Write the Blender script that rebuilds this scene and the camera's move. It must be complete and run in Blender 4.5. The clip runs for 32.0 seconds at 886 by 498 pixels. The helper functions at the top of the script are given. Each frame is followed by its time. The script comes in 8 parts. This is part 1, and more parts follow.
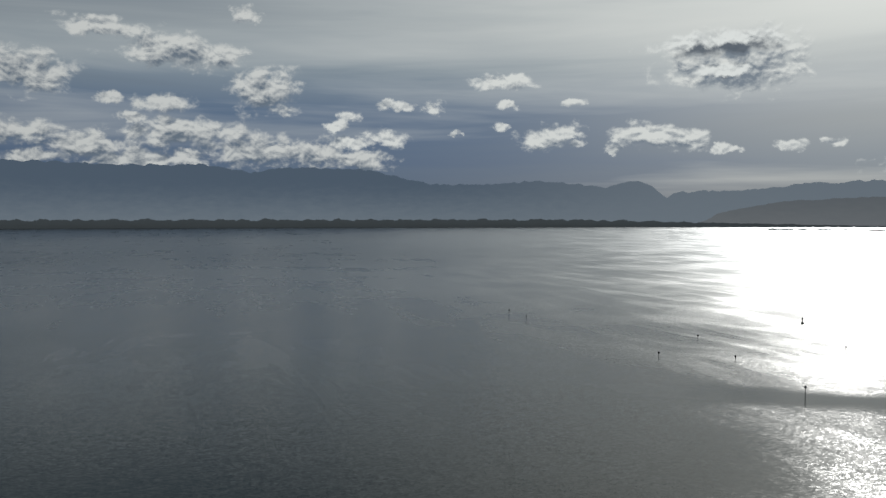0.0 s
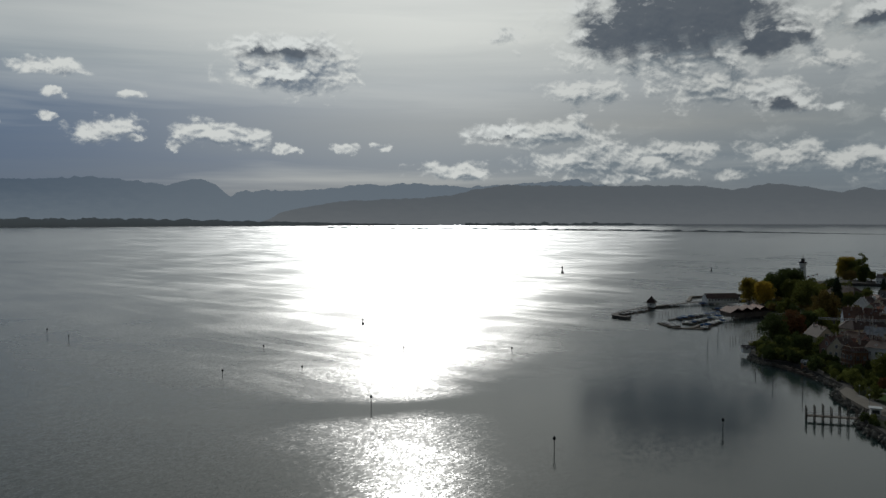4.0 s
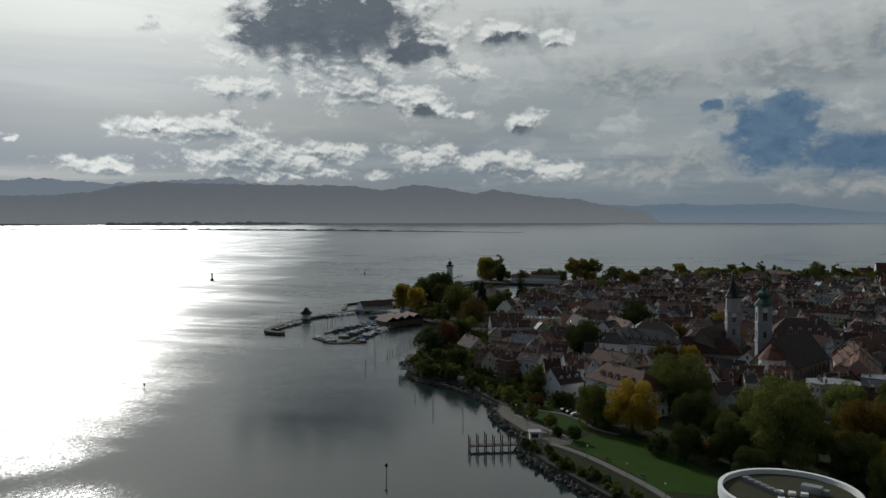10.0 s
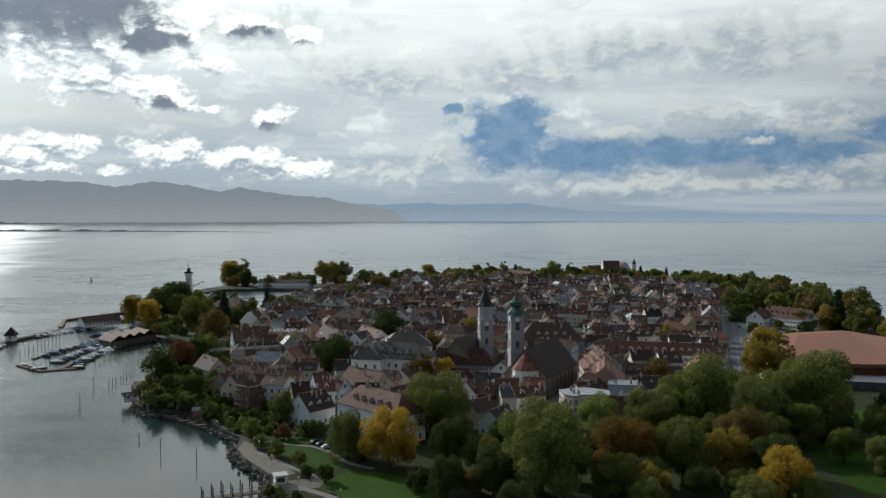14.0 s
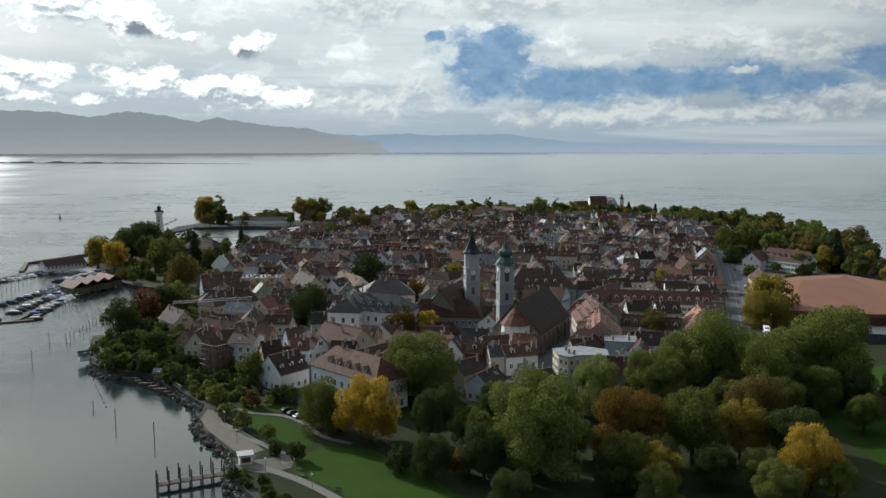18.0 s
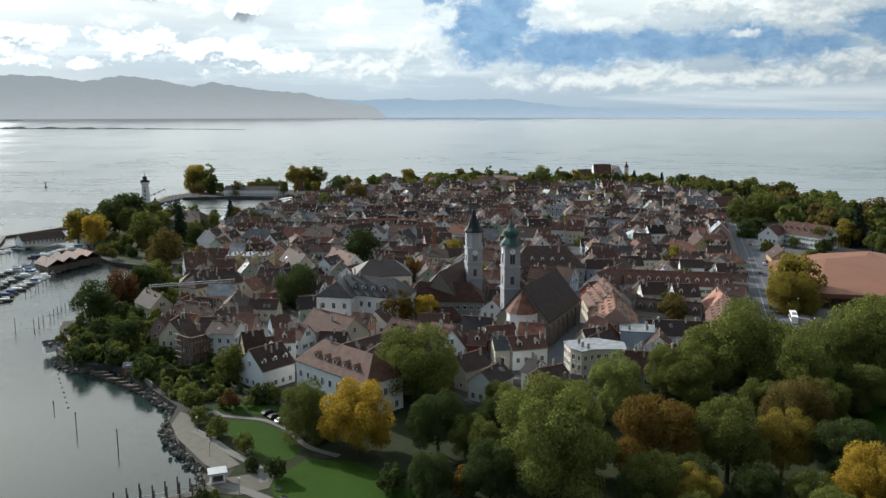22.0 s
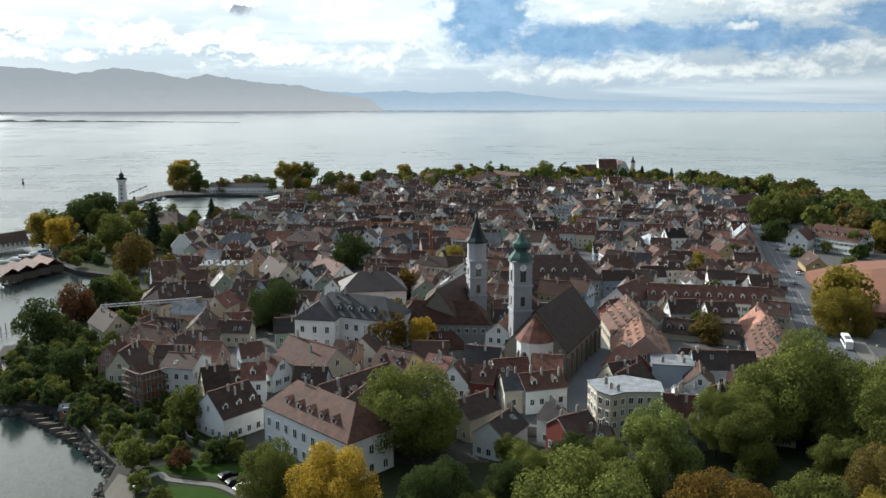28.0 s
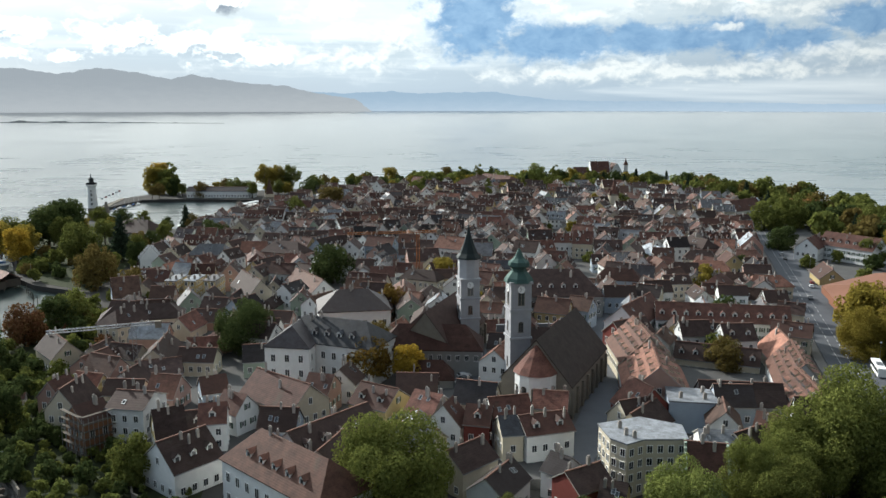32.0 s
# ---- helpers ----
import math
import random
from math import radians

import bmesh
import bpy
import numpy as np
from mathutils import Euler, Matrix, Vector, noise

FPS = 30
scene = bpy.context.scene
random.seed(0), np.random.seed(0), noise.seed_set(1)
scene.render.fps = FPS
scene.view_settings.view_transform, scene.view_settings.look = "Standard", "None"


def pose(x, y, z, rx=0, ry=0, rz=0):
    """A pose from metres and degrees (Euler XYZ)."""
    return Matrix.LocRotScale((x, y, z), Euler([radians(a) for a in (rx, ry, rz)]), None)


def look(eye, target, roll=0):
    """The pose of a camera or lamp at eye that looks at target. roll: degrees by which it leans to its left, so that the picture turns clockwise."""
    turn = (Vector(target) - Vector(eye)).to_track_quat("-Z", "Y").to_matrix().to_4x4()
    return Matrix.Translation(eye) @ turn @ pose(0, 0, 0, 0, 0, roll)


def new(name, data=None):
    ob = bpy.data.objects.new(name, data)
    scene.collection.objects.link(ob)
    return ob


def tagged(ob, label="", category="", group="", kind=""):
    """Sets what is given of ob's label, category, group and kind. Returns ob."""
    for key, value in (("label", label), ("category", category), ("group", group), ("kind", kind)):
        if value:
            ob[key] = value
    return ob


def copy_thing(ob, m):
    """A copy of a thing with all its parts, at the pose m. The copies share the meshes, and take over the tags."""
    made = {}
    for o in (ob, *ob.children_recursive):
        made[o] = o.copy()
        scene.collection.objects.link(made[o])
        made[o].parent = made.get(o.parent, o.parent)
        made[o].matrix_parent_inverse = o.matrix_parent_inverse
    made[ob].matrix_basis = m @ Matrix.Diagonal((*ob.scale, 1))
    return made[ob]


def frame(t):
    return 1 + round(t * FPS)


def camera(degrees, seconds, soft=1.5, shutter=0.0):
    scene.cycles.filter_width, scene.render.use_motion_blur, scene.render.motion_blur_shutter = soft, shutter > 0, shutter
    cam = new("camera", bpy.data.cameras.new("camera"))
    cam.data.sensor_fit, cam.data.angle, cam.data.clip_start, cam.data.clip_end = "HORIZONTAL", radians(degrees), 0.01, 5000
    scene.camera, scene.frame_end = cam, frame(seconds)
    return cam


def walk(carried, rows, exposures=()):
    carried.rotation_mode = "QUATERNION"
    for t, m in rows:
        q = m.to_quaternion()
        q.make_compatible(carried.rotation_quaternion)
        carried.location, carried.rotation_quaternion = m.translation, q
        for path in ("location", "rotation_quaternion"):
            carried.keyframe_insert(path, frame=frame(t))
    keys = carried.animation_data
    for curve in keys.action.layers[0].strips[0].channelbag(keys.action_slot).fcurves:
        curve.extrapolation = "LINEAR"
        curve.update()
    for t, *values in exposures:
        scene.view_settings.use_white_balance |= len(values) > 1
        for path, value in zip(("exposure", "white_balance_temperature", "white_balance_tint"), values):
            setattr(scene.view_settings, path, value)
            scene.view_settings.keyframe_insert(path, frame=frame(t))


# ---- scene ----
# the drone's camera and its flight
cam = camera(56.88, 32.0)
PATH = [
    (0.0, pose(0.1, 0.0, 69.2, 88.04, 0, 72.53)),
    (0.5, pose(-4.2, 1.8, 69.5, 88.04, 0, 68.91)),
    (1.0, pose(-8.3, 3.9, 69.8, 88.03, 0, 64.26)),
    (1.5, pose(-12.5, 6.1, 70.2, 88.00, 0, 59.41)),
    (2.0, pose(-16.4, 8.5, 70.7, 87.97, 0, 53.42)),
    (2.5, pose(-20.0, 11.0, 71.0, 87.96, 0, 47.32)),
    (4.5, pose(-30.1, 22.6, 73.3, 87.92, 0, 41.28)),
    (5.0, pose(-32.8, 26.0, 73.7, 87.92, 0, 38.05)),
    (5.5, pose(-35.3, 29.4, 74.1, 87.90, 0, 34.61)),
    (6.0, pose(-37.5, 32.8, 74.6, 87.91, 0, 31.89)),
    (6.5, pose(-39.5, 36.2, 75.0, 87.90, 0, 29.15)),
    (7.0, pose(-41.1, 39.6, 75.5, 87.88, 0, 26.42)),
    (7.5, pose(-42.7, 43.1, 76.0, 87.85, 0, 23.90)),
    (8.0, pose(-44.1, 46.6, 76.6, 87.84, 0, 22.34)),
    (8.5, pose(-45.7, 50.3, 77.3, 87.81, 0, 22.01)),
    (9.0, pose(-47.2, 54.2, 78.0, 87.80, 0, 21.86)),
    (9.5, pose(-48.6, 58.2, 78.7, 87.79, 0, 21.29)),
    (10.0, pose(-49.9, 62.1, 79.3, 87.78, 0, 18.95)),
    (10.5, pose(-51.1, 66.1, 80.0, 87.75, 0, 15.11)),
    (11.0, pose(-52.0, 70.1, 80.5, 87.72, 0, 12.29)),
    (11.5, pose(-52.8, 74.0, 81.1, 87.69, 0, 9.29)),
    (12.0, pose(-53.4, 78.0, 81.6, 87.70, 0, 6.53)),
    (12.5, pose(-53.9, 82.1, 82.2, 87.63, 0, 4.48)),
    (13.0, pose(-54.4, 86.4, 82.7, 87.63, 0, 2.97)),
    (13.5, pose(-54.8, 90.6, 83.2, 87.64, 0, 1.95)),
    (14.0, pose(-55.2, 94.8, 83.6, 87.64, 0, 1.55)),
    (14.5, pose(-55.4, 98.9, 83.9, 87.48, 0, 1.25)),
    (16.5, pose(-56.1, 114.1, 86.6, 84.91, 0, 0.54)),
    (17.0, pose(-56.3, 117.7, 87.0, 84.18, 0, 0.37)),
    (17.5, pose(-56.3, 121.4, 87.5, 83.40, 0, 0.33)),
    (18.0, pose(-56.3, 125.1, 88.1, 82.79, 0, 0.32)),
    (18.5, pose(-56.2, 129.0, 88.8, 82.45, 0, 0.32)),
    (19.0, pose(-56.4, 132.7, 89.2, 82.17, 0, 0.30)),
    (19.5, pose(-56.5, 136.4, 89.4, 81.87, 0, 0.31)),
    (20.0, pose(-56.6, 140.2, 89.4, 81.60, 0, 0.30)),
    (20.5, pose(-56.8, 143.9, 89.5, 81.31, 0, 0.27)),
    (21.0, pose(-56.9, 147.7, 89.6, 81.04, 0, 0.25)),
    (21.5, pose(-56.9, 151.5, 89.6, 80.73, 0, 0.24)),
    (22.0, pose(-56.8, 155.4, 89.6, 80.38, 0, 0.22)),
    (22.5, pose(-56.8, 159.3, 89.6, 79.97, 0, 0.21)),
    (23.0, pose(-56.8, 163.2, 89.6, 79.81, 0, 0.19)),
    (23.5, pose(-56.9, 167.1, 89.6, 79.80, 0, 0.16)),
    (24.0, pose(-57.2, 170.8, 89.5, 79.82, 0, 0.13)),
    (24.5, pose(-57.1, 174.5, 89.5, 79.82, 0, 0.13)),
    (25.0, pose(-57.1, 178.3, 89.5, 79.84, 0, 0.12)),
    (25.5, pose(-57.1, 182.0, 89.5, 79.85, 0, 0.09)),
    (27.5, pose(-57.2, 197.4, 89.4, 79.88, 0, 0.06)),
    (28.0, pose(-57.4, 201.3, 89.3, 79.88, 0, 0.04)),
    (28.5, pose(-57.4, 205.1, 89.3, 79.89, 0, 0.03)),
    (29.0, pose(-57.5, 209.0, 89.3, 79.89, 0, 0.03)),
    (29.5, pose(-57.5, 212.9, 89.3, 79.90, 0, 0.02)),
    (30.0, pose(-57.5, 216.7, 89.3, 79.89, 0, 0.02)),
    (30.5, pose(-57.6, 220.5, 89.3, 79.90, 0, 0.02)),
    (31.0, pose(-57.6, 224.3, 89.3, 79.89, 0, 0.00)),
    (31.5, pose(-57.6, 228.1, 89.4, 79.90, 0, -0.14)),
    (32.0, pose(-57.5, 231.7, 89.4, 79.92, 0, -0.84)),
]
EXPOSURES = [(0.0, -1.17, 6300, 6), (7.0, -1.28, 6300, 6), (9.0, -1.16, 6300, 6), (10.5, -0.78, 6300, 6), (12.0, -0.35, 6300, 6), (13.0, -0.1, 6300, 6), (17.0, 0.22, 6330, 5), (20.0, 0.48, 6350, 5), (24.0, 0.78, 6350, 5), (32.0, 0.82, 6350, 5)]
walk(cam, PATH, EXPOSURES)

# ---- sun and sky ----
SUN_YAW, SUN_ELEV = 44.7, 27.0          # degrees left of +y, above the horizon
sun_data = bpy.data.lights.new("sun", "SUN")
sun_data.energy, sun_data.angle, sun_data.color = 3.5, radians(0.53), (1.0, 0.95, 0.90)
sun = new("sun", sun_data)
sy, se = radians(SUN_YAW), radians(SUN_ELEV)
SUN_DIR = Vector((-math.sin(sy) * math.cos(se), math.cos(sy) * math.cos(se), math.sin(se)))
sun.matrix_world = look(SUN_DIR * 100, (0, 0, 0))

# ---- sky with clouds ----
world = bpy.data.worlds.new("sky")
scene.world = world
world.use_nodes = True
WN, WL = world.node_tree.nodes, world.node_tree.links
WN.clear()


def wire(tree, a, b):
    tree.links.new(a, b)


class Graph:
    """Short-hand for building node graphs."""

    def __init__(self, tree):
        self.tree = tree

    def feed(self, socket, value):
        if isinstance(value, bpy.types.NodeSocket):
            self.tree.links.new(value, socket)
        else:
            socket.default_value = value

    def node(self, kind, **props):
        n = self.tree.nodes.new(kind)
        for k, v in props.items():
            setattr(n, k, v)
        return n

    def math(self, op, a, b=0.0, c=0.0, clamp=False):
        n = self.node("ShaderNodeMath", operation=op, use_clamp=clamp)
        for s, v in zip(n.inputs, (a, b, c)):
            self.feed(s, v)
        return n.outputs[0]

    def vec(self, op, a, b=None, out=0):
        n = self.node("ShaderNodeVectorMath", operation=op)
        self.feed(n.inputs[0], a)
        if b is not None:
            self.feed(n.inputs[1], b)
        return n.outputs[out]

    def mix(self, fac, a, b, blend="MIX"):
        n = self.node("ShaderNodeMix", data_type="RGBA", blend_type=blend)
        self.feed(n.inputs[0], fac)
        self.feed(n.inputs[6], a)
        self.feed(n.inputs[7], b)
        return n.outputs[2]

    def smooth(self, x, lo, hi):
        n = self.node("ShaderNodeMapRange", interpolation_type="SMOOTHSTEP")
        for s, v in zip(n.inputs[:5], (x, lo, hi, 0.0, 1.0)):
            self.feed(s, v)
        return n.outputs[0]

    def noise(self, vector, scale, detail=4.0, rough=0.55, distort=0.0, color=False):
        n = self.node("ShaderNodeTexNoise")
        self.feed(n.inputs["Vector"], vector)
        n.inputs["Scale"].default_value, n.inputs["Detail"].default_value = scale, detail
        n.inputs["Roughness"].default_value, n.inputs["Distortion"].default_value = rough, distort
        return n.outputs["Color" if color else "Fac"]

    def ramp(self, x, stops, mode="LINEAR"):
        n = self.node("ShaderNodeValToRGB")
        n.color_ramp.interpolation = mode
        els = n.color_ramp.elements
        while len(els) < len(stops):
            els.new(0.5)
        for e, (p, col) in zip(els, stops):
            e.position, e.color = p, (*col, 1.0) if len(col) == 3 else col
        self.feed(n.inputs[0], x)
        return n.outputs[0]


g = Graph(world.node_tree)
ray_dir = g.node("ShaderNodeTexCoord").outputs["Generated"]
xyz = g.node("ShaderNodeSeparateXYZ")
wire(world.node_tree, ray_dir, xyz.inputs[0])
# yaw (degrees to the left of +y) and height above the horizon (degrees)
yaw = g.math("MULTIPLY", g.math("ARCTAN2", g.math("MULTIPLY", xyz.outputs[0], -1.0), xyz.outputs[1]), 57.2958)
elev = g.math("MULTIPLY", g.math("ARCSINE", xyz.outputs[2]), 57.2958)
sky_at = g.node("ShaderNodeCombineXYZ")
wire(world.node_tree, yaw, sky_at.inputs[0])
wire(world.node_tree, elev, sky_at.inputs[1])
sky_at = sky_at.outputs[0]

# clear air from the sky model, then veils of thin cloud, then the clouds themselves
nishita = g.node("ShaderNodeTexSky", sky_type="NISHITA", sun_disc=False, sun_elevation=se, sun_rotation=-sy, air_density=1.0, dust_density=1.0)
clear = g.vec("SCALE", nishita.outputs[0])
clear.node.inputs["Scale"].default_value = 0.05
lowest = g.math("MAXIMUM", elev, -3.0)
high = g.smooth(lowest, 1.0, 17.0)
left = g.smooth(yaw, 25.0, 75.0)
rightward = g.smooth(yaw, 32.0, 2.0)

# haze and veil: blue-grey over the eastern lake, pale towards the sun and the west
veil_left = g.ramp(g.math("DIVIDE", lowest, 20.0), [(0.0, (0.15, 0.205, 0.28)), (0.2, (0.115, 0.18, 0.32)), (0.38, (0.16, 0.23, 0.36)), (0.52, (0.38, 0.44, 0.50)), (0.66, (0.64, 0.67, 0.68)), (1.0, (0.92, 0.93, 0.90))])
veil_mid = g.ramp(g.math("DIVIDE", lowest, 20.0), [(0.0, (0.24, 0.29, 0.35)), (0.2, (0.24, 0.31, 0.40)), (0.32, (0.50, 0.51, 0.51)), (0.45, (0.58, 0.61, 0.64)), (0.6, (1.0, 1.0, 0.95)), (1.0, (1.3, 1.29, 1.22))])
veil_west = g.ramp(g.math("DIVIDE", lowest, 20.0), [(0.0, (0.27, 0.34, 0.42)), (0.12, (0.30, 0.36, 0.43)), (0.3, (0.38, 0.43, 0.47)), (0.45, (0.56, 0.59, 0.60)), (0.65, (0.78, 0.80, 0.79)), (1.0, (0.98, 0.99, 0.97))])
veil = g.mix(left, g.mix(rightward, veil_mid, veil_west), veil_left)
streak_at = g.vec("MULTIPLY", sky_at, (0.022, 0.26, 1.0))
streaks = g.noise(streak_at, 1.0, 5.0, 0.55, 0.4)
veil = g.mix(g.math("MULTIPLY", g.math("SUBTRACT", streaks, 0.48), 2.2, clamp=True), veil, (1.0, 0.99, 0.95, 1.0))
veil = g.mix(g.math("MULTIPLY", g.math("SUBTRACT", 0.5, streaks), 2.0, clamp=True), veil, (0.22, 0.27, 0.34, 1.0))
# higher up the cloud thins out and the deep air shows through
open_air = g.math("MAXIMUM", g.smooth(elev, 19.0, 46.0), g.math("MULTIPLY", g.smooth(elev, 13.5, 24.0), g.smooth(yaw, 62.0, 90.0)))
veil = g.mix(g.math("MULTIPLY", open_air, 0.85), veil, g.mix(g.smooth(elev, 44.0, 72.0), (0.25, 0.31, 0.40, 1.0), (0.62, 0.66, 0.70, 1.0)))
# a heavy blue-grey deck added over the east, mostly unseen, dims the water
veil = g.mix(g.math("MULTIPLY", g.math("MULTIPLY", g.smooth(elev, 9.0, 22.0), g.smooth(yaw, 62.0, 92.0)), 0.8), veil, (0.14, 0.19, 0.26, 1.0))
sky = g.mix(0.88, clear, veil)

# bright glare of the veiled sun
sunward = g.vec("DOT_PRODUCT", ray_dir, tuple(SUN_DIR), out=1)
glare = g.math("POWER", g.math("MAXIMUM", sunward, 0.0), 22.0)
core = g.math("POWER", g.math("MAXIMUM", sunward, 0.0), 160.0)
sky = g.mix(g.math("MULTIPLY", glare, 0.62), sky, (1.35, 1.33, 1.26, 1.0))
sky = g.mix(core, sky, (3.2, 3.1, 2.9, 1.0))

# cloud banks: yaw, height, half width, half height, in degrees
WHITE_EAST = [(95.0, 12.3, 2.7, 0.6), (90.9, 11.2, 2.9, 1.1), (87.7, 10.9, 1.8, 0.9), (84.7, 8.8, 2.3, 1.6), (99.3, 9.2, 2.4, 1.3), (94.8, 8.0, 0.8, 0.4), (91.3, 7.7, 2.0, 0.7), (93.2, 6.7, 0.9, 0.4), (99.7, 5.6, 2.4, 0.8), (89.9, 5.8, 4.2, 0.9), (85.5, 4.8, 3.6, 1.1), (81.3, 4.7, 3.1, 1.0), (78.2, 4.2, 2.2, 0.7), (96.1, 4.9, 2.7, 0.9), (92.7, 4.1, 4.6, 0.6), (99.0, 4.1, 2.3, 0.4), (86.2, 13.8, 0.9, 0.6)]
WHITE_SMALL = [(79.0, 7.2, 0.9, 0.5), (79.8, 6.6, 0.9, 0.4), (76.3, 8.0, 0.9, 0.4), (76.5, 5.8, 1.5, 0.6), (79.0, 5.4, 1.6, 0.4), (73.1, 7.8, 0.9, 0.6), (75.3, 7.9, 0.9, 0.3), (71.7, 6.2, 0.5, 0.3), (68.3, 9.5, 2.0, 0.6), (67.8, 7.9, 0.9, 0.3), (63.5, 8.0, 0.8, 0.3), (68.8, 6.5, 0.7, 0.3), (65.7, 5.7, 1.6, 0.8), (63.7, 6.1, 1.5, 0.6), (63.1, 5.3, 0.8, 0.3), (58.6, 5.8, 2.5, 0.8), (56.0, 5.4, 1.5, 0.8), (60.7, 5.0, 0.8, 0.3), (53.5, 4.9, 0.6, 0.4), (49.4, 4.9, 0.9, 0.4), (47.0, 5.0, 0.6, 0.3), (53.1, 10.4, 4.6, 2.1)]
WHITE_SOUTH = [(41.7, 3.3, 3.0, 0.7), (35.4, 5.8, 4.7, 0.9), (32.3, 4.0, 4.6, 1.2), (27.3, 4.2, 2.8, 0.9), (29.2, 3.0, 5.7, 0.5), (19.9, 4.2, 2.8, 1.0), (15.4, 3.7, 3.1, 1.1), (11.8, 3.4, 2.8, 0.8), (32.7, 8.7, 3.1, 0.9), (24.7, 8.8, 4.2, 1.3), (26.2, 11.7, 8.5, 2.9), (17.5, 10.1, 2.0, 0.7), (38.2, 12.5, 1.6, 0.6), (33.5, 7.1, 0.8, 0.5), (20.5, 7.9, 2.2, 1.2)]
WHITE_WEST = [(10.2, 3.2, 3.1, 1.0), (5.5, 2.8, 3.6, 0.8), (2.3, 4.0, 2.4, 1.2), (-13.0, 2.0, 9.0, 0.7), (-20.7, 2.1, 5.4, 0.6), (-16.2, 6.8, 3.1, 0.9), (-10.4, 5.8, 2.8, 0.5), (-19.5, 4.9, 1.2, 0.3), (-23.9, 6.1, 2.2, 1.0), (-21.3, 5.9, 1.3, 0.7), (-10.4, 10.9, 7.9, 1.8), (-18.3, 10.8, 6.5, 2.1), (6.2, 9.4, 5.9, 1.5), (-4.0, 9.7, 6.1, 1.5), (14.0, 12.4, 5.0, 1.4), (-27.0, 3.0, 4.0, 0.7), (-28.0, 9.0, 4.0, 1.6)]
DARK = [(26.6, 13.6, 7.6, 3.0), (31.0, 12.6, 3.0, 2.0), (20.9, 12.0, 2.2, 1.2), (21.4, 11.2, 2.1, 0.9), (20.5, 7.8, 1.7, 0.8), (17.5, 7.1, 0.9, 0.3), (13.3, 6.6, 1.3, 0.8), (14.8, 12.7, 2.1, 0.7), (11.3, 12.1, 1.2, 0.5), (53.5, 11.6, 3.7, 0.8), (53.9, 9.9, 1.5, 0.4), (39.0, 6.0, 2.0, 0.5)]
RAIN_BLUE = [(-3.0, 5.5, 3.7, 2.9), (-4.0, 7.2, 2.3, 1.2), (-8.6, 4.1, 6.3, 1.6), (-14.3, 4.2, 5.6, 1.2), (-19.7, 4.4, 3.9, 1.4), (-23.6, 3.8, 2.8, 1.2), (0.7, 7.3, 0.9, 0.5), (-28.0, 5.2, 4.0, 1.0)]

warp = g.vec("SUBTRACT", g.noise(sky_at, 0.55, 4.0, 0.6, color=True), (0.5, 0.5, 0.5))
warped = g.vec("ADD", sky_at, g.vec("MULTIPLY", warp, (3.2, 1.5, 0.0)))
puff_at = g.vec("MULTIPLY", sky_at, (1.0, 1.45, 1.0))
crisp = g.noise(puff_at, 0.62, 9.0, 0.63, 0.25)
# the same puffs a little nearer the sun tell lit tops from shaded bases
SUNWARD = (0.25, 0.75, 0.0)
puff_sun = g.vec("ADD", puff_at, g.vec("MULTIPLY", SUNWARD, (1.0, 1.45, 1.0)))
crisp_sun = g.noise(puff_sun, 0.62, 5.0, 0.55, 0.25)
warped_sun = g.vec("ADD", warped, SUNWARD)
relief = g.math("SUBTRACT", g.noise(puff_at, 0.62, 6.0, 0.58, 0.25), g.noise(g.vec("ADD", puff_at, (0.08, 0.3, 0.0)), 0.62, 6.0, 0.58, 0.25))


def bank(clouds, at=None):
    """How deep a direction lies in the nearest of these clouds: above 0 inside, below 0 outside."""
    best = None
    for u, v, w, h in clouds:
        q = g.vec("MULTIPLY", g.vec("SUBTRACT", at or warped, (u, v, 0.0)), (1.0 / w, 1.0 / h, 0.0))
        depth = g.math("SUBTRACT", 1.0, g.vec("LENGTH", q, out=1))
        best = depth if best is None else g.math("MAXIMUM", best, depth)
    return best


billow = g.noise(g.vec("ADD", g.vec("MULTIPLY", sky_at, (1.0, 1.6, 1.0)), (3.3, 0.35, 0.0)), 0.7, 6.0, 0.6, 0.4)


def cloud_layer(under, clouds, rough, lo, hi, bright, shade, opacity, thick=0.8, gain=4.0, base=0.95, span=0.9):
    """Puffed clouds: bright where little cloud lies towards the sun, grey in their depth and at their bases."""
    field = g.math("ADD", bank(clouds), g.math("MULTIPLY", g.math("SUBTRACT", crisp, 0.5), rough))
    depth = g.math("ADD", bank(clouds, warped_sun), g.math("MULTIPLY", g.math("SUBTRACT", crisp_sun, 0.5), rough))
    shaded = g.smooth(depth, -0.25, span)
    light = g.math("SUBTRACT", g.math("MULTIPLY_ADD", relief, gain, base), g.math("MULTIPLY", shaded, thick), clamp=True)
    return g.mix(g.math("MULTIPLY", g.smooth(field, lo, hi), opacity), under, g.mix(light, shade, bright))


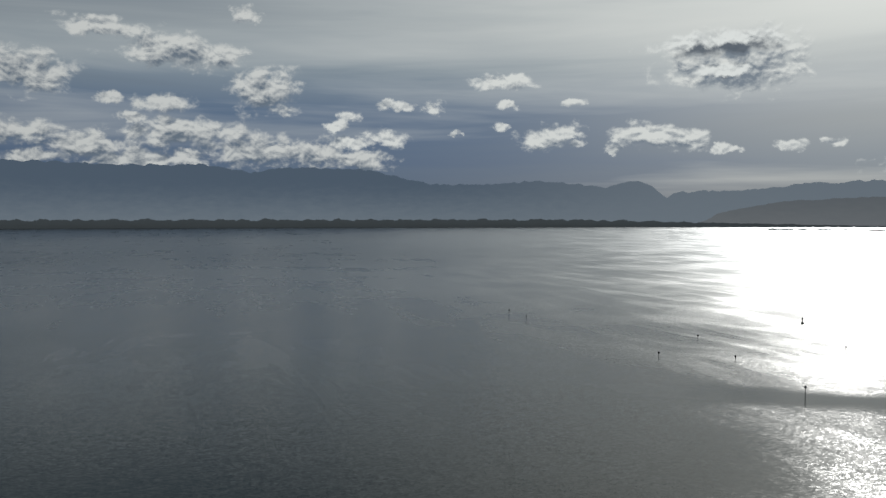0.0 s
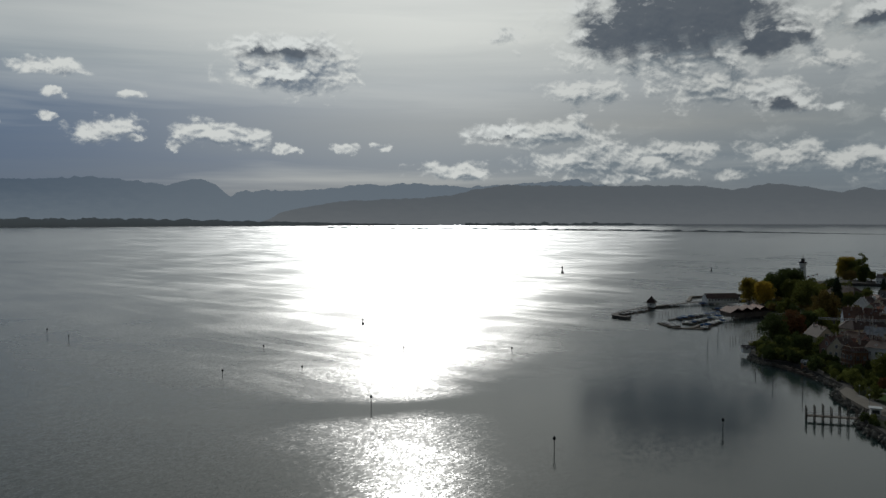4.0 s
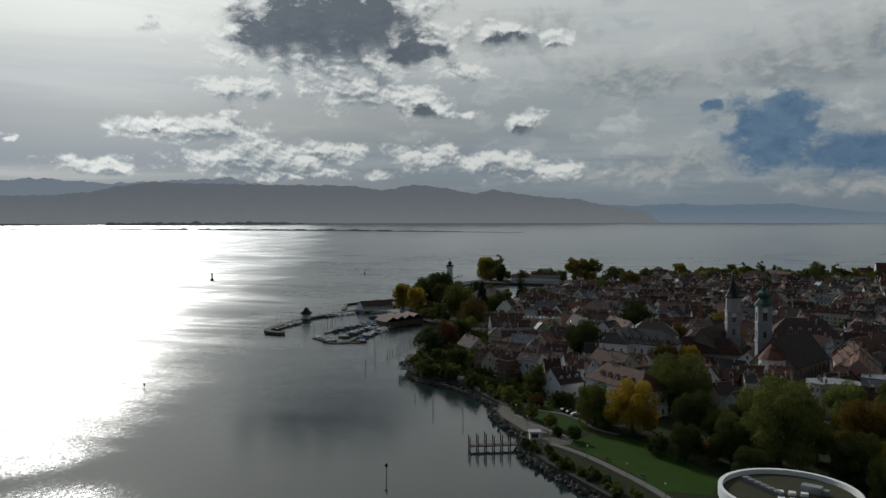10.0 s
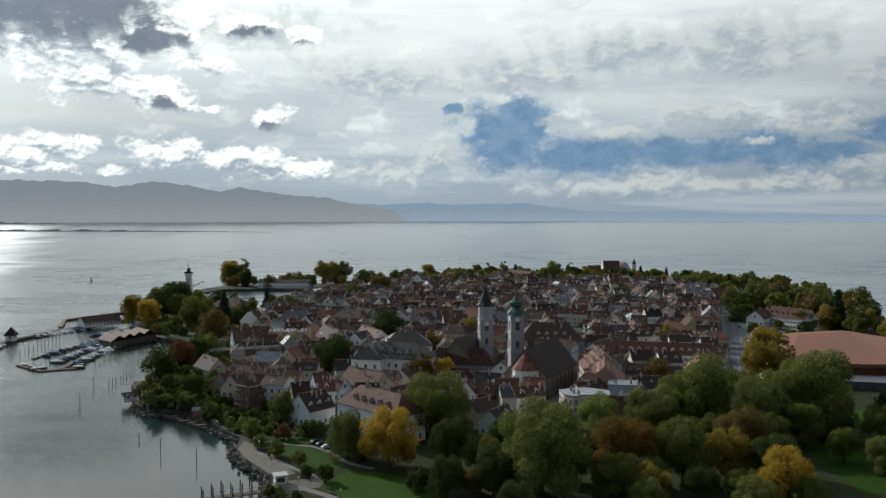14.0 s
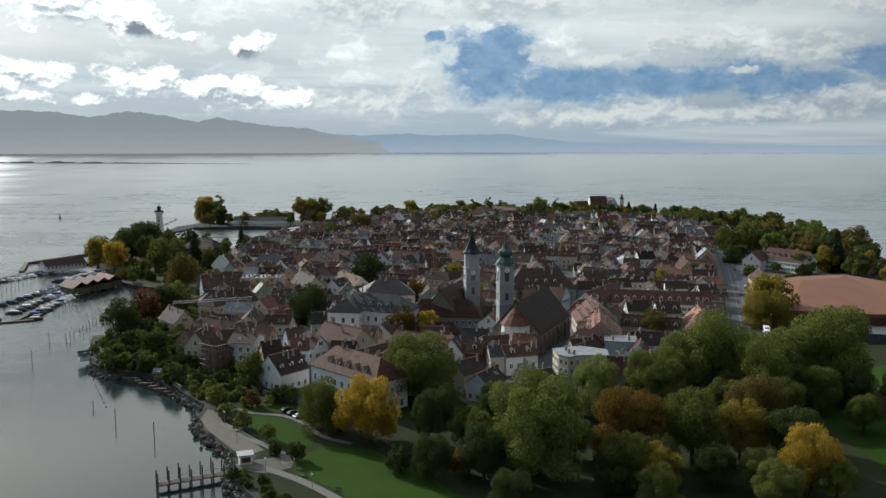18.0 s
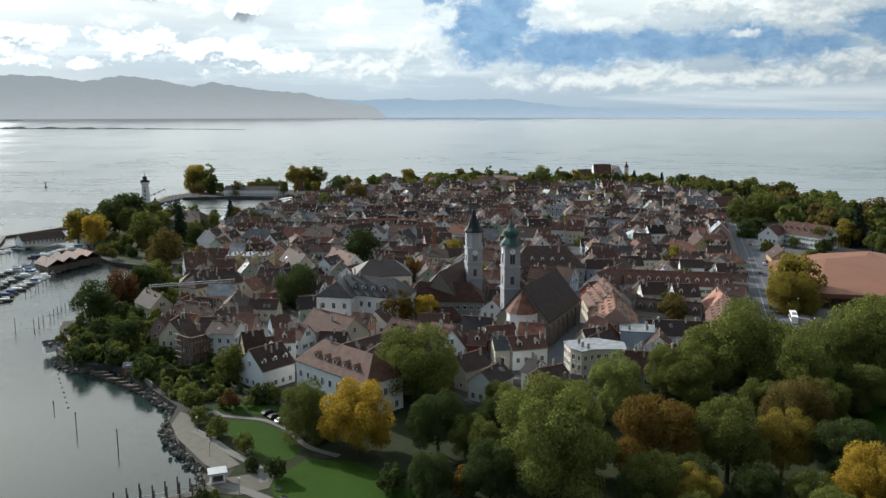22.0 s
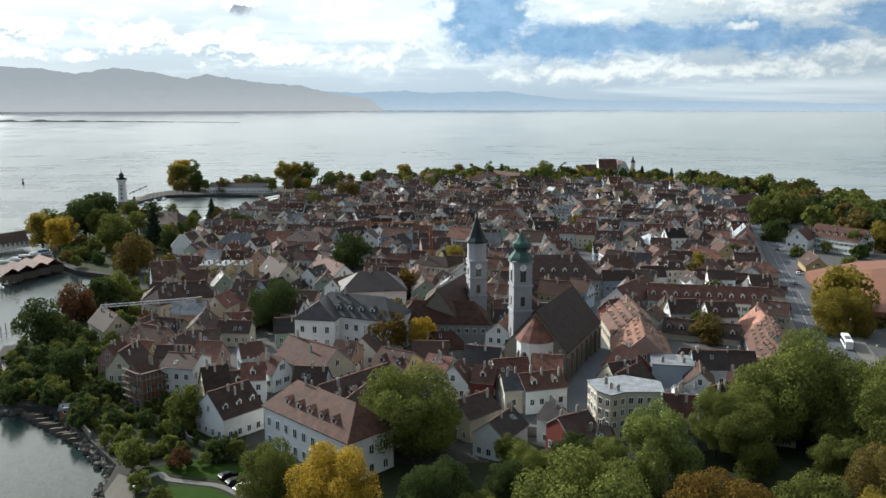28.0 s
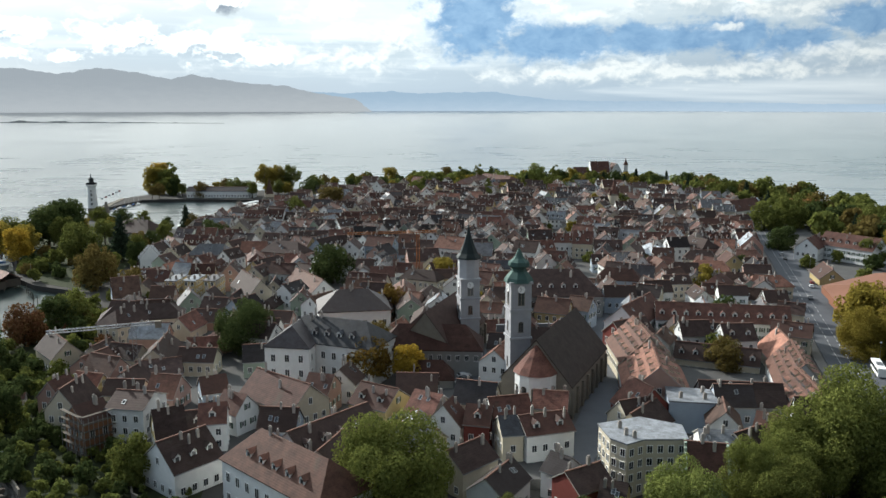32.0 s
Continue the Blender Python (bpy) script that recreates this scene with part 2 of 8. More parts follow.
# broken high cloud over the south and west
mottle = g.noise(g.vec("MULTIPLY", warped, (0.22, 0.5, 1.0)), 1.0, 6.0, 0.6, 0.3)
lifted = g.math("MULTIPLY", g.smooth(lowest, 0.5, 4.0), g.smooth(yaw, 44.0, 2.0))
sky = g.mix(g.math("MULTIPLY", g.math("MULTIPLY", g.smooth(mottle, 0.50, 0.72), lifted), 0.6), sky, (0.86, 0.87, 0.85, 1.0))
sky = g.mix(g.math("MULTIPLY", g.math("MULTIPLY", g.smooth(mottle, 0.47, 0.28), lifted), 0.3), sky, (0.36, 0.41, 0.46, 1.0))
rain = g.smooth(g.math("ADD", bank(RAIN_BLUE), g.math("MULTIPLY", g.math("SUBTRACT", crisp, 0.5), 1.9)), -0.15, 0.5)
sky = g.mix(g.math("MULTIPLY", rain, 0.94), sky, g.ramp(billow, [(0.2, (0.085, 0.175, 0.31)), (0.85, (0.22, 0.33, 0.46))]))
sky = cloud_layer(sky, WHITE_WEST, 3.0, -0.3, 0.7, (0.58, 0.59, 0.58, 1.0), (0.33, 0.38, 0.42, 1.0), 0.8)
sky = cloud_layer(sky, WHITE_EAST, 2.6, -0.2, 0.5, (0.92, 0.91, 0.88, 1.0), (0.20, 0.245, 0.31, 1.0), 0.93)
sky = cloud_layer(sky, WHITE_SMALL, 2.3, -0.2, 0.45, (1.05, 1.04, 1.0, 1.0), (0.27, 0.315, 0.38, 1.0), 0.93)
sky = cloud_layer(sky, WHITE_SOUTH, 2.7, -0.2, 0.5, (1.05, 1.04, 1.0, 1.0), (0.30, 0.345, 0.39, 1.0), 0.92)
sky = cloud_layer(sky, DARK, 2.1, -0.35, 0.45, (1.1, 1.1, 1.07, 1.0), (0.155, 0.18, 0.22, 1.0), 0.95, 1.15, 2.5, 0.92, 0.45)
# the half of the sky towards the sun is brighter, the deck away from it thick and dull
sky = g.mix(g.smooth(yaw, 20.0, 44.0), sky, g.vec("MULTIPLY", sky, (1.22, 1.22, 1.22)))
sky = g.mix(g.smooth(sunward, -0.35, 0.82), g.vec("MULTIPLY", sky, (0.30, 0.31, 0.33)), sky)

background = g.node("ShaderNodeBackground")
wire(world.node_tree, sky, background.inputs[0])
background.inputs[1].default_value = 1.2
world_out = g.node("ShaderNodeOutputWorld")
wire(world.node_tree, background.outputs[0], world_out.inputs[0])

# ---- materials ----
def material(name, build, rough=0.8, metal=0.0, spec=0.1):
    m = bpy.data.materials.new(name)
    m.use_nodes = True
    t = m.node_tree
    b = t.nodes["Principled BSDF"]
    b.inputs["Roughness"].default_value, b.inputs["Metallic"].default_value = rough, metal
    b.inputs["Specular IOR Level"].default_value = spec
    build(Graph(t), b)
    return m


def plain(name, col, rough=0.8, metal=0.0, vary=0.2, scale=0.6, spec=0.06):
    """One colour, mottled at two scales and different from thing to thing."""
    def build(k, b):
        at = k.node("ShaderNodeTexCoord").outputs["Object"]
        big, fine = k.noise(at, scale, 3), k.noise(at, scale * 12, 3)
        own = k.math("FRACT", k.math("ADD", k.node("ShaderNodeObjectInfo").outputs["Random"], k.node("ShaderNodeNewGeometry").outputs["Random Per Island"]))
        v = k.math("ADD", k.math("MULTIPLY", big, 0.6), k.math("MULTIPLY", fine, 0.4))
        v = k.math("MULTIPLY_ADD", k.math("SUBTRACT", v, 0.5), 2.2 * vary, 1.0)
        v = k.math("MULTIPLY", v, k.math("MULTIPLY_ADD", own, vary, 1.0 - vary / 2))
        k.feed(b.inputs["Base Color"], k.vec("MULTIPLY", col, k.node("ShaderNodeCombineXYZ").outputs[0]))
        cx = b.inputs["Base Color"].links[0].from_node.inputs[1].links[0].from_node
        for s in cx.inputs:
            k.feed(s, v)
    return material(name, build, rough, metal, spec)


def water_build(k, b):
    """Rippled lake: a breeze in lanes roughens the bay and the open water to the south; the west lies calmer."""
    at = k.node("ShaderNodeTexCoord").outputs["Object"]
    place = k.node("ShaderNodeSeparateXYZ")
    k.feed(place.inputs[0], at)
    # the open western lake is painted paler in place of the sky it mirrors
    sky_sheen = k.smooth(k.vec("DOT_PRODUCT", at, (0.6, 0.5, 0.0), out=1), -50.0, 600.0)
    # shallow, paler water off the western shore
    shallow = k.smooth(k.math("MULTIPLY_ADD", place.outputs[1], 0.12, place.outputs[0]), 250.0, 1100.0)
    deep = k.mix(sky_sheen, (0.005, 0.014, 0.012, 1), (0.10, 0.13, 0.135, 1))
    murk_and_sheen = k.mix(shallow, deep, (0.055, 0.125, 0.125, 1))
    swing = k.math("MULTIPLY", k.math("SUBTRACT", k.noise(at, 0.003, 3), 0.5), 300.0)
    windy = k.smooth(k.math("ADD", k.math("MULTIPLY_ADD", place.outputs[1], 0.5, place.outputs[0]), swing), 20.0, -190.0)
    lanes = k.smooth(k.noise(k.vec("MULTIPLY", at, (1.0, 0.8, 0.0)), 0.008, 5, 0.62, 0.5), 0.38, 0.60)
    streak = k.smooth(k.noise(k.vec("MULTIPLY", at, (0.2, 1.0, 0.0)), 0.03, 4, 0.6, 0.8), 0.42, 0.62)
    # a calm lane that crosses the bay
    across = k.vec("DOT_PRODUCT", k.vec("SUBTRACT", at, (-250.0, 243.0, 0.0)), (0.82, -0.57, 0.0), out=1)
    across = k.math("ADD", across, k.math("MULTIPLY", k.math("SUBTRACT", k.noise(at, 0.02, 3), 0.5), 30.0))
    calm = k.math("SUBTRACT", 1.0, k.smooth(k.math("ABSOLUTE", across), 2.0, 24.0))
    breeze = k.math("MULTIPLY_ADD", k.math("ADD", k.math("MULTIPLY", lanes, 0.5), k.math("MULTIPLY", streak, 0.5)), 0.4, 0.6)
    along = k.vec("DOT_PRODUCT", k.vec("SUBTRACT", at, (-250.0, 243.0, 0.0)), (0.57, 0.82, 0.0), out=1)
    calm = k.math("MULTIPLY", calm, k.math("SUBTRACT", 1.0, k.smooth(k.math("ABSOLUTE", along), 40.0, 130.0)))
    breeze = k.math("MULTIPLY", breeze, k.math("SUBTRACT", 1.0, k.math("MULTIPLY", calm, 0.65)))
    # the sheltered bay is smoother than the open lake
    far_out = k.smooth(k.vec("LENGTH", at, out=1), 220.0, 900.0)
    breeze = k.math("MULTIPLY", breeze, k.math("ADD", k.math("MULTIPLY_ADD", windy, 0.55, 0.08), k.math("MULTIPLY", far_out, 0.6)))
    # still water off the landing stage mirrors the sky
    still = k.vec("LENGTH", k.vec("MULTIPLY", k.vec("SUBTRACT", at, (-187.0, 305.0, 0.0)), (1 / 60.0, 1 / 60.0, 0.0)), out=1)
    still = k.math("ADD", still, k.math("MULTIPLY", k.math("SUBTRACT", k.noise(at, 0.03, 4), 0.5), 0.9))
    breeze = k.math("MULTIPLY", breeze, k.math("MULTIPLY_ADD", k.smooth(still, 1.25, 0.7), -0.6, 1.0))
    away = k.vec("LENGTH", at, out=1)
    gusty = k.smooth(away, 300.0, 2600.0)
    rough = k.math("ADD", k.math("MULTIPLY_ADD", breeze, 0.30, 0.10), k.math("MULTIPLY", gusty, 0.06))
    # the lee of the eastern shore is glassy
    lee = k.smooth(k.math("DIVIDE", place.outputs[1], k.math("MAXIMUM", away, 1.0)), 0.62, 0.12)
    rough = k.math("MULTIPLY", rough, k.math("MULTIPLY_ADD", lee, -0.3, 1.0))
    breeze = k.math("MULTIPLY", breeze, k.math("MULTIPLY_ADD", lee, -0.6, 1.0))
    # ripples: facets of wavelets at two sizes, each with its own slope, on a longer swell
    tilt = None
    for size, share in ((0.6, 0.44), (1.6, 0.26)):
        cells = k.node("ShaderNodeTexVoronoi", voronoi_dimensions="2D")
        turned = k.node("ShaderNodeMapping")
        k.feed(turned.inputs["Vector"], at)
        turned.inputs["Rotation"].default_value = (0, 0, radians(-30))
        turned.inputs["Scale"].default_value = (2.0 / size, 1.0 / size, 1.0)
        k.feed(cells.inputs["Vector"], turned.outputs[0])
        cells.inputs["Scale"].default_value = 1.0
        one = k.vec("SCALE", k.vec("SUBTRACT", cells.outputs["Color"], (0.5, 0.5, 0.5)))
        one.node.inputs["Scale"].default_value = share
        tilt = one if tilt is None else k.vec("ADD", tilt, one)
    swell = k.vec("SCALE", k.vec("SUBTRACT", k.noise(k.vec("MULTIPLY", at, (1.0, 1.0, 1.0)), 0.09, 3, 0.6, 0.3, color=True), (0.5, 0.5, 0.5)))
    swell.node.inputs["Scale"].default_value = 0.15
    tilt = k.vec("MULTIPLY", k.vec("ADD", tilt, swell), (1.0, 1.0, 0.0))
    scaled = k.vec("SCALE", tilt)
    k.feed(scaled.node.inputs["Scale"], k.math("MULTIPLY", breeze, k.math("MULTIPLY_ADD", far_out, -0.34, 0.5)))
    normal = k.vec("NORMALIZE", k.vec("ADD", scaled, (0.0, 0.0, 1.0)))
    # the slopes of wind ripples follow a bell curve, so the gloss does too
    body, gloss, both = k.node("ShaderNodeBsdfDiffuse"), k.node("ShaderNodeBsdfGlossy", distribution="BECKMANN"), k.node("ShaderNodeMixShader")
    fresnel = k.node("ShaderNodeFresnel")
    fresnel.inputs["IOR"].default_value = 1.33
    k.feed(body.inputs["Color"], murk_and_sheen)
    # far off, waves hide one another and mirror less: dimmed in the gloss colour
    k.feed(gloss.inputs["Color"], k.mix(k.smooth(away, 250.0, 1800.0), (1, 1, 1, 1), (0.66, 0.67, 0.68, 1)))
    k.feed(gloss.inputs["Roughness"], rough)
    k.feed(gloss.inputs["Normal"], normal)
    k.feed(fresnel.inputs["Normal"], normal)
    k.feed(both.inputs[0], fresnel.outputs[0])
    k.tree.links.new(body.outputs[0], both.inputs[1])
    broad, gleam = k.node("ShaderNodeBsdfGlossy", distribution="BECKMANN"), k.node("ShaderNodeMixShader")
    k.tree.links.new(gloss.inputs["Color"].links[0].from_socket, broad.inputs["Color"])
    k.feed(broad.inputs["Roughness"], k.math("MULTIPLY", rough, 1.4))
    k.feed(broad.inputs["Normal"], normal)
    gleam.inputs[0].default_value = 0.2
    k.tree.links.new(gloss.outputs[0], gleam.inputs[1])
    k.tree.links.new(broad.outputs[0], gleam.inputs[2])
    k.tree.links.new(gleam.outputs[0], both.inputs[2])
    k.tree.links.new(both.outputs[0], k.tree.nodes["Material Output"].inputs["Surface"])


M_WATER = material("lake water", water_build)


def roof_tiles(name, col, rough=0.85):
    """Weathered tiles in courses, lighter and darker in patches, moss here and there."""
    def build(k, b):
        at = k.node("ShaderNodeTexCoord").outputs["Object"]
        own = k.math("FRACT", k.math("ADD", k.node("ShaderNodeObjectInfo").outputs["Random"], k.node("ShaderNodeNewGeometry").outputs["Random Per Island"]))
        where = k.vec("ADD", at, k.node("ShaderNodeCombineXYZ").outputs[0])
        cx = where.node.inputs[1].links[0].from_node
        k.feed(cx.inputs[0], k.math("MULTIPLY", own, 300.0))
        patch, grain = k.noise(where, 0.45, 4, 0.65), k.noise(k.vec("MULTIPLY", where, (1.0, 1.8, 1.8)), 1.7, 4, 0.8)
        v = k.math("ADD", k.math("MULTIPLY", patch, 0.55), k.math("MULTIPLY", grain, 0.45))
        v = k.math("MAXIMUM", k.math("MULTIPLY_ADD", k.math("SUBTRACT", v, 0.5), 3.8, 1.0), 0.15)
        v = k.math("MULTIPLY", v, k.math("MULTIPLY_ADD", own, 1.0, 0.4))
        shade = k.vec("SCALE", col)
        k.feed(shade.node.inputs["Scale"], v)
        moss = k.smooth(k.noise(where, 0.22, 4, 0.6), 0.58, 0.75)
        tint = k.mix(k.math("MULTIPLY", k.math("FRACT", k.math("MULTIPLY", own, 7.3)), 0.6), shade, (0.060, 0.038, 0.031, 1))
        k.feed(b.inputs["Base Color"], k.mix(k.math("MULTIPLY", moss, 0.45), tint, (0.07, 0.06, 0.045, 1)))
        courses = k.node("ShaderNodeTexWave", bands_direction="Z")
        k.feed(courses.inputs["Vector"], at)
        courses.inputs["Scale"].default_value, courses.inputs["Distortion"].default_value = 0.95, 0.6
        bump = k.node("ShaderNodeBump")
        bump.inputs["Strength"].default_value, bump.inputs["Distance"].default_value = 0.3, 0.05
        k.feed(bump.inputs["Height"], k.math("ADD", courses.outputs["Fac"], grain))
        k.feed(b.inputs["Normal"], bump.outputs[0])
    return material(name, build, rough - 0.1, 0.0, 0.16)


def foliage(name, col, other, through_share=0.32):
    """Leaves that let some light through, from two colours mixed leaf by leaf and tree by tree."""
    m = bpy.data.materials.new(name)
    m.use_nodes = True
    t = m.node_tree
    t.nodes.clear()
    k = Graph(t)
    island = k.node("ShaderNodeNewGeometry").outputs["Random Per Island"]
    own = k.math("FRACT", k.math("ADD", k.node("ShaderNodeObjectInfo").outputs["Random"], k.node("ShaderNodeNewGeometry").outputs["Random Per Island"]))
    at = k.node("ShaderNodeTexCoord").outputs["Object"]
    mixed = k.mix(k.math("ADD", k.math("MULTIPLY", island, 0.6), k.math("MULTIPLY", k.noise(at, 0.25, 2), 0.5), clamp=True), (*col, 1), (*other, 1))
    v = k.vec("SCALE", mixed)
    k.feed(v.node.inputs["Scale"], k.math("MULTIPLY_ADD", own, 0.5, 0.75))
    d, tr, mx = k.node("ShaderNodeBsdfDiffuse"), k.node("ShaderNodeBsdfTranslucent"), k.node("ShaderNodeMixShader")
    k.feed(d.inputs[0], v)
    k.feed(tr.inputs[0], v)
    mx.inputs[0].default_value = through_share
    t.links.new(d.outputs[0], mx.inputs[1])
    t.links.new(tr.outputs[0], mx.inputs[2])
    out = k.node("ShaderNodeOutputMaterial")
    t.links.new(mx.outputs[0], out.inputs[0])
    return m


M_BEACH = plain("pale stone paving", (0.125, 0.115, 0.098), 0.9, vary=0.35, scale=0.5)
M_GRASS = plain("lawn", (0.026, 0.055, 0.007), 0.95, vary=0.35, scale=0.12)
M_TOWN = plain("town paving", (0.10, 0.098, 0.095), 0.9, vary=0.3, scale=0.15)
M_GROUND = plain("paving", (0.05, 0.048, 0.044), 0.9, vary=0.3, scale=0.15)
M_PATH = plain("gravel path", (0.16, 0.152, 0.14), 0.95, vary=0.2, scale=0.4)
M_ROAD = plain("asphalt", (0.10, 0.105, 0.115), 0.85, vary=0.25, scale=0.2)
M_SOIL = plain("garden soil and undergrowth", (0.03, 0.036, 0.018), 0.95, vary=0.5, scale=0.5)
M_PAINT = plain("road paint", (0.38, 0.38, 0.37), 0.7)
M_STONE = plain("weathered sandstone", (0.19, 0.17, 0.14), 0.9, vary=0.35)
M_ROCK = plain("shore rock", (0.12, 0.115, 0.10), 0.9, vary=0.5)
M_WOOD = plain("weathered timber", (0.11, 0.095, 0.08), 0.85, vary=0.4)
M_METAL = plain("grey metal", (0.3, 0.31, 0.32), 0.45, 0.7)
M_COPPER = plain("green copper", (0.05, 0.085, 0.075), 0.6, 0.2, vary=0.35)
M_COPPER_DARK = plain("dark green copper", (0.022, 0.028, 0.028), 0.5, 0.3, vary=0.35)
M_TOWER = plain("pale grey render", (0.34, 0.34, 0.35), 0.85, vary=0.22)
M_WHITE = plain("white paint", (0.78, 0.78, 0.76), 0.6, vary=0.08)
M_BARK = plain("bark", (0.07, 0.055, 0.04), 0.95, vary=0.4)
M_SALMON = plain("copper-brown hall panels", (0.21, 0.10, 0.065), 0.6, 0.15, vary=0.2, scale=0.1)
M_GREENROOF = plain("gravel and sedum roof", (0.055, 0.055, 0.034), 0.95, vary=0.4)
M_YELLOW_CRANE = plain("orange crane paint", (0.3, 0.12, 0.04), 0.5)
M_BLUE_CLOTH = plain("blue tarpaulin", (0.03, 0.09, 0.22), 0.6)
M_BLACK = plain("black steel", (0.02, 0.02, 0.022), 0.5, 0.3)
M_TYRE = plain("rubber", (0.02, 0.02, 0.02), 0.8)
M_SCAFFOLD_NET = plain("grey scaffold net", (0.20, 0.21, 0.22), 0.9)


def glass_build(k, b):
    at = k.node("ShaderNodeObjectInfo").outputs["Random"]
    k.feed(b.inputs["Base Color"], k.ramp(at, [(0.0, (0.015, 0.018, 0.022)), (1.0, (0.06, 0.065, 0.07))]))


M_GLASS = material("window glass", glass_build, 0.12, 0.0, 0.6)
WALLS = {n: plain(n + " render", c, 0.9, vary=0.2) for n, c in {
    "white": (0.68, 0.685, 0.67), "cream": (0.50, 0.45, 0.35), "yellow": (0.42, 0.33, 0.17), "pink": (0.38, 0.25, 0.21), "blue": (0.30, 0.35, 0.41),
    "grey": (0.24, 0.24, 0.235), "red": (0.19, 0.06, 0.05), "green": (0.27, 0.33, 0.27), "brick": (0.26, 0.14, 0.085)}.items()}
ROOFS = {n: roof_tiles(n + " roof tiles", c) for n, c in {
    "rust": (0.106, 0.048, 0.036), "salmon": (0.215, 0.105, 0.074), "dark": (0.048, 0.031, 0.027), "nave": (0.036, 0.029, 0.025), "black": (0.022, 0.022, 0.024), "brown": (0.095, 0.055, 0.040)}.items()}
ROOFS["slate"] = roof_tiles("slate roof", (0.04, 0.043, 0.05), 0.55)
ROOFS["grey"] = roof_tiles("sheet metal roof", (0.22, 0.24, 0.26), 0.5)
LEAVES = {n: foliage(n + " leaves", a, b, 0.5 if n in ("yellow", "gold") else 0.32) for n, a, b in (
    ("green", (0.112, 0.132, 0.036), (0.180, 0.192, 0.052)), ("light", (0.143, 0.182, 0.048), (0.209, 0.224, 0.070)), ("dark", (0.041, 0.064, 0.022), (0.079, 0.094, 0.034)),
    ("olive", (0.092, 0.112, 0.030), (0.145, 0.150, 0.042)), ("yellow", (0.31, 0.205, 0.03), (0.38, 0.27, 0.045)), ("gold", (0.185, 0.155, 0.032), (0.25, 0.195, 0.042)),
    ("orange", (0.18, 0.10, 0.026), (0.13, 0.10, 0.026)), ("brown", (0.130, 0.100, 0.034), (0.155, 0.120, 0.040)), ("red", (0.152, 0.059, 0.035), (0.106, 0.072, 0.029)), ("conifer", (0.023, 0.037, 0.026), (0.038, 0.054, 0.032)))}


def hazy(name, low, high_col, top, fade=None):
    """Far hills, kilometres of haze painted as glow: paler at the feet and southward."""
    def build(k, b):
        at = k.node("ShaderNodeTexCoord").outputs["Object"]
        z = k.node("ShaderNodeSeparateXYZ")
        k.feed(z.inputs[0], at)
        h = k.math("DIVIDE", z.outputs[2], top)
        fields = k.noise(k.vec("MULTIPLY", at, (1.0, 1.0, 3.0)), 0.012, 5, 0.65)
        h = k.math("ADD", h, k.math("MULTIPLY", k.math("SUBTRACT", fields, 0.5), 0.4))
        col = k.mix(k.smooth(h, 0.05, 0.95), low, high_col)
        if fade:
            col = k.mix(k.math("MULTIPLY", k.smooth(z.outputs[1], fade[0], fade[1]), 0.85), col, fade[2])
        # almost black base, so the haze colour shows by emission alone
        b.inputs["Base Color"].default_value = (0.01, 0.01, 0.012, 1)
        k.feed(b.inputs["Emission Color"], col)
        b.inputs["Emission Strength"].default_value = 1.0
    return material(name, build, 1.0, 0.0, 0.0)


M_ALPS = hazy("alps in painted haze", (0.31, 0.365, 0.43, 1), (0.165, 0.22, 0.30, 1), 330.0, (1300.0, 3000.0, (0.31, 0.36, 0.42, 1)))
M_HILLS = hazy("hills in painted haze", (0.28, 0.295, 0.315, 1), (0.215, 0.235, 0.26, 1), 250.0)
M_HILLS_FAR = hazy("far hills in painted haze", (0.30, 0.36, 0.43, 1), (0.22, 0.29, 0.37, 1), 150.0)
M_DELTA = hazy("river delta woods in painted haze", (0.07, 0.08, 0.085, 1), (0.10, 0.115, 0.125, 1), 90.0)


def part(name, bm, material, parent=None, label=""):
    me = bpy.data.meshes.new(name)
    bm.to_mesh(me)
    bm.free()
    me.materials.append(material)
    ob = new(name, me)
    if parent is not None:
        ob.parent = parent
    if label:
        tagged(ob, label)
    return ob

def prism(bm, pts, z0, z1):
    lo = [bm.verts.new((x, y, z0)) for x, y in pts]
    hi = [bm.verts.new((x, y, z1)) for x, y in pts]
    bm.faces.new(hi)
    n = len(pts)
    for i in range(n):
        bm.faces.new((lo[i], lo[(i + 1) % n], hi[(i + 1) % n], hi[i]))

LAKE_C = (-60.0, 150.0)


def lake_z(r):
    return 50.0 * max(0.0, (r - 1500.0) / 3300.0) ** 2


bm = bmesh.new()
rings = [0, 60, 150, 300, 500, 800, 1100, 1500, 1800, 2100, 2400, 2700, 3000, 3300, 3600, 3900, 4200, 4500, 4800]
prev = None
for r in rings:
    if r == 0:
        ring = [bm.verts.new((*LAKE_C, 0))]
    else:
        ring = [bm.verts.new((LAKE_C[0] + r * math.cos(a), LAKE_C[1] + r * math.sin(a), lake_z(r))) for a in np.linspace(0, 2 * math.pi, 160, endpoint=False)]
    if prev:
        for i in range(160):
            j = (i + 1) % 160
            bm.faces.new((prev[0], ring[i], ring[j]) if len(prev) == 1 else (prev[i], ring[i], ring[j], prev[j]))
    prev = ring
for fa in bm.faces:
    fa.smooth = True
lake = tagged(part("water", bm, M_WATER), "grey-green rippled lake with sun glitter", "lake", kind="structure")

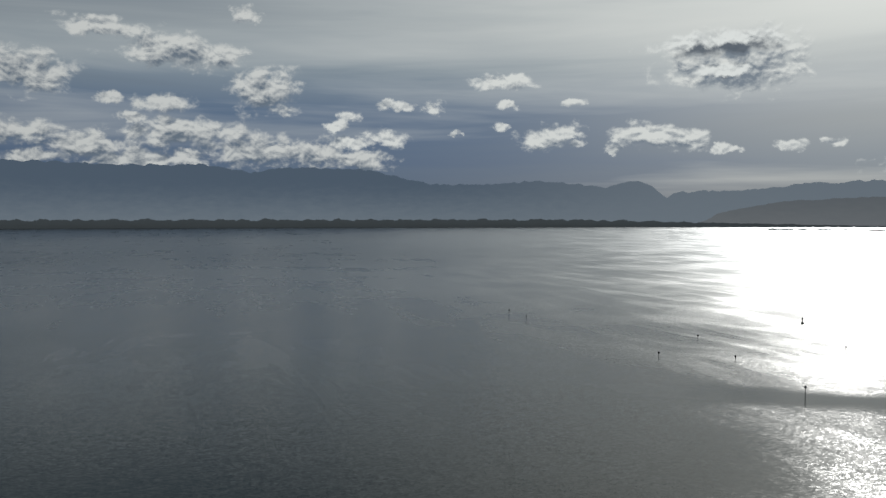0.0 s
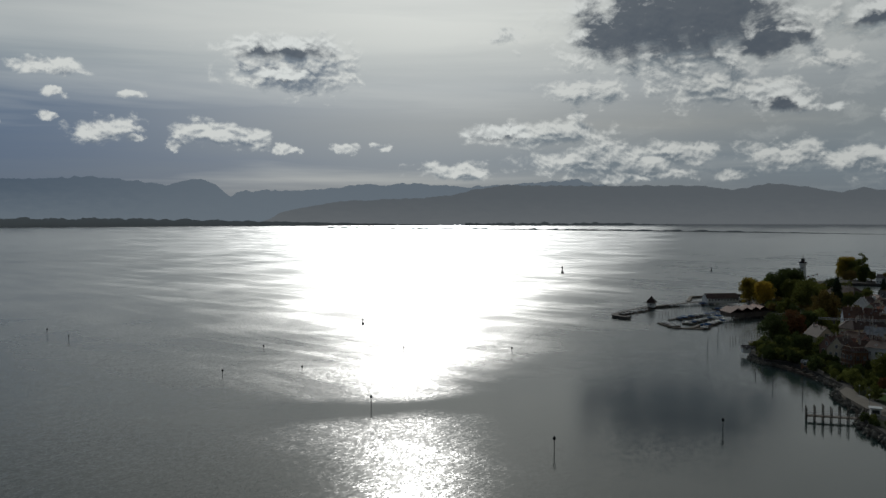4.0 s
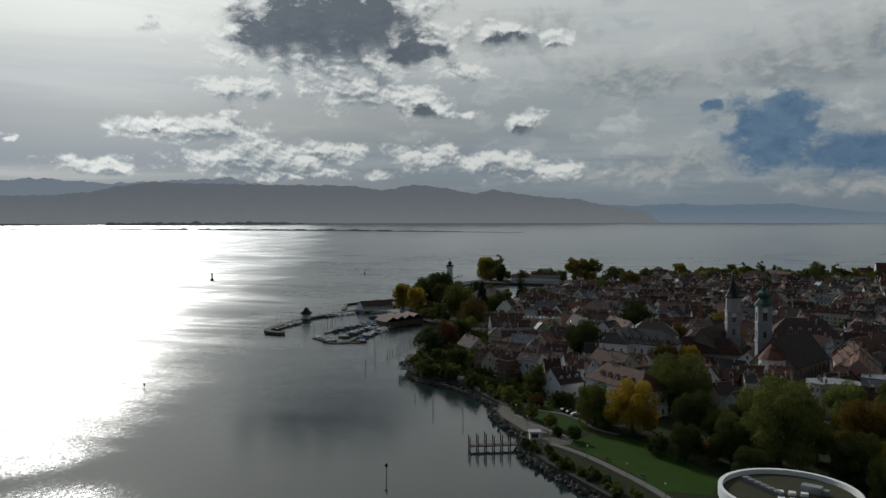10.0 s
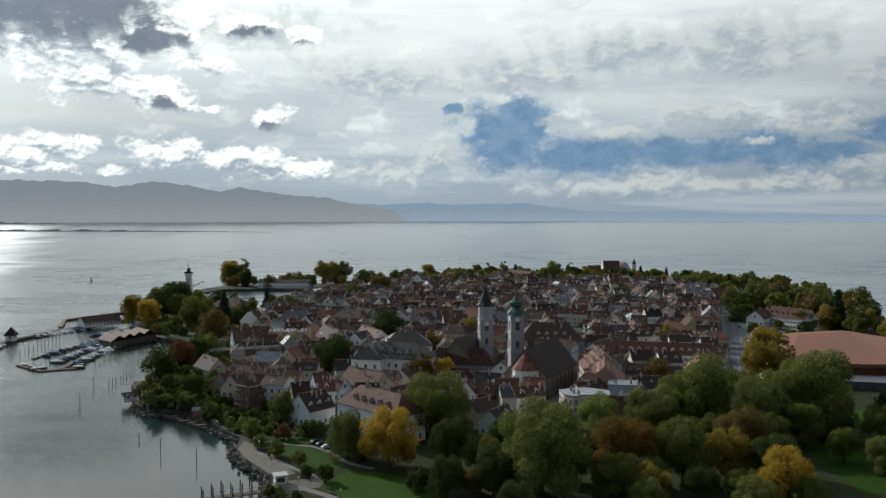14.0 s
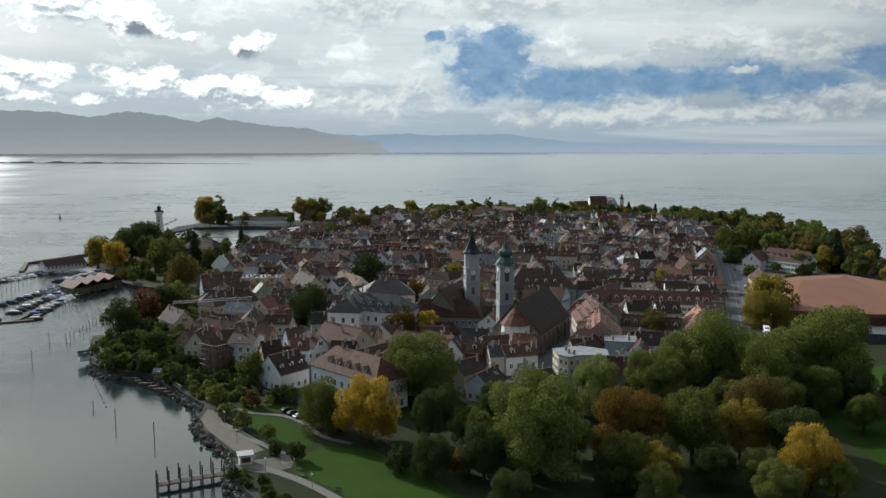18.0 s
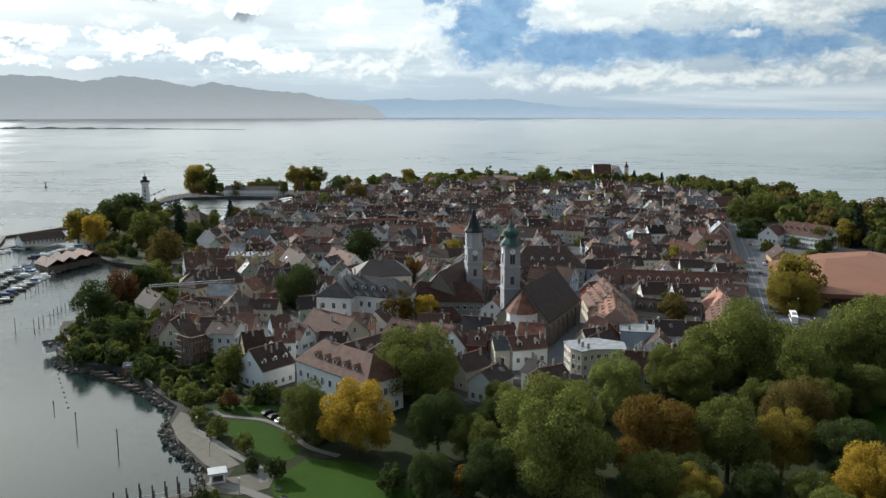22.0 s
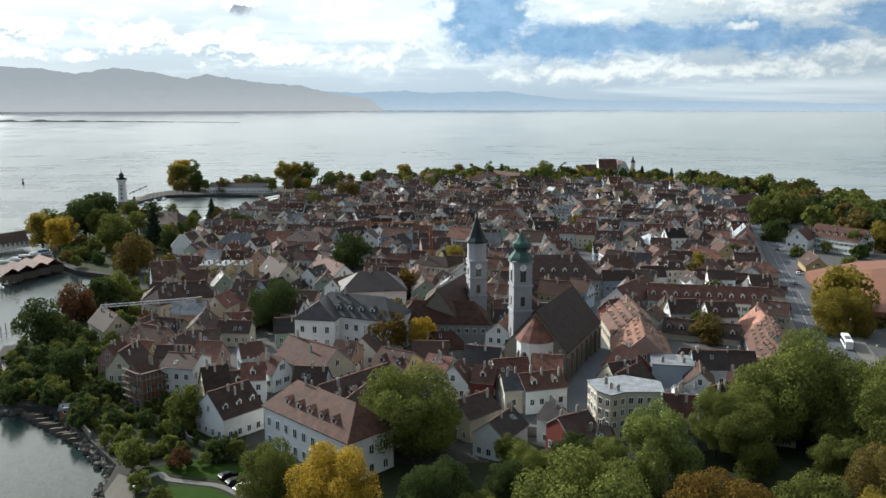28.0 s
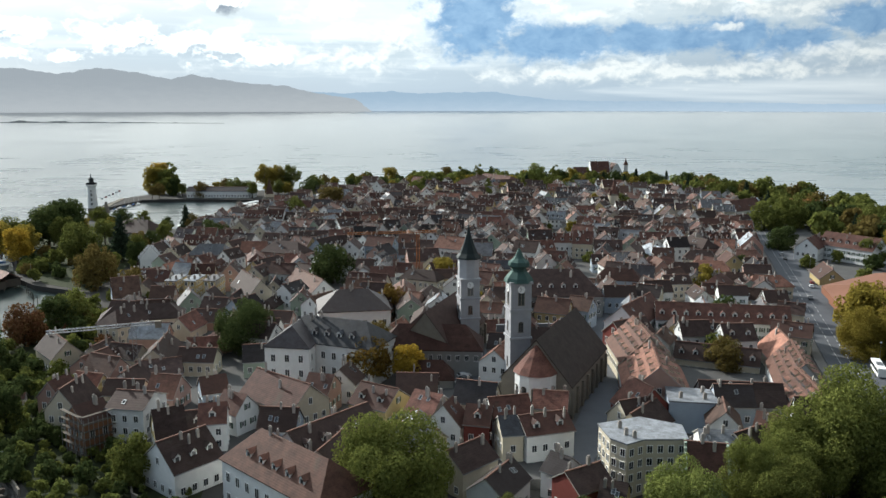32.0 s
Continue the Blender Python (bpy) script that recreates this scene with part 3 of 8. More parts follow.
SHORE_EAST = [(-60, 268), (-75, 283), (-101, 312), (-114, 331), (-115, 345), (-128, 362), (-135, 375), (-137, 388), (-149, 402), (-172, 428), (-185, 428), (-198, 441), (-204, 453), (-199, 458), (-212, 473), (-217, 487), (-208, 491), (-213, 507), (-218, 540), (-212, 580), (-222, 608), (-250, 622), (-268, 640), (-290, 682), (-325, 738), (-340, 775), (-334, 820), (-326, 852), (-318, 866), (-304, 862), (-284, 830), (-256, 808), (-214, 800), (-196, 810)]
SHORE_WEST = [(-194, 850), (-186, 925), (-196, 980), (-245, 984), (-288, 988), (-322, 980), (-333, 915), (-341, 918), (-345, 990), (-330, 1030), (-250, 1055), (-170, 1090), (-60, 1130), (80, 1170), (180, 1170), (240, 1100), (265, 1000), (270, 850), (255, 720), (245, 640), (235, 520), (210, 350), (120, 240), (0, 225)]
ISLAND = SHORE_EAST + SHORE_WEST
GROUND_Z = 2.6


def inside(x, y, poly):
    c = False
    for (x1, y1), (x2, y2) in zip(poly, poly[1:] + poly[:1]):
        if (y1 > y) != (y2 > y) and x < (x2 - x1) * (y - y1) / (y2 - y1) + x1:
            c = not c
    return c


def slab(name, pts, z0, z1, mat, label, category="ground", kind="structure"):
    bm = bmesh.new()
    prism(bm, pts, z0, z1)
    bmesh.ops.recalc_face_normals(bm, faces=bm.faces)
    return tagged(part(name, bm, mat), label, category, kind=kind)


slab("ground", ISLAND, -3, GROUND_Z, M_GROUND, "grey paved island ground with quay walls")
# the town park, its lawns and paths, and the waterside gardens
slab("park_ground", [(-60, 270), (-74.5, 284.5), (-100, 313), (-110, 330), (-109, 345), (-122, 364), (-130, 378), (-130, 388), (-108, 392), (-60, 388), (40, 400), (75, 440), (120, 560), (150, 560), (230, 520), (205, 352), (118, 244), (0, 229)], 2.0, 2.66, M_SOIL, "leaf-strewn undergrowth of the town park")
slab("garden_ground", [(-132, 390), (-147, 404), (-170, 430), (-184, 431), (-196, 444), (-201, 460), (-210, 476), (-212, 508), (-212, 540), (-208, 580), (-180, 560), (-165, 500), (-140, 440), (-110, 410), (-108, 393)], 2.0, 2.67, M_SOIL, "dark planted soil of the waterside gardens")
slab("garden_ground", [(-216, 608), (-246, 625), (-264, 644), (-286, 684), (-320, 740), (-332, 775), (-326, 820), (-300, 830), (-250, 790), (-225, 700)], 2.0, 2.67, M_SOIL, "dark planted ground near the harbour")
slab("lawn", [(-96, 330), (-99, 338), (-92, 350), (-78, 348), (-62, 330), (-50, 312), (-52, 296), (-66, 296), (-74, 308), (-86, 322)], 2.0, 2.72, M_GRASS, "mown green park lawn")
slab("lawn", [(-124.5, 376.5), (-111, 376), (-101.8, 369), (-95, 357), (-95.5, 350), (-101, 347.5), (-107.5, 355), (-116.5, 366.5)], 2.0, 2.72, M_GRASS, "mown green lawn by the shore path")
slab("stone_beach", [(-134.5, 383), (-133.8, 373), (-129, 363.5), (-116.5, 346.5), (-112, 343), (-108, 347), (-115.5, 356.5), (-125.5, 369.5), (-130, 380)], 1.0, 2.74, M_BEACH, "pale paved stone bank above the boulders", "bank")
slab("lawn", [(-128, 385), (-118, 382), (-106, 379), (-102, 385), (-120, 391)], 2.0, 2.71, M_GRASS, "small lawn beside the garden wall")
slab("lawn", [(-199, 498), (-186, 494), (-180, 505), (-192, 512)], 2.0, 2.73, M_GRASS, "small green garden lawn")
for pts in ([(60, 330), (90, 345), (80, 400), (62, 390)], [(95, 380), (130, 400), (120, 440), (95, 430)], [(20, 250), (80, 270), (60, 320), (10, 300)], [(120, 1080), (190, 1090), (180, 1120), (110, 1110)]):
    slab("lawn", pts, 2.0, 2.72, M_GRASS, "park lawn among the trees")


def ribbon(name, line, width, z, mat, label, category="path"):
    """A flat strip along a line."""
    bm = bmesh.new()
    rows = []
    n = len(line)
    for i, (x, y) in enumerate(line):
        (xa, ya), (xb, yb) = line[max(i - 1, 0)], line[min(i + 1, n - 1)]
        d = Vector((xb - xa, yb - ya)).normalized() * width / 2
        rows.append([bm.verts.new(p) for p in ((x - d.y, y + d.x, z), (x + d.y, y - d.x, z), (x + d.y, y - d.x, z - 0.5), (x - d.y, y + d.x, z - 0.5))])
    for p, q in zip(rows, rows[1:]):
        for k in range(4):
            bm.faces.new((p[k], p[(k + 1) % 4], q[(k + 1) % 4], q[k]))
    bmesh.ops.recalc_face_normals(bm, faces=bm.faces)
    return tagged(part(name, bm, mat), label, category, kind="structure")


def curve(pts, n=6):
    """Points on a smooth line through pts."""
    out = []
    for i in range(len(pts) - 1):
        p0, p1, p2, p3 = (Vector(pts[min(max(i + d, 0), len(pts) - 1)]) for d in (-1, 0, 1, 2))
        for k in range(n):
            t = k / n
            out.append(tuple(0.5 * (2 * p1 + (p2 - p0) * t + (2 * p0 - 5 * p1 + 4 * p2 - p3) * t * t + (3 * p1 - p0 - 3 * p2 + p3) * t ** 3)))
    return out + [pts[-1]]


ribbon("promenade", curve([(-113, 337), (-104, 333), (-92, 324), (-78, 309), (-66, 294), (-56, 277)]), 2.6, 2.80, M_PATH, "pale gravel shore promenade")
ribbon("promenade", curve([(-125.9, 368.9), (-120.3, 363.3), (-112.1, 354.0), (-106.5, 348.8), (-101.7, 343.0), (-100, 337)]), 2.2, 2.78, M_PATH, "pale stone shore walk above the bank")
ribbon("park_path", curve([(-127.5, 380), (-124.9, 383), (-121.6, 379.9), (-115.0, 378.2), (-108.0, 376.0), (-100.8, 369.5), (-93, 358), (-84, 352)]), 1.7, 2.80, M_PATH, "pale winding park path")
slab("landing_place", [(-113.5, 332.5), (-104, 330.5), (-98, 334), (-98, 341), (-104, 341.5), (-112, 338.5)], 2.0, 2.76, M_BEACH, "pale gravel place behind the landing stage", "square")
STREET_Z = 5.2          # the old town stands a little higher than the shore
slab("town_ground", [(-120, 415), (-60, 404), (-25, 406), (20, 404), (58, 415), (95, 412), (112, 470), (120, 500), (205, 500), (200, 560), (190, 640), (185, 720), (210, 850), (205, 930), (150, 1000), (60, 1040), (-60, 1060), (-150, 1030), (-178, 900), (-190, 800), (-185, 640), (-170, 560), (-160, 500), (-140, 440)], 0.0, STREET_Z, M_TOWN, "grey paved ground of the old town")
ROAD_LINE = curve([(70.2, 433.1), (76.0, 471.9), (93.5, 530.1), (118.7, 612.7), (142.0, 690.3), (161.4, 758.3), (178.0, 811.7), (197.4, 860.3)])
ribbon("road", ROAD_LINE, 15.0, STREET_Z + 0.15, M_ROAD, "grey asphalt road with lane markings", "road")
ribbon("pavement", [(x + 10.2, y - 3.0) for x, y in ROAD_LINE], 5.5, STREET_Z + 0.30, M_PATH, "pale pavement beside the road", "pavement")
ribbon("pavement", [(x - 9.2, y + 2.6) for x, y in ROAD_LINE], 3.0, STREET_Z + 0.30, M_PATH, "pale pavement beside the road", "pavement")
ribbon("street", curve([(-25.9, 409.3), (-19.1, 425.8), (-9.3, 453.1), (0.4, 492.0), (7.2, 526.1), (12.1, 589.3)]), 9.0, STREET_Z + 0.12, M_ROAD, "grey cobbled street beside the church", "road")
ribbon("square", [(-50, 466), (-46, 480), (-42, 505)], 9.0, STREET_Z + 0.10, M_ROAD, "grey parking square between the churches", "road")
dash = bmesh.new()
prism(dash, [(-0.12, -1.6), (0.12, -1.6), (0.12, 1.6), (-0.12, 1.6)], -0.02, 0.02)
dash_first = tagged(part("lane_marking", dash, M_PAINT), "white painted lane dash", "road marking", "lane dashes on the road", "structure")
for i, ((x0, y0), (x1, y1)) in enumerate(zip(ROAD_LINE[2:], ROAD_LINE[3:])):
    turn = math.degrees(math.atan2(y1 - y0, x1 - x0)) - 90
    for off, side in ((0.0, 0), (0.5, 0), (0.0, -3.4), (0.5, -3.4)):
        m = pose(x0 + (x1 - x0) * off + side, y0 + (y1 - y0) * off, STREET_Z + 0.18, 0, 0, turn)
        if dash_first.location.length < 1:
            dash_first.matrix_basis = m
        else:
            copy_thing(dash_first, m)


def ridge_line(stops, a):
    """Height in degrees at yaw a, from a few peaks and saddles."""
    for (a0, e0), (a1, e1) in zip(stops, stops[1:]):
        if a1 <= a <= a0:
            return e0 + (e1 - e0) * (a0 - a) / max(a0 - a1, 1e-6)
    return stops[0][1] if a > stops[0][0] else stops[-1][1]


def mountains(name, label, stops, radius, mat, rugged, step=0.12):
    """A ridge with folded slopes that stands on a circle round the lake."""
    bm = bmesh.new()
    rows = []
    a = stops[0][0]
    while a >= stops[-1][0]:
        e = ridge_line(stops, a) + rugged * (noise.fractal((a * 1.7, radius * 0.01, 0.0), 0.8, 2.1, 5) - 0.1)
        top = 80.0 + radius * math.tan(radians(e))
        foot = lake_z(radius - 140) - 4
        row = []
        for k, s in enumerate((0.0, 0.18, 0.42, 0.7, 1.0)):
            r = radius - 140 + 140 * s + 26 * noise.noise((a * 0.9, k * 0.7, radius)) * (0 < k < 4)
            z = foot + (max(top, foot + 1) - foot) * s ** 0.9
            row.append(bm.verts.new((LAKE_C[0] - r * math.sin(radians(a)), LAKE_C[1] + r * math.cos(radians(a)), z)))
        rows.append(row)
        a -= step
    for p, q in zip(rows, rows[1:]):
        for k in range(4):
            bm.faces.new((p[k], q[k], q[k + 1], p[k + 1]))
    return tagged(part(name, bm, mat), label, "mountains", kind="structure")


ALPS = [(118, 3.3), (100.9, 3.7), (97, 3.57), (90.6, 3.72), (87.4, 3.22), (85.5, 3.59), (79.8, 3.56), (76.2, 2.8), (74.7, 2.5), (70.7, 2.51), (67.2, 2.74), (64.8, 2.5), (62.5, 2.22), (60.7, 2.68), (59.8, 2.6), (58.4, 1.55), (57.3, 1.92), (53, 1.97), (49.5, 2.37), (47.9, 2.41), (45.3, 2.47), (42.0, 2.2), (34, 2.7), (28, 1.5)]
HILLS = [(56.5, -0.3), (54.7, 0.5), (51.4, 1.11), (49.9, 1.23), (45.3, 1.44), (42.9, 1.64), (41, 2.11), (39, 2.38), (35, 2.29), (29.6, 2.26), (25.8, 2.23), (23.5, 1.9), (21.3, 2.33), (18.8, 2.07), (17.1, 1.64), (15.6, 1.95), (13.4, 1.62), (11.8, 1.39), (9.6, 1.28), (8.4, 0.94), (5.0, 0.4), (3.9, -0.35)]
HILLS_FAR = [(12, 0.8), (8.8, 0.94), (5.8, 0.8), (2.6, 0.93), (0.9, 0.77), (-1.2, 0.86), (-4.3, 0.9), (-5.8, 0.68), (-9, 0.31), (-16.3, 0.24), (-25.5, 0.1), (-34, 0.02)]
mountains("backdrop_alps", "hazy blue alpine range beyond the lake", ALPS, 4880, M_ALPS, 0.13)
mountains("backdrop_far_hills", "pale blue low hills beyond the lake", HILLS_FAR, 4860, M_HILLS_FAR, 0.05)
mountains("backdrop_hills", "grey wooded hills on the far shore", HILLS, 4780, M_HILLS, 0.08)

# the low wooded river delta and its long spit, in self-lit haze colours
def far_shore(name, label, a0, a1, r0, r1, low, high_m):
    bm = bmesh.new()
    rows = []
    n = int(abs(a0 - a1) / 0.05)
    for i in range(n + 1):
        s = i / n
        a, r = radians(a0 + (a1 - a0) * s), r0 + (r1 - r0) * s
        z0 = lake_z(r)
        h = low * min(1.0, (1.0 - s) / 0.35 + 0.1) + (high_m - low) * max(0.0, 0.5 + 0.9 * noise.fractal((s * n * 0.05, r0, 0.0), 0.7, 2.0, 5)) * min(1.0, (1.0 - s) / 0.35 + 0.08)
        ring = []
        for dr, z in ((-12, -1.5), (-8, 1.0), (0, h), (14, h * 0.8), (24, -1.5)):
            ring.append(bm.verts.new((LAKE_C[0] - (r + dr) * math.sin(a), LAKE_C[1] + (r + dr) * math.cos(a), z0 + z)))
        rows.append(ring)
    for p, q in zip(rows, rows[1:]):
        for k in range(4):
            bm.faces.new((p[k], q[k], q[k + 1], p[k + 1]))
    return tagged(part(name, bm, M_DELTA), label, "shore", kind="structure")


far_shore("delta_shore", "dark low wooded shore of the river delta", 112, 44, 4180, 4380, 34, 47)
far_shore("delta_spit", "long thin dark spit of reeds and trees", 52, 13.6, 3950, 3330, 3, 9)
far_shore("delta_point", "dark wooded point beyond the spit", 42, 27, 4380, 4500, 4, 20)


# ---- houses ----
BUSY = []          # circles already built over: x, y, radius


def free(x, y, r):
    return all((x - a) ** 2 + (y - b) ** 2 > (r + c) ** 2 for a, b, c in BUSY)


def box(bm, x0, x1, y0, y1, z0, z1, mat=0):
    v = [bm.verts.new(p) for p in ((x0, y0, z0), (x1, y0, z0), (x1, y1, z0), (x0, y1, z0), (x0, y0, z1), (x1, y0, z1), (x1, y1, z1), (x0, y1, z1))]
    for f in ((3, 2, 1, 0), (4, 5, 6, 7), (0, 1, 5, 4), (1, 2, 6, 5), (2, 3, 7, 6), (3, 0, 4, 7)):
        bm.faces.new([v[i] for i in f]).material_index = mat


def shared(name, build, *mats):
    me = bpy.data.meshes.new(name)
    bm = bmesh.new()
    build(bm)
    bm.to_mesh(me)
    bm.free()
    for m in mats:
        me.materials.append(m)
    return me


def hang(name, mesh, parent, x, y, z, rz=0.0, scale=(1, 1, 1)):
    """A part on shared mesh data, placed in its parent's own measures."""
    ob = new(name, mesh)
    ob.parent = parent
    ob.matrix_basis = Matrix.LocRotScale((x, y, z), Euler((0, 0, radians(rz))), Vector(scale))
    return ob


def frame_grid(bm, xs, zs, panes, y0=-0.13, y1=-0.03):
    """A window in one piece: bars on a grid, each pane set back between them."""
    v = {}

    def at(x, z, y):
        key = (x, z, y)
        if key not in v:
            v[key] = bm.verts.new((x, y, z))
        return v[key]
    for i in range(len(xs) - 1):
        for j in range(len(zs) - 1):
            c = ((xs[i], zs[j]), (xs[i + 1], zs[j]), (xs[i + 1], zs[j + 1]), (xs[i], zs[j + 1]))
            if (i, j) in panes:
                bm.faces.new([at(x, z, y1) for x, z in c]).material_index = 1
                for k in range(4):
                    (xa, za), (xb, zb) = c[k], c[(k + 1) % 4]
                    bm.faces.new((at(xa, za, y0), at(xb, zb, y0), at(xb, zb, y1), at(xa, za, y1)))
            else:
                bm.faces.new([at(x, z, y0) for x, z in c])
    rim = [(x, zs[0]) for x in xs] + [(xs[-1], z) for z in zs[1:]] + [(x, zs[-1]) for x in reversed(xs[:-1])] + [(xs[0], z) for z in reversed(zs[1:-1])]
    for (xa, za), (xb, zb) in zip(rim, rim[1:] + rim[:1]):
        bm.faces.new((at(xb, zb, y0), at(xa, za, y0), at(xa, za, 0.08), at(xb, zb, 0.08)))


def window_mesh(bm):
    frame_grid(bm, (-0.66, -0.57, -0.03, 0.03, 0.57, 0.66), (-0.09, 0.0, 1.65, 1.74), {(1, 1), (3, 1)})


def shutter_window_mesh(bm):
    frame_grid(bm, (-1.0, -0.55, -0.45, -0.03, 0.03, 0.45, 0.55, 1.0), (-0.1, 0.0, 1.4, 1.5), {(2, 1), (4, 1)})
    for f in bm.faces:
        if abs(f.calc_center_median().x) > 0.6 and f.material_index == 0:
            f.material_index = 2


def arch_window_mesh(bm):
    """Tall round-headed church window, 1.4 m wide and 5 m high."""
    arc = [(0.7 * math.cos(a), 4.3 + 0.7 * math.sin(a)) for a in np.linspace(0, math.pi, 9)]
    ring = [(0.7, 0.0)] + arc + [(-0.7, 0.0)]
    bm.faces.new([bm.verts.new((x, -0.03, z)) for x, z in reversed(ring)]).material_index = 1
    for (xa, za), (xb, zb) in zip(ring, ring[1:]):
        q = [bm.verts.new(p) for p in ((xa, -0.12, za), (xb, -0.12, zb), (xb * 1.2, -0.12, zb + 0.1), (xa * 1.2, -0.12, za + 0.1))]
        bm.faces.new(q).material_index = 0
    box(bm, -0.05, 0.05, -0.1, 0.0, 0.0, 4.9, 0)
    box(bm, -0.95, 0.95, -0.18, 0.0, -0.15, 0.0, 0)


def chimney_mesh(bm):
    rows = []
    for r, z in ((0.42, -1.6), (0.42, 1.3), (0.47, 1.3), (0.47, 1.42), (0.3, 1.42), (0.28, 1.7)):
        rows.append([bm.verts.new((sx * r, sy_ * r * 0.85, z)) for sx, sy_ in ((-1, -1), (1, -1), (1, 1), (-1, 1))])
    for p, q in zip(rows, rows[1:]):
        for i in range(4):
            bm.faces.new((p[i], p[(i + 1) % 4], q[(i + 1) % 4], q[i]))
    bm.faces.new(rows[-1])


def dormer_mesh(bm):
    """Gabled dormer that looks along -y, in one piece: cheeks, window front and tiled roof."""
    f = [bm.verts.new(p) for p in ((-0.8, 0, -0.5), (0.8, 0, -0.5), (0.8, 0, 1.25), (0, 0, 2.0), (-0.8, 0, 1.25))]
    k = [bm.verts.new(p) for p in ((-0.8, 2.6, -0.5), (0.8, 2.6, -0.5), (0.8, 2.6, 1.25), (0, 2.6, 2.0), (-0.8, 2.6, 1.25))]
    w = [bm.verts.new(p) for p in ((-0.5, 0.0, 0.0), (0.5, 0.0, 0.0), (0.5, 0.0, 1.15), (-0.5, 0.0, 1.15))]
    d = [bm.verts.new(p) for p in ((-0.5, 0.08, 0.0), (0.5, 0.08, 0.0), (0.5, 0.08, 1.15), (-0.5, 0.08, 1.15))]
    for face in ((f[0], f[1], w[1], w[0]), (f[1], f[2], w[2], w[1]), (f[2], f[3], f[4], w[3], w[2]), (f[4], f[0], w[0], w[3])):
        bm.faces.new(face)
    for i in range(4):
        bm.faces.new((w[i], w[(i + 1) % 4], d[(i + 1) % 4], d[i]))
    bm.faces.new(d).material_index = 1
    bm.faces.new((f[1], k[1], k[2], f[2]))
    bm.faces.new((f[0], f[4], k[4], k[0]))
    e = [bm.verts.new(p) for p in ((1.05, -0.25, 1.02), (0, -0.25, 2.0), (-1.05, -0.25, 1.02), (1.05, 2.8, 1.02), (-1.05, 2.8, 1.02))]
    for face in ((f[3], f[2], e[0], e[1]), (f[4], f[3], e[1], e[2]), (f[2], k[2], e[3], e[0]), (k[4], f[4], e[2], e[4])):
        bm.faces.new(face).material_index = 2
    for face in ((f[2], k[2], k[3], f[3]), (f[3], k[3], k[4], f[4])):
        bm.faces.new(face).material_index = 2


def shed_dormer_mesh(bm):
    """Low, long dormer with a sloping lid, as on old granaries."""
    v = [bm.verts.new(p) for p in ((-1.7, 0, -0.2), (1.7, 0, -0.2), (1.7, 0, 1.05), (-1.7, 0, 1.05), (-1.7, 3.0, 1.9), (1.7, 3.0, 1.9), (-1.7, 3.0, -0.2), (1.7, 3.0, -0.2))]
    for f, mi in (((0, 1, 2, 3), 1), ((3, 2, 5, 4), 2), ((0, 3, 4, 6), 0), ((1, 7, 5, 2), 0)):
        bm.faces.new([v[i] for i in f]).material_index = mi


def skylight_mesh(bm):
    rows = [[bm.verts.new((sx * w, sy_ * h, z)) for sx, sy_ in ((-1, -1), (1, -1), (1, 1), (-1, 1))] for w, h, z in ((0.45, 0.7, -0.05), (0.45, 0.7, 0.1), (0.35, 0.6, 0.1), (0.35, 0.6, 0.06))]
    for p, q in zip(rows, rows[1:]):
        for i in range(4):
            bm.faces.new((p[i], p[(i + 1) % 4], q[(i + 1) % 4], q[i]))
    bm.faces.new(rows[-1]).material_index = 1


M_RIDGE = plain("mortared ridge tiles", (0.16, 0.095, 0.075), 0.9, vary=0.4)
M_VERGE = plain("pale verge boards", (0.36, 0.34, 0.31), 0.8, vary=0.5)
M_SHUTTER = plain("green shutters", (0.05, 0.09, 0.06), 0.7)
ME_WINDOW = shared("window", window_mesh, M_WHITE, M_GLASS)
ME_SHUTTERED = shared("window", shutter_window_mesh, M_WHITE, M_GLASS, M_SHUTTER)
ME_ARCHED = shared("window", arch_window_mesh, M_STONE, M_GLASS)
M_CHIMNEY = plain("chimney render", (0.34, 0.31, 0.28), 0.9, vary=0.5)
ME_CHIMNEY = shared("chimney", chimney_mesh, M_CHIMNEY)
ME_DORMER = {n: shared("dormer", dormer_mesh, WALLS["white"], M_GLASS, m) for n, m in ROOFS.items()}
ME_SHED = {n: shared("dormer", shed_dormer_mesh, WALLS["cream"], M_GLASS, m) for n, m in ROOFS.items()}
ME_SKYLIGHT = shared("skylight", skylight_mesh, M_METAL, M_GLASS)

WALL_WORDS = {"white": "white", "cream": "cream", "yellow": "ochre-yellow", "pink": "pink", "blue": "pale blue", "grey": "grey", "red": "dark red", "green": "pale green", "brick": "brown boarded"}
ROOF_WORDS = {"nave": "dark tiled", "rust": "rust-red tiled", "salmon": "salmon-red tiled", "dark": "dark brown tiled", "black": "black", "brown": "brown tiled", "slate": "dark slate", "grey": "grey metal"}


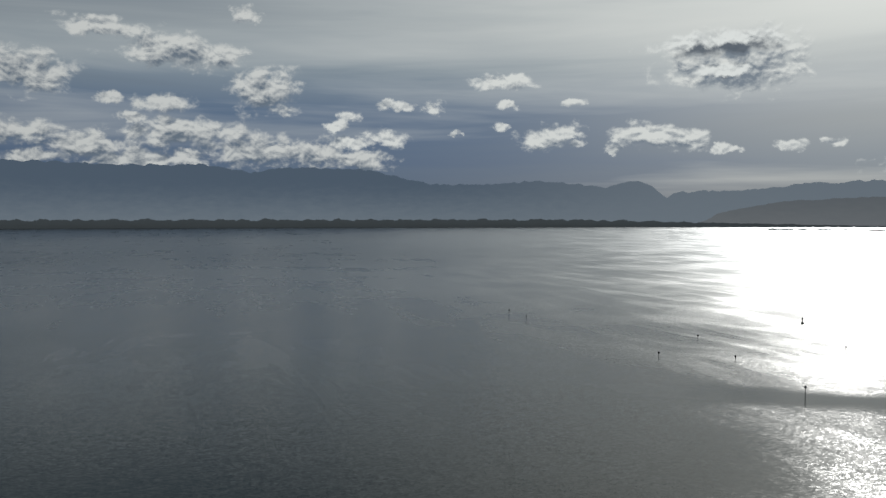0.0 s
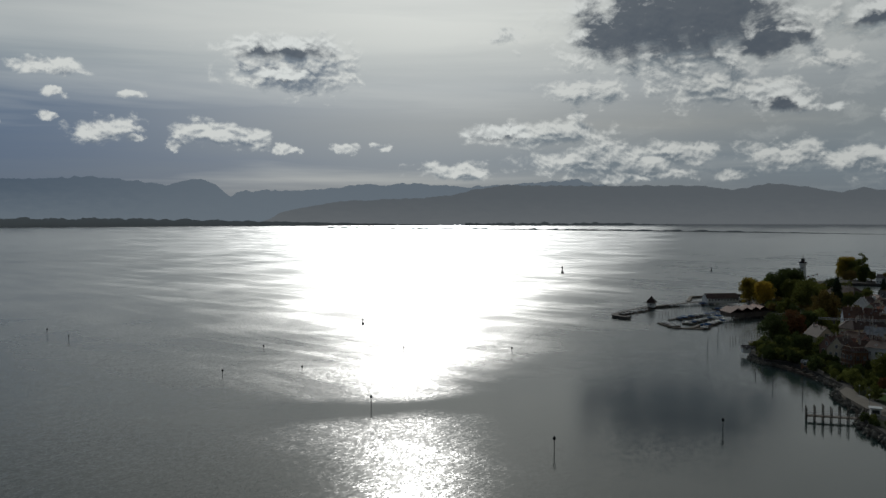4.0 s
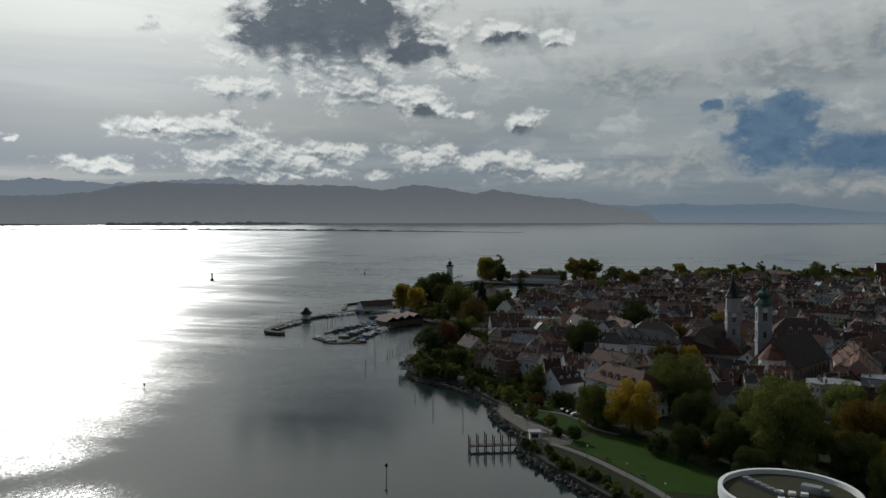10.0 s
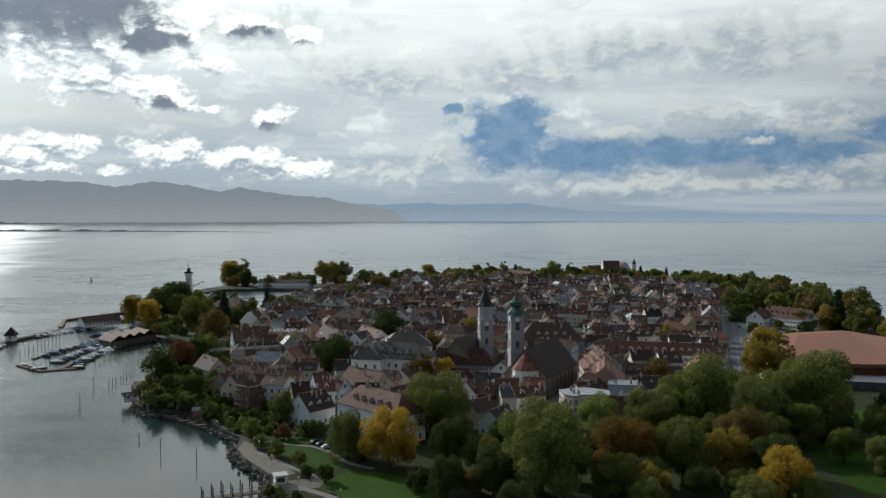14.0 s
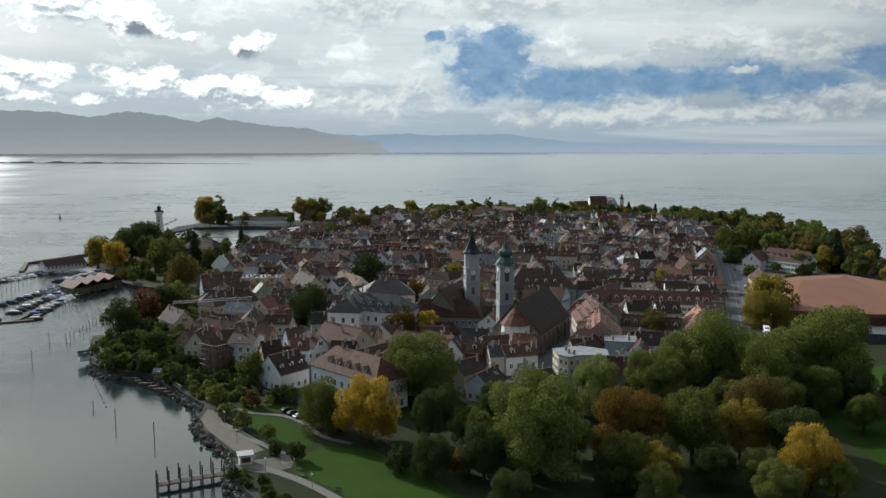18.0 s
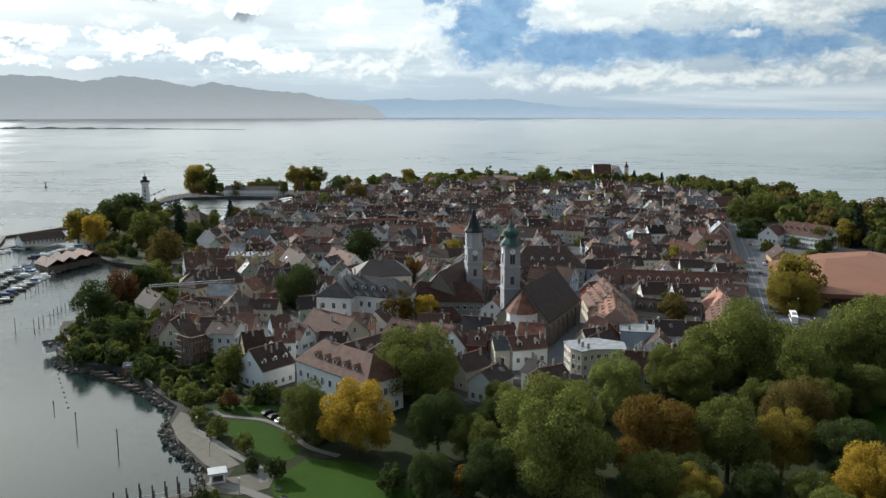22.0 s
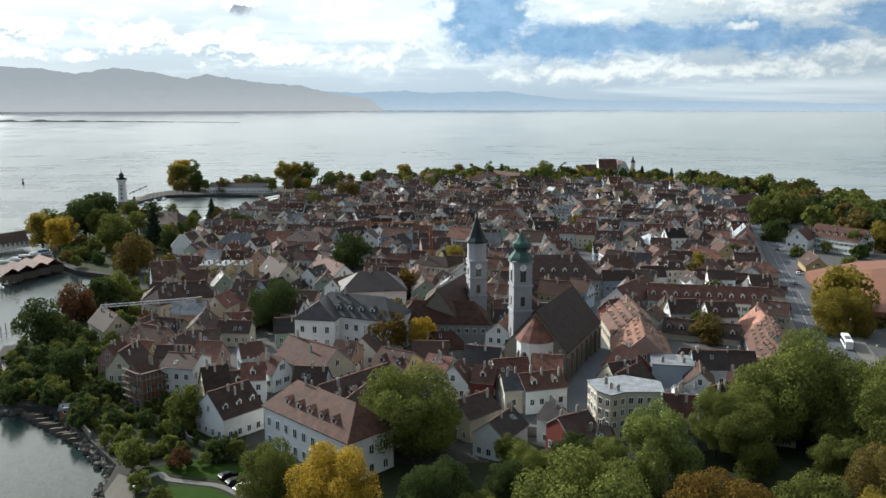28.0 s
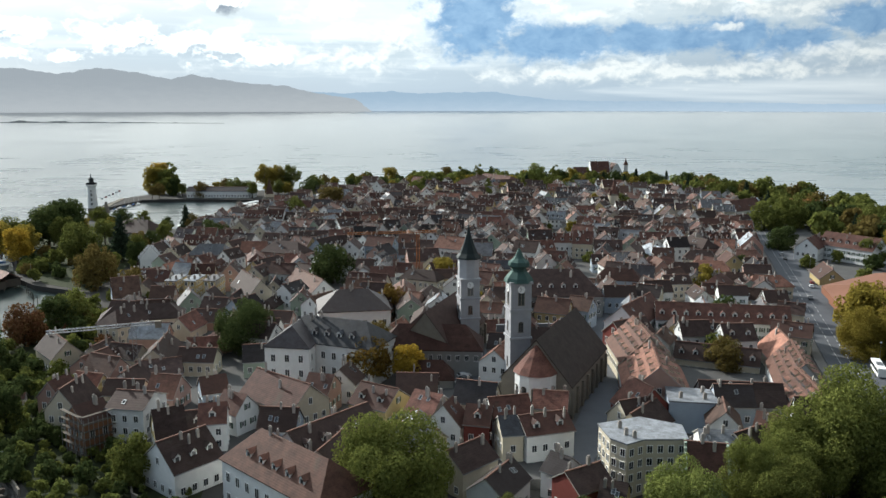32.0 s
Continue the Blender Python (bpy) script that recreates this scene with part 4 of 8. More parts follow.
def gable_roof(bm, L, W, he, hr, over=0.45, thick=0.28):
    s = (hr - he) / (W / 2)
    prof = [(-W / 2 - over, he - over * s), (0, hr + 0.1), (W / 2 + over, he - over * s)]
    ends = []
    for x in (-L / 2 - 0.3, L / 2 + 0.3):
        ends.append([bm.verts.new((x, y, z + dz)) for dz in (thick, 0.0) for y, z in prof])
    a, b = ends
    for i, j, k, m in ((0, 1, 0, 1), (1, 2, 1, 2)):
        bm.faces.new((a[i], b[i], b[j], a[j]))
        bm.faces.new((a[i + 3], a[j + 3], b[j + 3], b[i + 3]))
        bm.faces.new((a[i], a[j], a[j + 3], a[i + 3]))
        bm.faces.new((b[i], b[i + 3], b[j + 3], b[j]))
    bm.faces.new((a[0], a[3], b[3], b[0]))
    bm.faces.new((a[2], b[2], b[5], a[5]))
    # verge boards close the ends, gutters the eaves
    for f in bm.faces:
        n = f.normal if f.normal.length > 0.5 else (f.normal_update(), f.normal)[1]
        if abs(n.x) > 0.9:
            f.material_index = 2
        elif f.calc_area() < L * 0.5:
            f.material_index = 3


def ridge_cap(bm, L, hr):
    box(bm, -L / 2 - 0.34, L / 2 + 0.34, -0.2, 0.2, hr + 0.3, hr + 0.52)


def hip_roof(bm, L, W, he, hr, ridge, over=0.5):
    x, y = L / 2 + over, W / 2 + over
    c = [bm.verts.new(p) for p in ((-x, -y, he), (x, -y, he), (x, y, he), (-x, y, he))]
    d = [bm.verts.new(p) for p in ((-x, -y, he - 0.25), (x, -y, he - 0.25), (x, y, he - 0.25), (-x, y, he - 0.25))]
    r = [bm.verts.new((-ridge / 2, 0, hr)), bm.verts.new((ridge / 2, 0, hr))]
    for f in ((c[0], c[1], r[1], r[0]), (c[2], c[3], r[0], r[1]), (c[1], c[2], r[1]), (c[3], c[0], r[0]), (d[3], d[2], d[1], d[0])):
        bm.faces.new(f)
    for i in range(4):
        bm.faces.new((d[i], d[(i + 1) % 4], c[(i + 1) % 4], c[i]))


SEEN_FROM = Vector((-50.0, 160.0))


def house(ax, ay, bx, by, ridge_z, eave_z, W, wall, roof, extra="-", kind="house", windows=64, chimneys=3, rnd=random.Random(7)):
    """A house under a ridge from (ax, ay) to (bx, by): walls, roof, windows, chimneys, dormers."""
    d = Vector((bx - ax, by - ay))
    ridge = d.length
    hip = extra.startswith("hip")
    L = ridge + (W * 0.75 if hip else 0.0)
    cx, cy, turn = (ax + bx) / 2, (ay + by) / 2, math.degrees(math.atan2(d.y, d.x))
    he, hr = eave_z - GROUND_Z, ridge_z - GROUND_Z
    n = max(1, int(L / (W * 0.7)))
    for i in range(n + 1):
        s = (i / n - 0.5) * max(0.0, L - W * 0.6)
        BUSY.append((cx + s * math.cos(radians(turn)), cy + s * math.sin(radians(turn)), W * 0.46))
    bm = bmesh.new()
    x, y = L / 2, W / 2
    if hip:
        box(bm, -x, x, -y, y, -0.8, he)
    else:
        lo, hi = [], []
        for px in (-x, x):
            lo.append([bm.verts.new((px, -y, -0.8)), bm.verts.new((px, y, -0.8))])
            hi.append([bm.verts.new((px, -y, he)), bm.verts.new((px, 0, hr)), bm.verts.new((px, y, he))])
        bm.faces.new((lo[0][0], lo[1][0], hi[1][0], hi[0][0]))
        bm.faces.new((lo[1][1], lo[0][1], hi[0][2], hi[1][2]))
        bm.faces.new((lo[0][1], lo[0][0], hi[0][0], hi[0][1], hi[0][2]))
        bm.faces.new((lo[1][0], lo[1][1], hi[1][2], hi[1][1], hi[1][0]))
    ob = part(kind if kind in ("house", "school", "granary", "villa") else "house", bm, WALLS[wall])
    ob.matrix_basis = pose(cx, cy, GROUND_Z, 0, 0, turn)
    tagged(ob, f"{WALL_WORDS[wall]} rendered house under a {ROOF_WORDS[roof]} {'hipped ' if hip else ''}roof", "house")
    bm = bmesh.new()
    if hip:
        hip_roof(bm, L, W, he, hr, ridge)
    else:
        gable_roof(bm, L, W, he, hr)
    top = part("roof", bm, ROOFS[roof], ob)
    for m in (M_RIDGE, M_VERGE, M_METAL):
        top.data.materials.append(m)
    if not hip and L > 8.5:
        bm = bmesh.new()
        ridge_cap(bm, L, hr)
        part("ridge", bm, M_RIDGE, ob)
    view = Matrix.Rotation(-radians(turn), 2) @ (SEEN_FROM - Vector((cx, cy)))
    side = -1 if view.y < 0 else 1            # which long side faces the water
    end = -1 if view.x < 0 else 1
    pane = ME_SHUTTERED if rnd.random() < 0.25 else ME_WINDOW
    tall = kind in ("school", "schoolwing", "hall_b", "townhouse")       # high storeys, large windows
    floors = max(1, int((he - 0.6) / (4.3 if tall else 3.0)))
    spots = []
    cols = max(1, int((L - 1.0) / (3.3 if tall else 2.6)))
    rows_w = max(1, int((W - 1.0) / (3.3 if tall else 2.6)))
    for f in range(floors - 1, -1, -1):
        z = 0.9 + f * (he - 0.9) / floors
        for c in range(cols):
            spots.append(((c + 0.5) / cols * (L - 1.0) - (L - 1.0) / 2, side * y, z, 0 if side < 0 else 180))
        for c in range(rows_w):
            spots.append((end * x, (c + 0.5) / rows_w * (W - 1.0) - (W - 1.0) / 2, z, 90 if end > 0 else -90))
    if not hip and hr - he > 3.5:
        spots.insert(0, (end * x, 0.0, he + 0.5, 90 if end > 0 else -90))
    if len(spots) > windows:
        spots = spots[:windows]
    for sx, sy_, sz, rz in spots:
        hang("window", ME_WINDOW if tall else pane, ob, sx, sy_, sz, rz, (1.15, 1, 1.3) if tall else (1, 1, 1))
    for i in range(chimneys):
        u = rnd.uniform(-0.4, 0.4) * max(ridge, 2.0)
        v = rnd.uniform(-0.2, 0.2) * W
        hang("chimney", ME_CHIMNEY, ob, u, v, hr - abs(v) * (hr - he) / y + 0.5, 0, (rnd.uniform(0.55, 0.95), rnd.uniform(0.5, 0.8), rnd.uniform(0.8, 1.5)))
    slope = (hr - he) / y
    if "dorm2" in extra:
        for row in range(3):
            for i in range(max(2, int(ridge / 4.5))):
                yy = y * (0.78 - 0.26 * row)
                for sg in (-1, 1):
                    hang("dormer", ME_SHED[roof], ob, (i + 0.5) / max(2, int(ridge / 4.5)) * ridge - ridge / 2, sg * yy, he + (y - yy) * slope + 0.2, 0 if sg < 0 else 180)
    elif "dorm" in extra:
        k = max(1, int(ridge / 4.2))
        for i in range(k):
            yy = y * 0.72
            hang("dormer", ME_DORMER[roof], ob, (i + 0.5) / k * ridge - ridge / 2, side * yy, he + (y - yy) * slope + 0.15, 0 if side < 0 else 180)
    elif rnd.random() < 0.6:
        for i in range(rnd.randint(1, 2)):
            yy, uu = y * rnd.uniform(0.3, 0.7), rnd.uniform(-0.35, 0.35) * ridge
            sk = hang("skylight", ME_SKYLIGHT, ob, uu, side * yy, he + (y - yy) * slope + 0.32)
            sk.rotation_euler = (-side * math.atan(slope), 0, 0)
    if "step" in extra:
        for px in (-x, x):
            prof = []
            for i in range(6):
                w, z0, z1 = y * (1.1 - i / 6), he - 0.2 + i * (hr - he) / 6 + (0.6 if i else 0.0), he + 0.4 + (i + 1) * (hr - he) / 6
                prof += [(w, z0), (w, z1)]
            prof = [(-w, z) for w, z in prof] + [(w, z) for w, z in reversed(prof)]
            bm = bmesh.new()
            a, b = ([bm.verts.new((px + o, py, pz)) for py, pz in prof] for o in (-0.25, 0.25))
            bm.faces.new(a)
            bm.faces.new(list(reversed(b)))
            for i in range(len(prof)):
                j = (i + 1) % len(prof)
                bm.faces.new((a[j], a[i], b[i], b[j]))
            part("stepped_gable", bm, WALLS[wall], ob, "stepped gable wall")
    if "scaf" in extra:
        pole = shared("scaffold_pole", lambda bm: box(bm, -0.05, 0.05, -0.05, 0.05, -0.5, he + 1.5), M_METAL)
        deck = shared("scaffold_deck", lambda bm: box(bm, -x - 0.6, x + 0.6, -0.5, 0.5, 0, 0.08), M_WOOD)
        deck_end = shared("scaffold_deck", lambda bm: box(bm, -0.5, 0.5, -y, y, 0, 0.08), M_WOOD)
        for i in range(8):
            hang("scaffold_pole", pole, ob, -x - 0.5 + i * (L + 1.0) / 7, side * (y + 1.2), 0)
        for i in range(6):
            hang("scaffold_deck", deck, ob, 0, side * (y + 0.7), i * 2.0 + 1.0)
            hang("scaffold_deck", deck_end, ob, -x - 0.75, 0, i * 2.0 + 1.0)
        for px in (-x - 1.2, -x - 0.3):
            for i in range(5):
                hang("scaffold_pole", pole, ob, px, -y + i * W / 4, 0)
    return ob


class Crowd:
    """Far houses, joined: walls, roofs, window panes and chimneys in one mesh with a slot for each material."""

    def __init__(self):
        self.verts, self.faces, self.slots, self.mats = [], [], [], []

    def slot(self, mat):
        if mat not in self.mats:
            self.mats.append(mat)
        return self.mats.index(mat)

    def add(self, pts, faces, mat, m):
        n = len(self.verts)
        self.verts += [tuple(m @ Vector(p)) for p in pts]
        self.faces += [tuple(n + i for i in f) for f in faces]
        self.slots += [self.slot(mat)] * len(faces)

    def box(self, x0, x1, y0, y1, z0, z1, mat, m):
        self.add(((x0, y0, z0), (x1, y0, z0), (x1, y1, z0), (x0, y1, z0), (x0, y0, z1), (x1, y0, z1), (x1, y1, z1), (x0, y1, z1)),
                 ((3, 2, 1, 0), (4, 5, 6, 7), (0, 1, 5, 4), (1, 2, 6, 5), (2, 3, 7, 6), (3, 0, 4, 7)), mat, m)

    def house(self, x, y, turn, L, W, eave, ridge, wall, roof, rnd):
        m = pose(x, y, GROUND_Z, 0, 0, turn)
        he, hr, a, b = eave - GROUND_Z, ridge - GROUND_Z, L / 2, W / 2
        self.add(((-a, -b, -0.6), (-a, b, -0.6), (-a, b, he), (-a, 0, hr), (-a, -b, he), (a, -b, -0.6), (a, b, -0.6), (a, b, he), (a, 0, hr), (a, -b, he)),
                 ((0, 4, 3, 2, 1), (5, 6, 7, 8, 9), (0, 5, 9, 4), (6, 1, 2, 7)), WALLS[wall], m)
        s, o = (hr - he) / b, 0.45
        u = [(px, py, pz + dz) for px in (-a - 0.3, a + 0.3) for dz in (0.3, 0.05) for py, pz in ((-b - o, he - o * s), (0, hr), (b + o, he - o * s))]
        self.add(u, ((0, 6, 7, 1), (1, 7, 8, 2), (3, 4, 10, 9), (4, 5, 11, 10), (0, 1, 4, 3), (1, 2, 5, 4), (6, 9, 10, 7), (7, 10, 11, 8), (0, 3, 9, 6), (2, 8, 11, 5)), ROOFS[roof], m)
        self.box(-a - 0.3, a + 0.3, -0.22, 0.22, hr + 0.2, hr + 0.5, M_RIDGE, m)
        for sg in (-1, 1):
            yo, zo = sg * (b + o), he - o * s
            self.box(-a - 0.3, a + 0.3, min(yo, yo + sg * 0.2), max(yo, yo + sg * 0.2), zo, zo + 0.2, M_VERGE, m)
            for x0, x1 in ((-a - 0.42, -a - 0.3), (a + 0.3, a + 0.42)):
                self.add([(px, py, pz) for px in (x0, x1) for py, pz in ((yo, zo - 0.1), (yo, zo + 0.4), (0.0, hr + 0.4), (0.0, hr - 0.1))], ((0, 1, 2, 3), (7, 6, 5, 4), (1, 5, 6, 2), (0, 3, 7, 4)), M_VERGE, m)
        view = Matrix.Rotation(-radians(turn), 2) @ (SEEN_FROM - Vector((x, y)))
        sd, en = (-1 if view.y < 0 else 1), (-1 if view.x < 0 else 1)
        for f in range(max(1, int(he / 3.0))):
            z = 1.0 + f * 2.9
            for c in range(int(L / 2.8)):
                px = (c + 0.5) * 2.8 - int(L / 2.8) * 1.4
                self.box(px - 0.5, px + 0.5, sd * b - 0.07, sd * b + 0.07, z, z + 1.4, M_GLASS, m)
                self.box(px - 0.68, px + 0.68, sd * b - 0.04, sd * b + 0.04, z - 0.15, z + 1.55, M_WHITE, m)
            for c in range(int(W / 2.8)):
                py = (c + 0.5) * 2.8 - int(W / 2.8) * 1.4
                self.box(en * a - 0.07, en * a + 0.07, py - 0.5, py + 0.5, z, z + 1.4, M_GLASS, m)
                self.box(en * a - 0.04, en * a + 0.04, py - 0.68, py + 0.68, z - 0.15, z + 1.55, M_WHITE, m)
        # a lit window in the gable
        if hr - he > 2.5:
            self.box(en * a - 0.07, en * a + 0.07, -0.45, 0.45, he + 0.4, he + 1.6, M_GLASS, m)
        for i in range(rnd.randint(2, 4)):
            px, py, w = rnd.uniform(-0.42, 0.42) * L, rnd.uniform(-0.25, 0.25) * W, rnd.uniform(0.28, 0.5)
            z, up = hr - abs(py) * s, rnd.uniform(1.0, 2.2)
            mat = WALLS["white"] if rnd.random() < 0.3 else M_CHIMNEY
            self.box(px - w, px + w, py - 0.35, py + 0.35, z - 0.8, z + up, mat, m)
            self.box(px - w - 0.12, px + w + 0.12, py - 0.47, py + 0.47, z + up, z + up + 0.2, M_STONE, m)
        kind = rnd.random()
        if kind < 0.55:
            # a row of dormers with white fronts under small pitched lids
            k = max(1, int(L / rnd.uniform(2.8, 4.2)))
            for i in range(k):
                px, py = (i + 0.5) * L / k - a, b * 0.72
                z = he + (b - py) * s
                f, r = sd * (py + 0.5), sd * (py - 1.9)
                y0, y1 = min(f, r), max(f, r)
                self.box(px - 0.7, px + 0.7, y0, y1, z - 0.4, z + 1.3, WALLS["white"], m)
                self.box(px - 0.45, px + 0.45, f - 0.05, f + 0.05, z + 0.1, z + 1.1, M_GLASS, m)
                e = sd * (py + 0.8)
                self.add(((px - 0.95, e, z + 1.15), (px, e, z + 1.95), (px + 0.95, e, z + 1.15), (px - 0.95, r, z + 1.15), (px, r, z + 1.95), (px + 0.95, r, z + 1.15)), ((0, 1, 4, 3), (1, 2, 5, 4), (0, 2, 1)), ROOFS[roof], m)
        elif kind < 0.8:
            # roof lights lying in the slope
            for i in range(rnd.randint(1, 4)):
                px, py = rnd.uniform(-0.4, 0.4) * L, b * rnd.uniform(0.3, 0.7)
                za, zb = he + (b - py - 0.6) * s + 0.42, he + (b - py + 0.6) * s + 0.42
                pts = [(px + dx * q, sd * (py + dy * q), (za if dy > 0 else zb) + dz) for q, dz in ((1.0, 0.0), (0.75, 0.03)) for dx, dy in ((-0.5, 0.6), (0.5, 0.6), (0.5, -0.6), (-0.5, -0.6))]
                self.add(pts[:4], ((0, 1, 2, 3),), M_METAL, m)
                self.add(pts[4:], ((0, 1, 2, 3),), M_GLASS, m)
        if rnd.random() < 0.35:
            # a low annexe with a flat metal or tiled lid and a terrace rail
            x0 = rnd.uniform(-0.4, 0.1) * L
            d, top = rnd.uniform(2.5, 4.5), he * rnd.uniform(0.6, 0.95)
            y0, y1 = min(sd * b, sd * (b + d)), max(sd * b, sd * (b + d))
            self.box(x0, x0 + L * 0.4, y0, y1, -0.6, top, WALLS[rnd.choice(("white", "cream", "grey"))], m)
            self.box(x0 - 0.15, x0 + L * 0.4 + 0.15, y0 - 0.15, y1 + 0.15, top, top + 0.25, ROOFS[rnd.choice(("grey", "slate", "dark"))], m)
            self.box(x0, x0 + L * 0.4, sd * (b + d) - 0.05, sd * (b + d) + 0.05, top + 0.9, top + 1.0, M_METAL, m)

    def finish(self, name, label, category):
        me = bpy.data.meshes.new(name)
        me.from_pydata(self.verts, [], self.faces)
        for mat in self.mats:
            me.materials.append(mat)
        me.polygons.foreach_set("material_index", self.slots)
        return tagged(new(name, me), label, category, kind="stuff")


# ---- churches, towers and large halls ----
def ngon(r, n=24, turn=0.0, cx=0.0, cy=0.0, sy_=1.0):
    return [(cx + r * math.cos(2 * math.pi * i / n + turn), cy + r * sy_ * math.sin(2 * math.pi * i / n + turn)) for i in range(n)]


def lathe(bm, profile, n=16, turn=0.0, mat=0):
    """A turned or many-sided body from (radius, height) pairs."""
    rows = [[bm.verts.new((max(r, 0.02) * math.cos(2 * math.pi * i / n + turn), max(r, 0.02) * math.sin(2 * math.pi * i / n + turn), z)) for i in range(n)] for r, z in profile]
    for p, q in zip(rows, rows[1:]):
        for i in range(n):
            bm.faces.new((p[i], p[(i + 1) % n], q[(i + 1) % n], q[i])).material_index = mat
    bm.faces.new(rows[-1]).material_index = mat
    bm.faces.new(list(reversed(rows[0]))).material_index = mat


def base(name, x, y, z, turn, label, category):
    ob = new(name)
    ob.matrix_basis = pose(x, y, z, 0, 0, turn)
    return tagged(ob, label, category)


def church_tower(x, y, turn, half, shaft_top, belfry_top, helmet, mat, label, copper):
    ob = base("church_tower", x, y, GROUND_Z, turn, label, "tower")
    BUSY.append((x, y, half * 1.3))
    bm = bmesh.new()
    box(bm, -half, half, -half, half, -0.5, shaft_top)
    part("shaft", bm, mat, ob)
    for z in (shaft_top * 0.55, shaft_top * 0.78, shaft_top):
        bm = bmesh.new()
        box(bm, -half - 0.35, half + 0.35, -half - 0.35, half + 0.35, z - 0.3, z + 0.3)
        part("cornice", bm, mat, ob)
    if belfry_top > shaft_top + 0.5:
        bm = bmesh.new()
        lathe(bm, [(half * 1.12, shaft_top), (half * 1.12, belfry_top)], 8, math.pi / 8)
        part("belfry", bm, mat, ob)
    for i, (r, z) in enumerate(((0, shaft_top * 0.6), (0, shaft_top * 0.82), (0, shaft_top * 0.3))):
        for k, (dx, dy, rz) in enumerate(((0, -half, 0), (half, 0, 90), (0, half, 180), (-half, 0, -90))):
            hang("window", ME_ARCHED, ob, dx, dy, z, rz, (1.2 if i == 1 else 0.9, 1, 0.85 if i == 1 else 0.6))
    bm = bmesh.new()
    lathe(bm, helmet, 8, math.pi / 8)
    part("spire", bm, copper, ob, "weathered copper spire roof")
    bm = bmesh.new()
    top = helmet[-1][1]
    box(bm, -0.06, 0.06, -0.06, 0.06, top - 0.3, top + 1.8)
    box(bm, -0.5, 0.5, -0.06, 0.06, top + 1.0, top + 1.12)
    part("cross", bm, M_BLACK, ob)
    for dx, dy, rz in ((0, -half - 0.05, 0), (-half - 0.05, 0, -90)):
        bm = bmesh.new()
        lathe(bm, [(1.1, 0.0), (1.1, 0.12)], 20)
        dial = part("clock_face", bm, M_WHITE, ob)
        dial.matrix_basis = pose(dx, dy, shaft_top - 1.9, 90, 0, rz)
        for long, turned in ((0.9, 35), (0.6, 140)):
            bm = bmesh.new()
            box(bm, -0.06, 0.06, -0.1, long, 0.12, 0.16)
            part("clock_hand", bm, M_BLACK, dial).rotation_euler = (0, 0, radians(turned))
    return ob


church_tower(-32.2, 463, 10, 3.05, 36.2, 36.2, [(4.4, 36.2), (3.9, 37.4), (2.9, 38.6), (2.2, 39.3), (2.2, 40.0), (3.2, 40.9), (3.0, 42.0), (1.6, 43.0), (1.2, 43.6), (0.25, 45.8)], M_TOWER, "pale grey church tower with a green copper onion dome", M_COPPER)
church_tower(-45.1, 499, 10, 3.2, 29.5, 36.4, [(4.3, 36.2), (4.2, 36.7), (3.1, 38.0), (2.2, 40.0), (1.2, 42.8), (0.5, 45.2), (0.12, 47.4)], M_TOWER, "pale grey church tower with a dark pointed copper spire", M_COPPER_DARK)


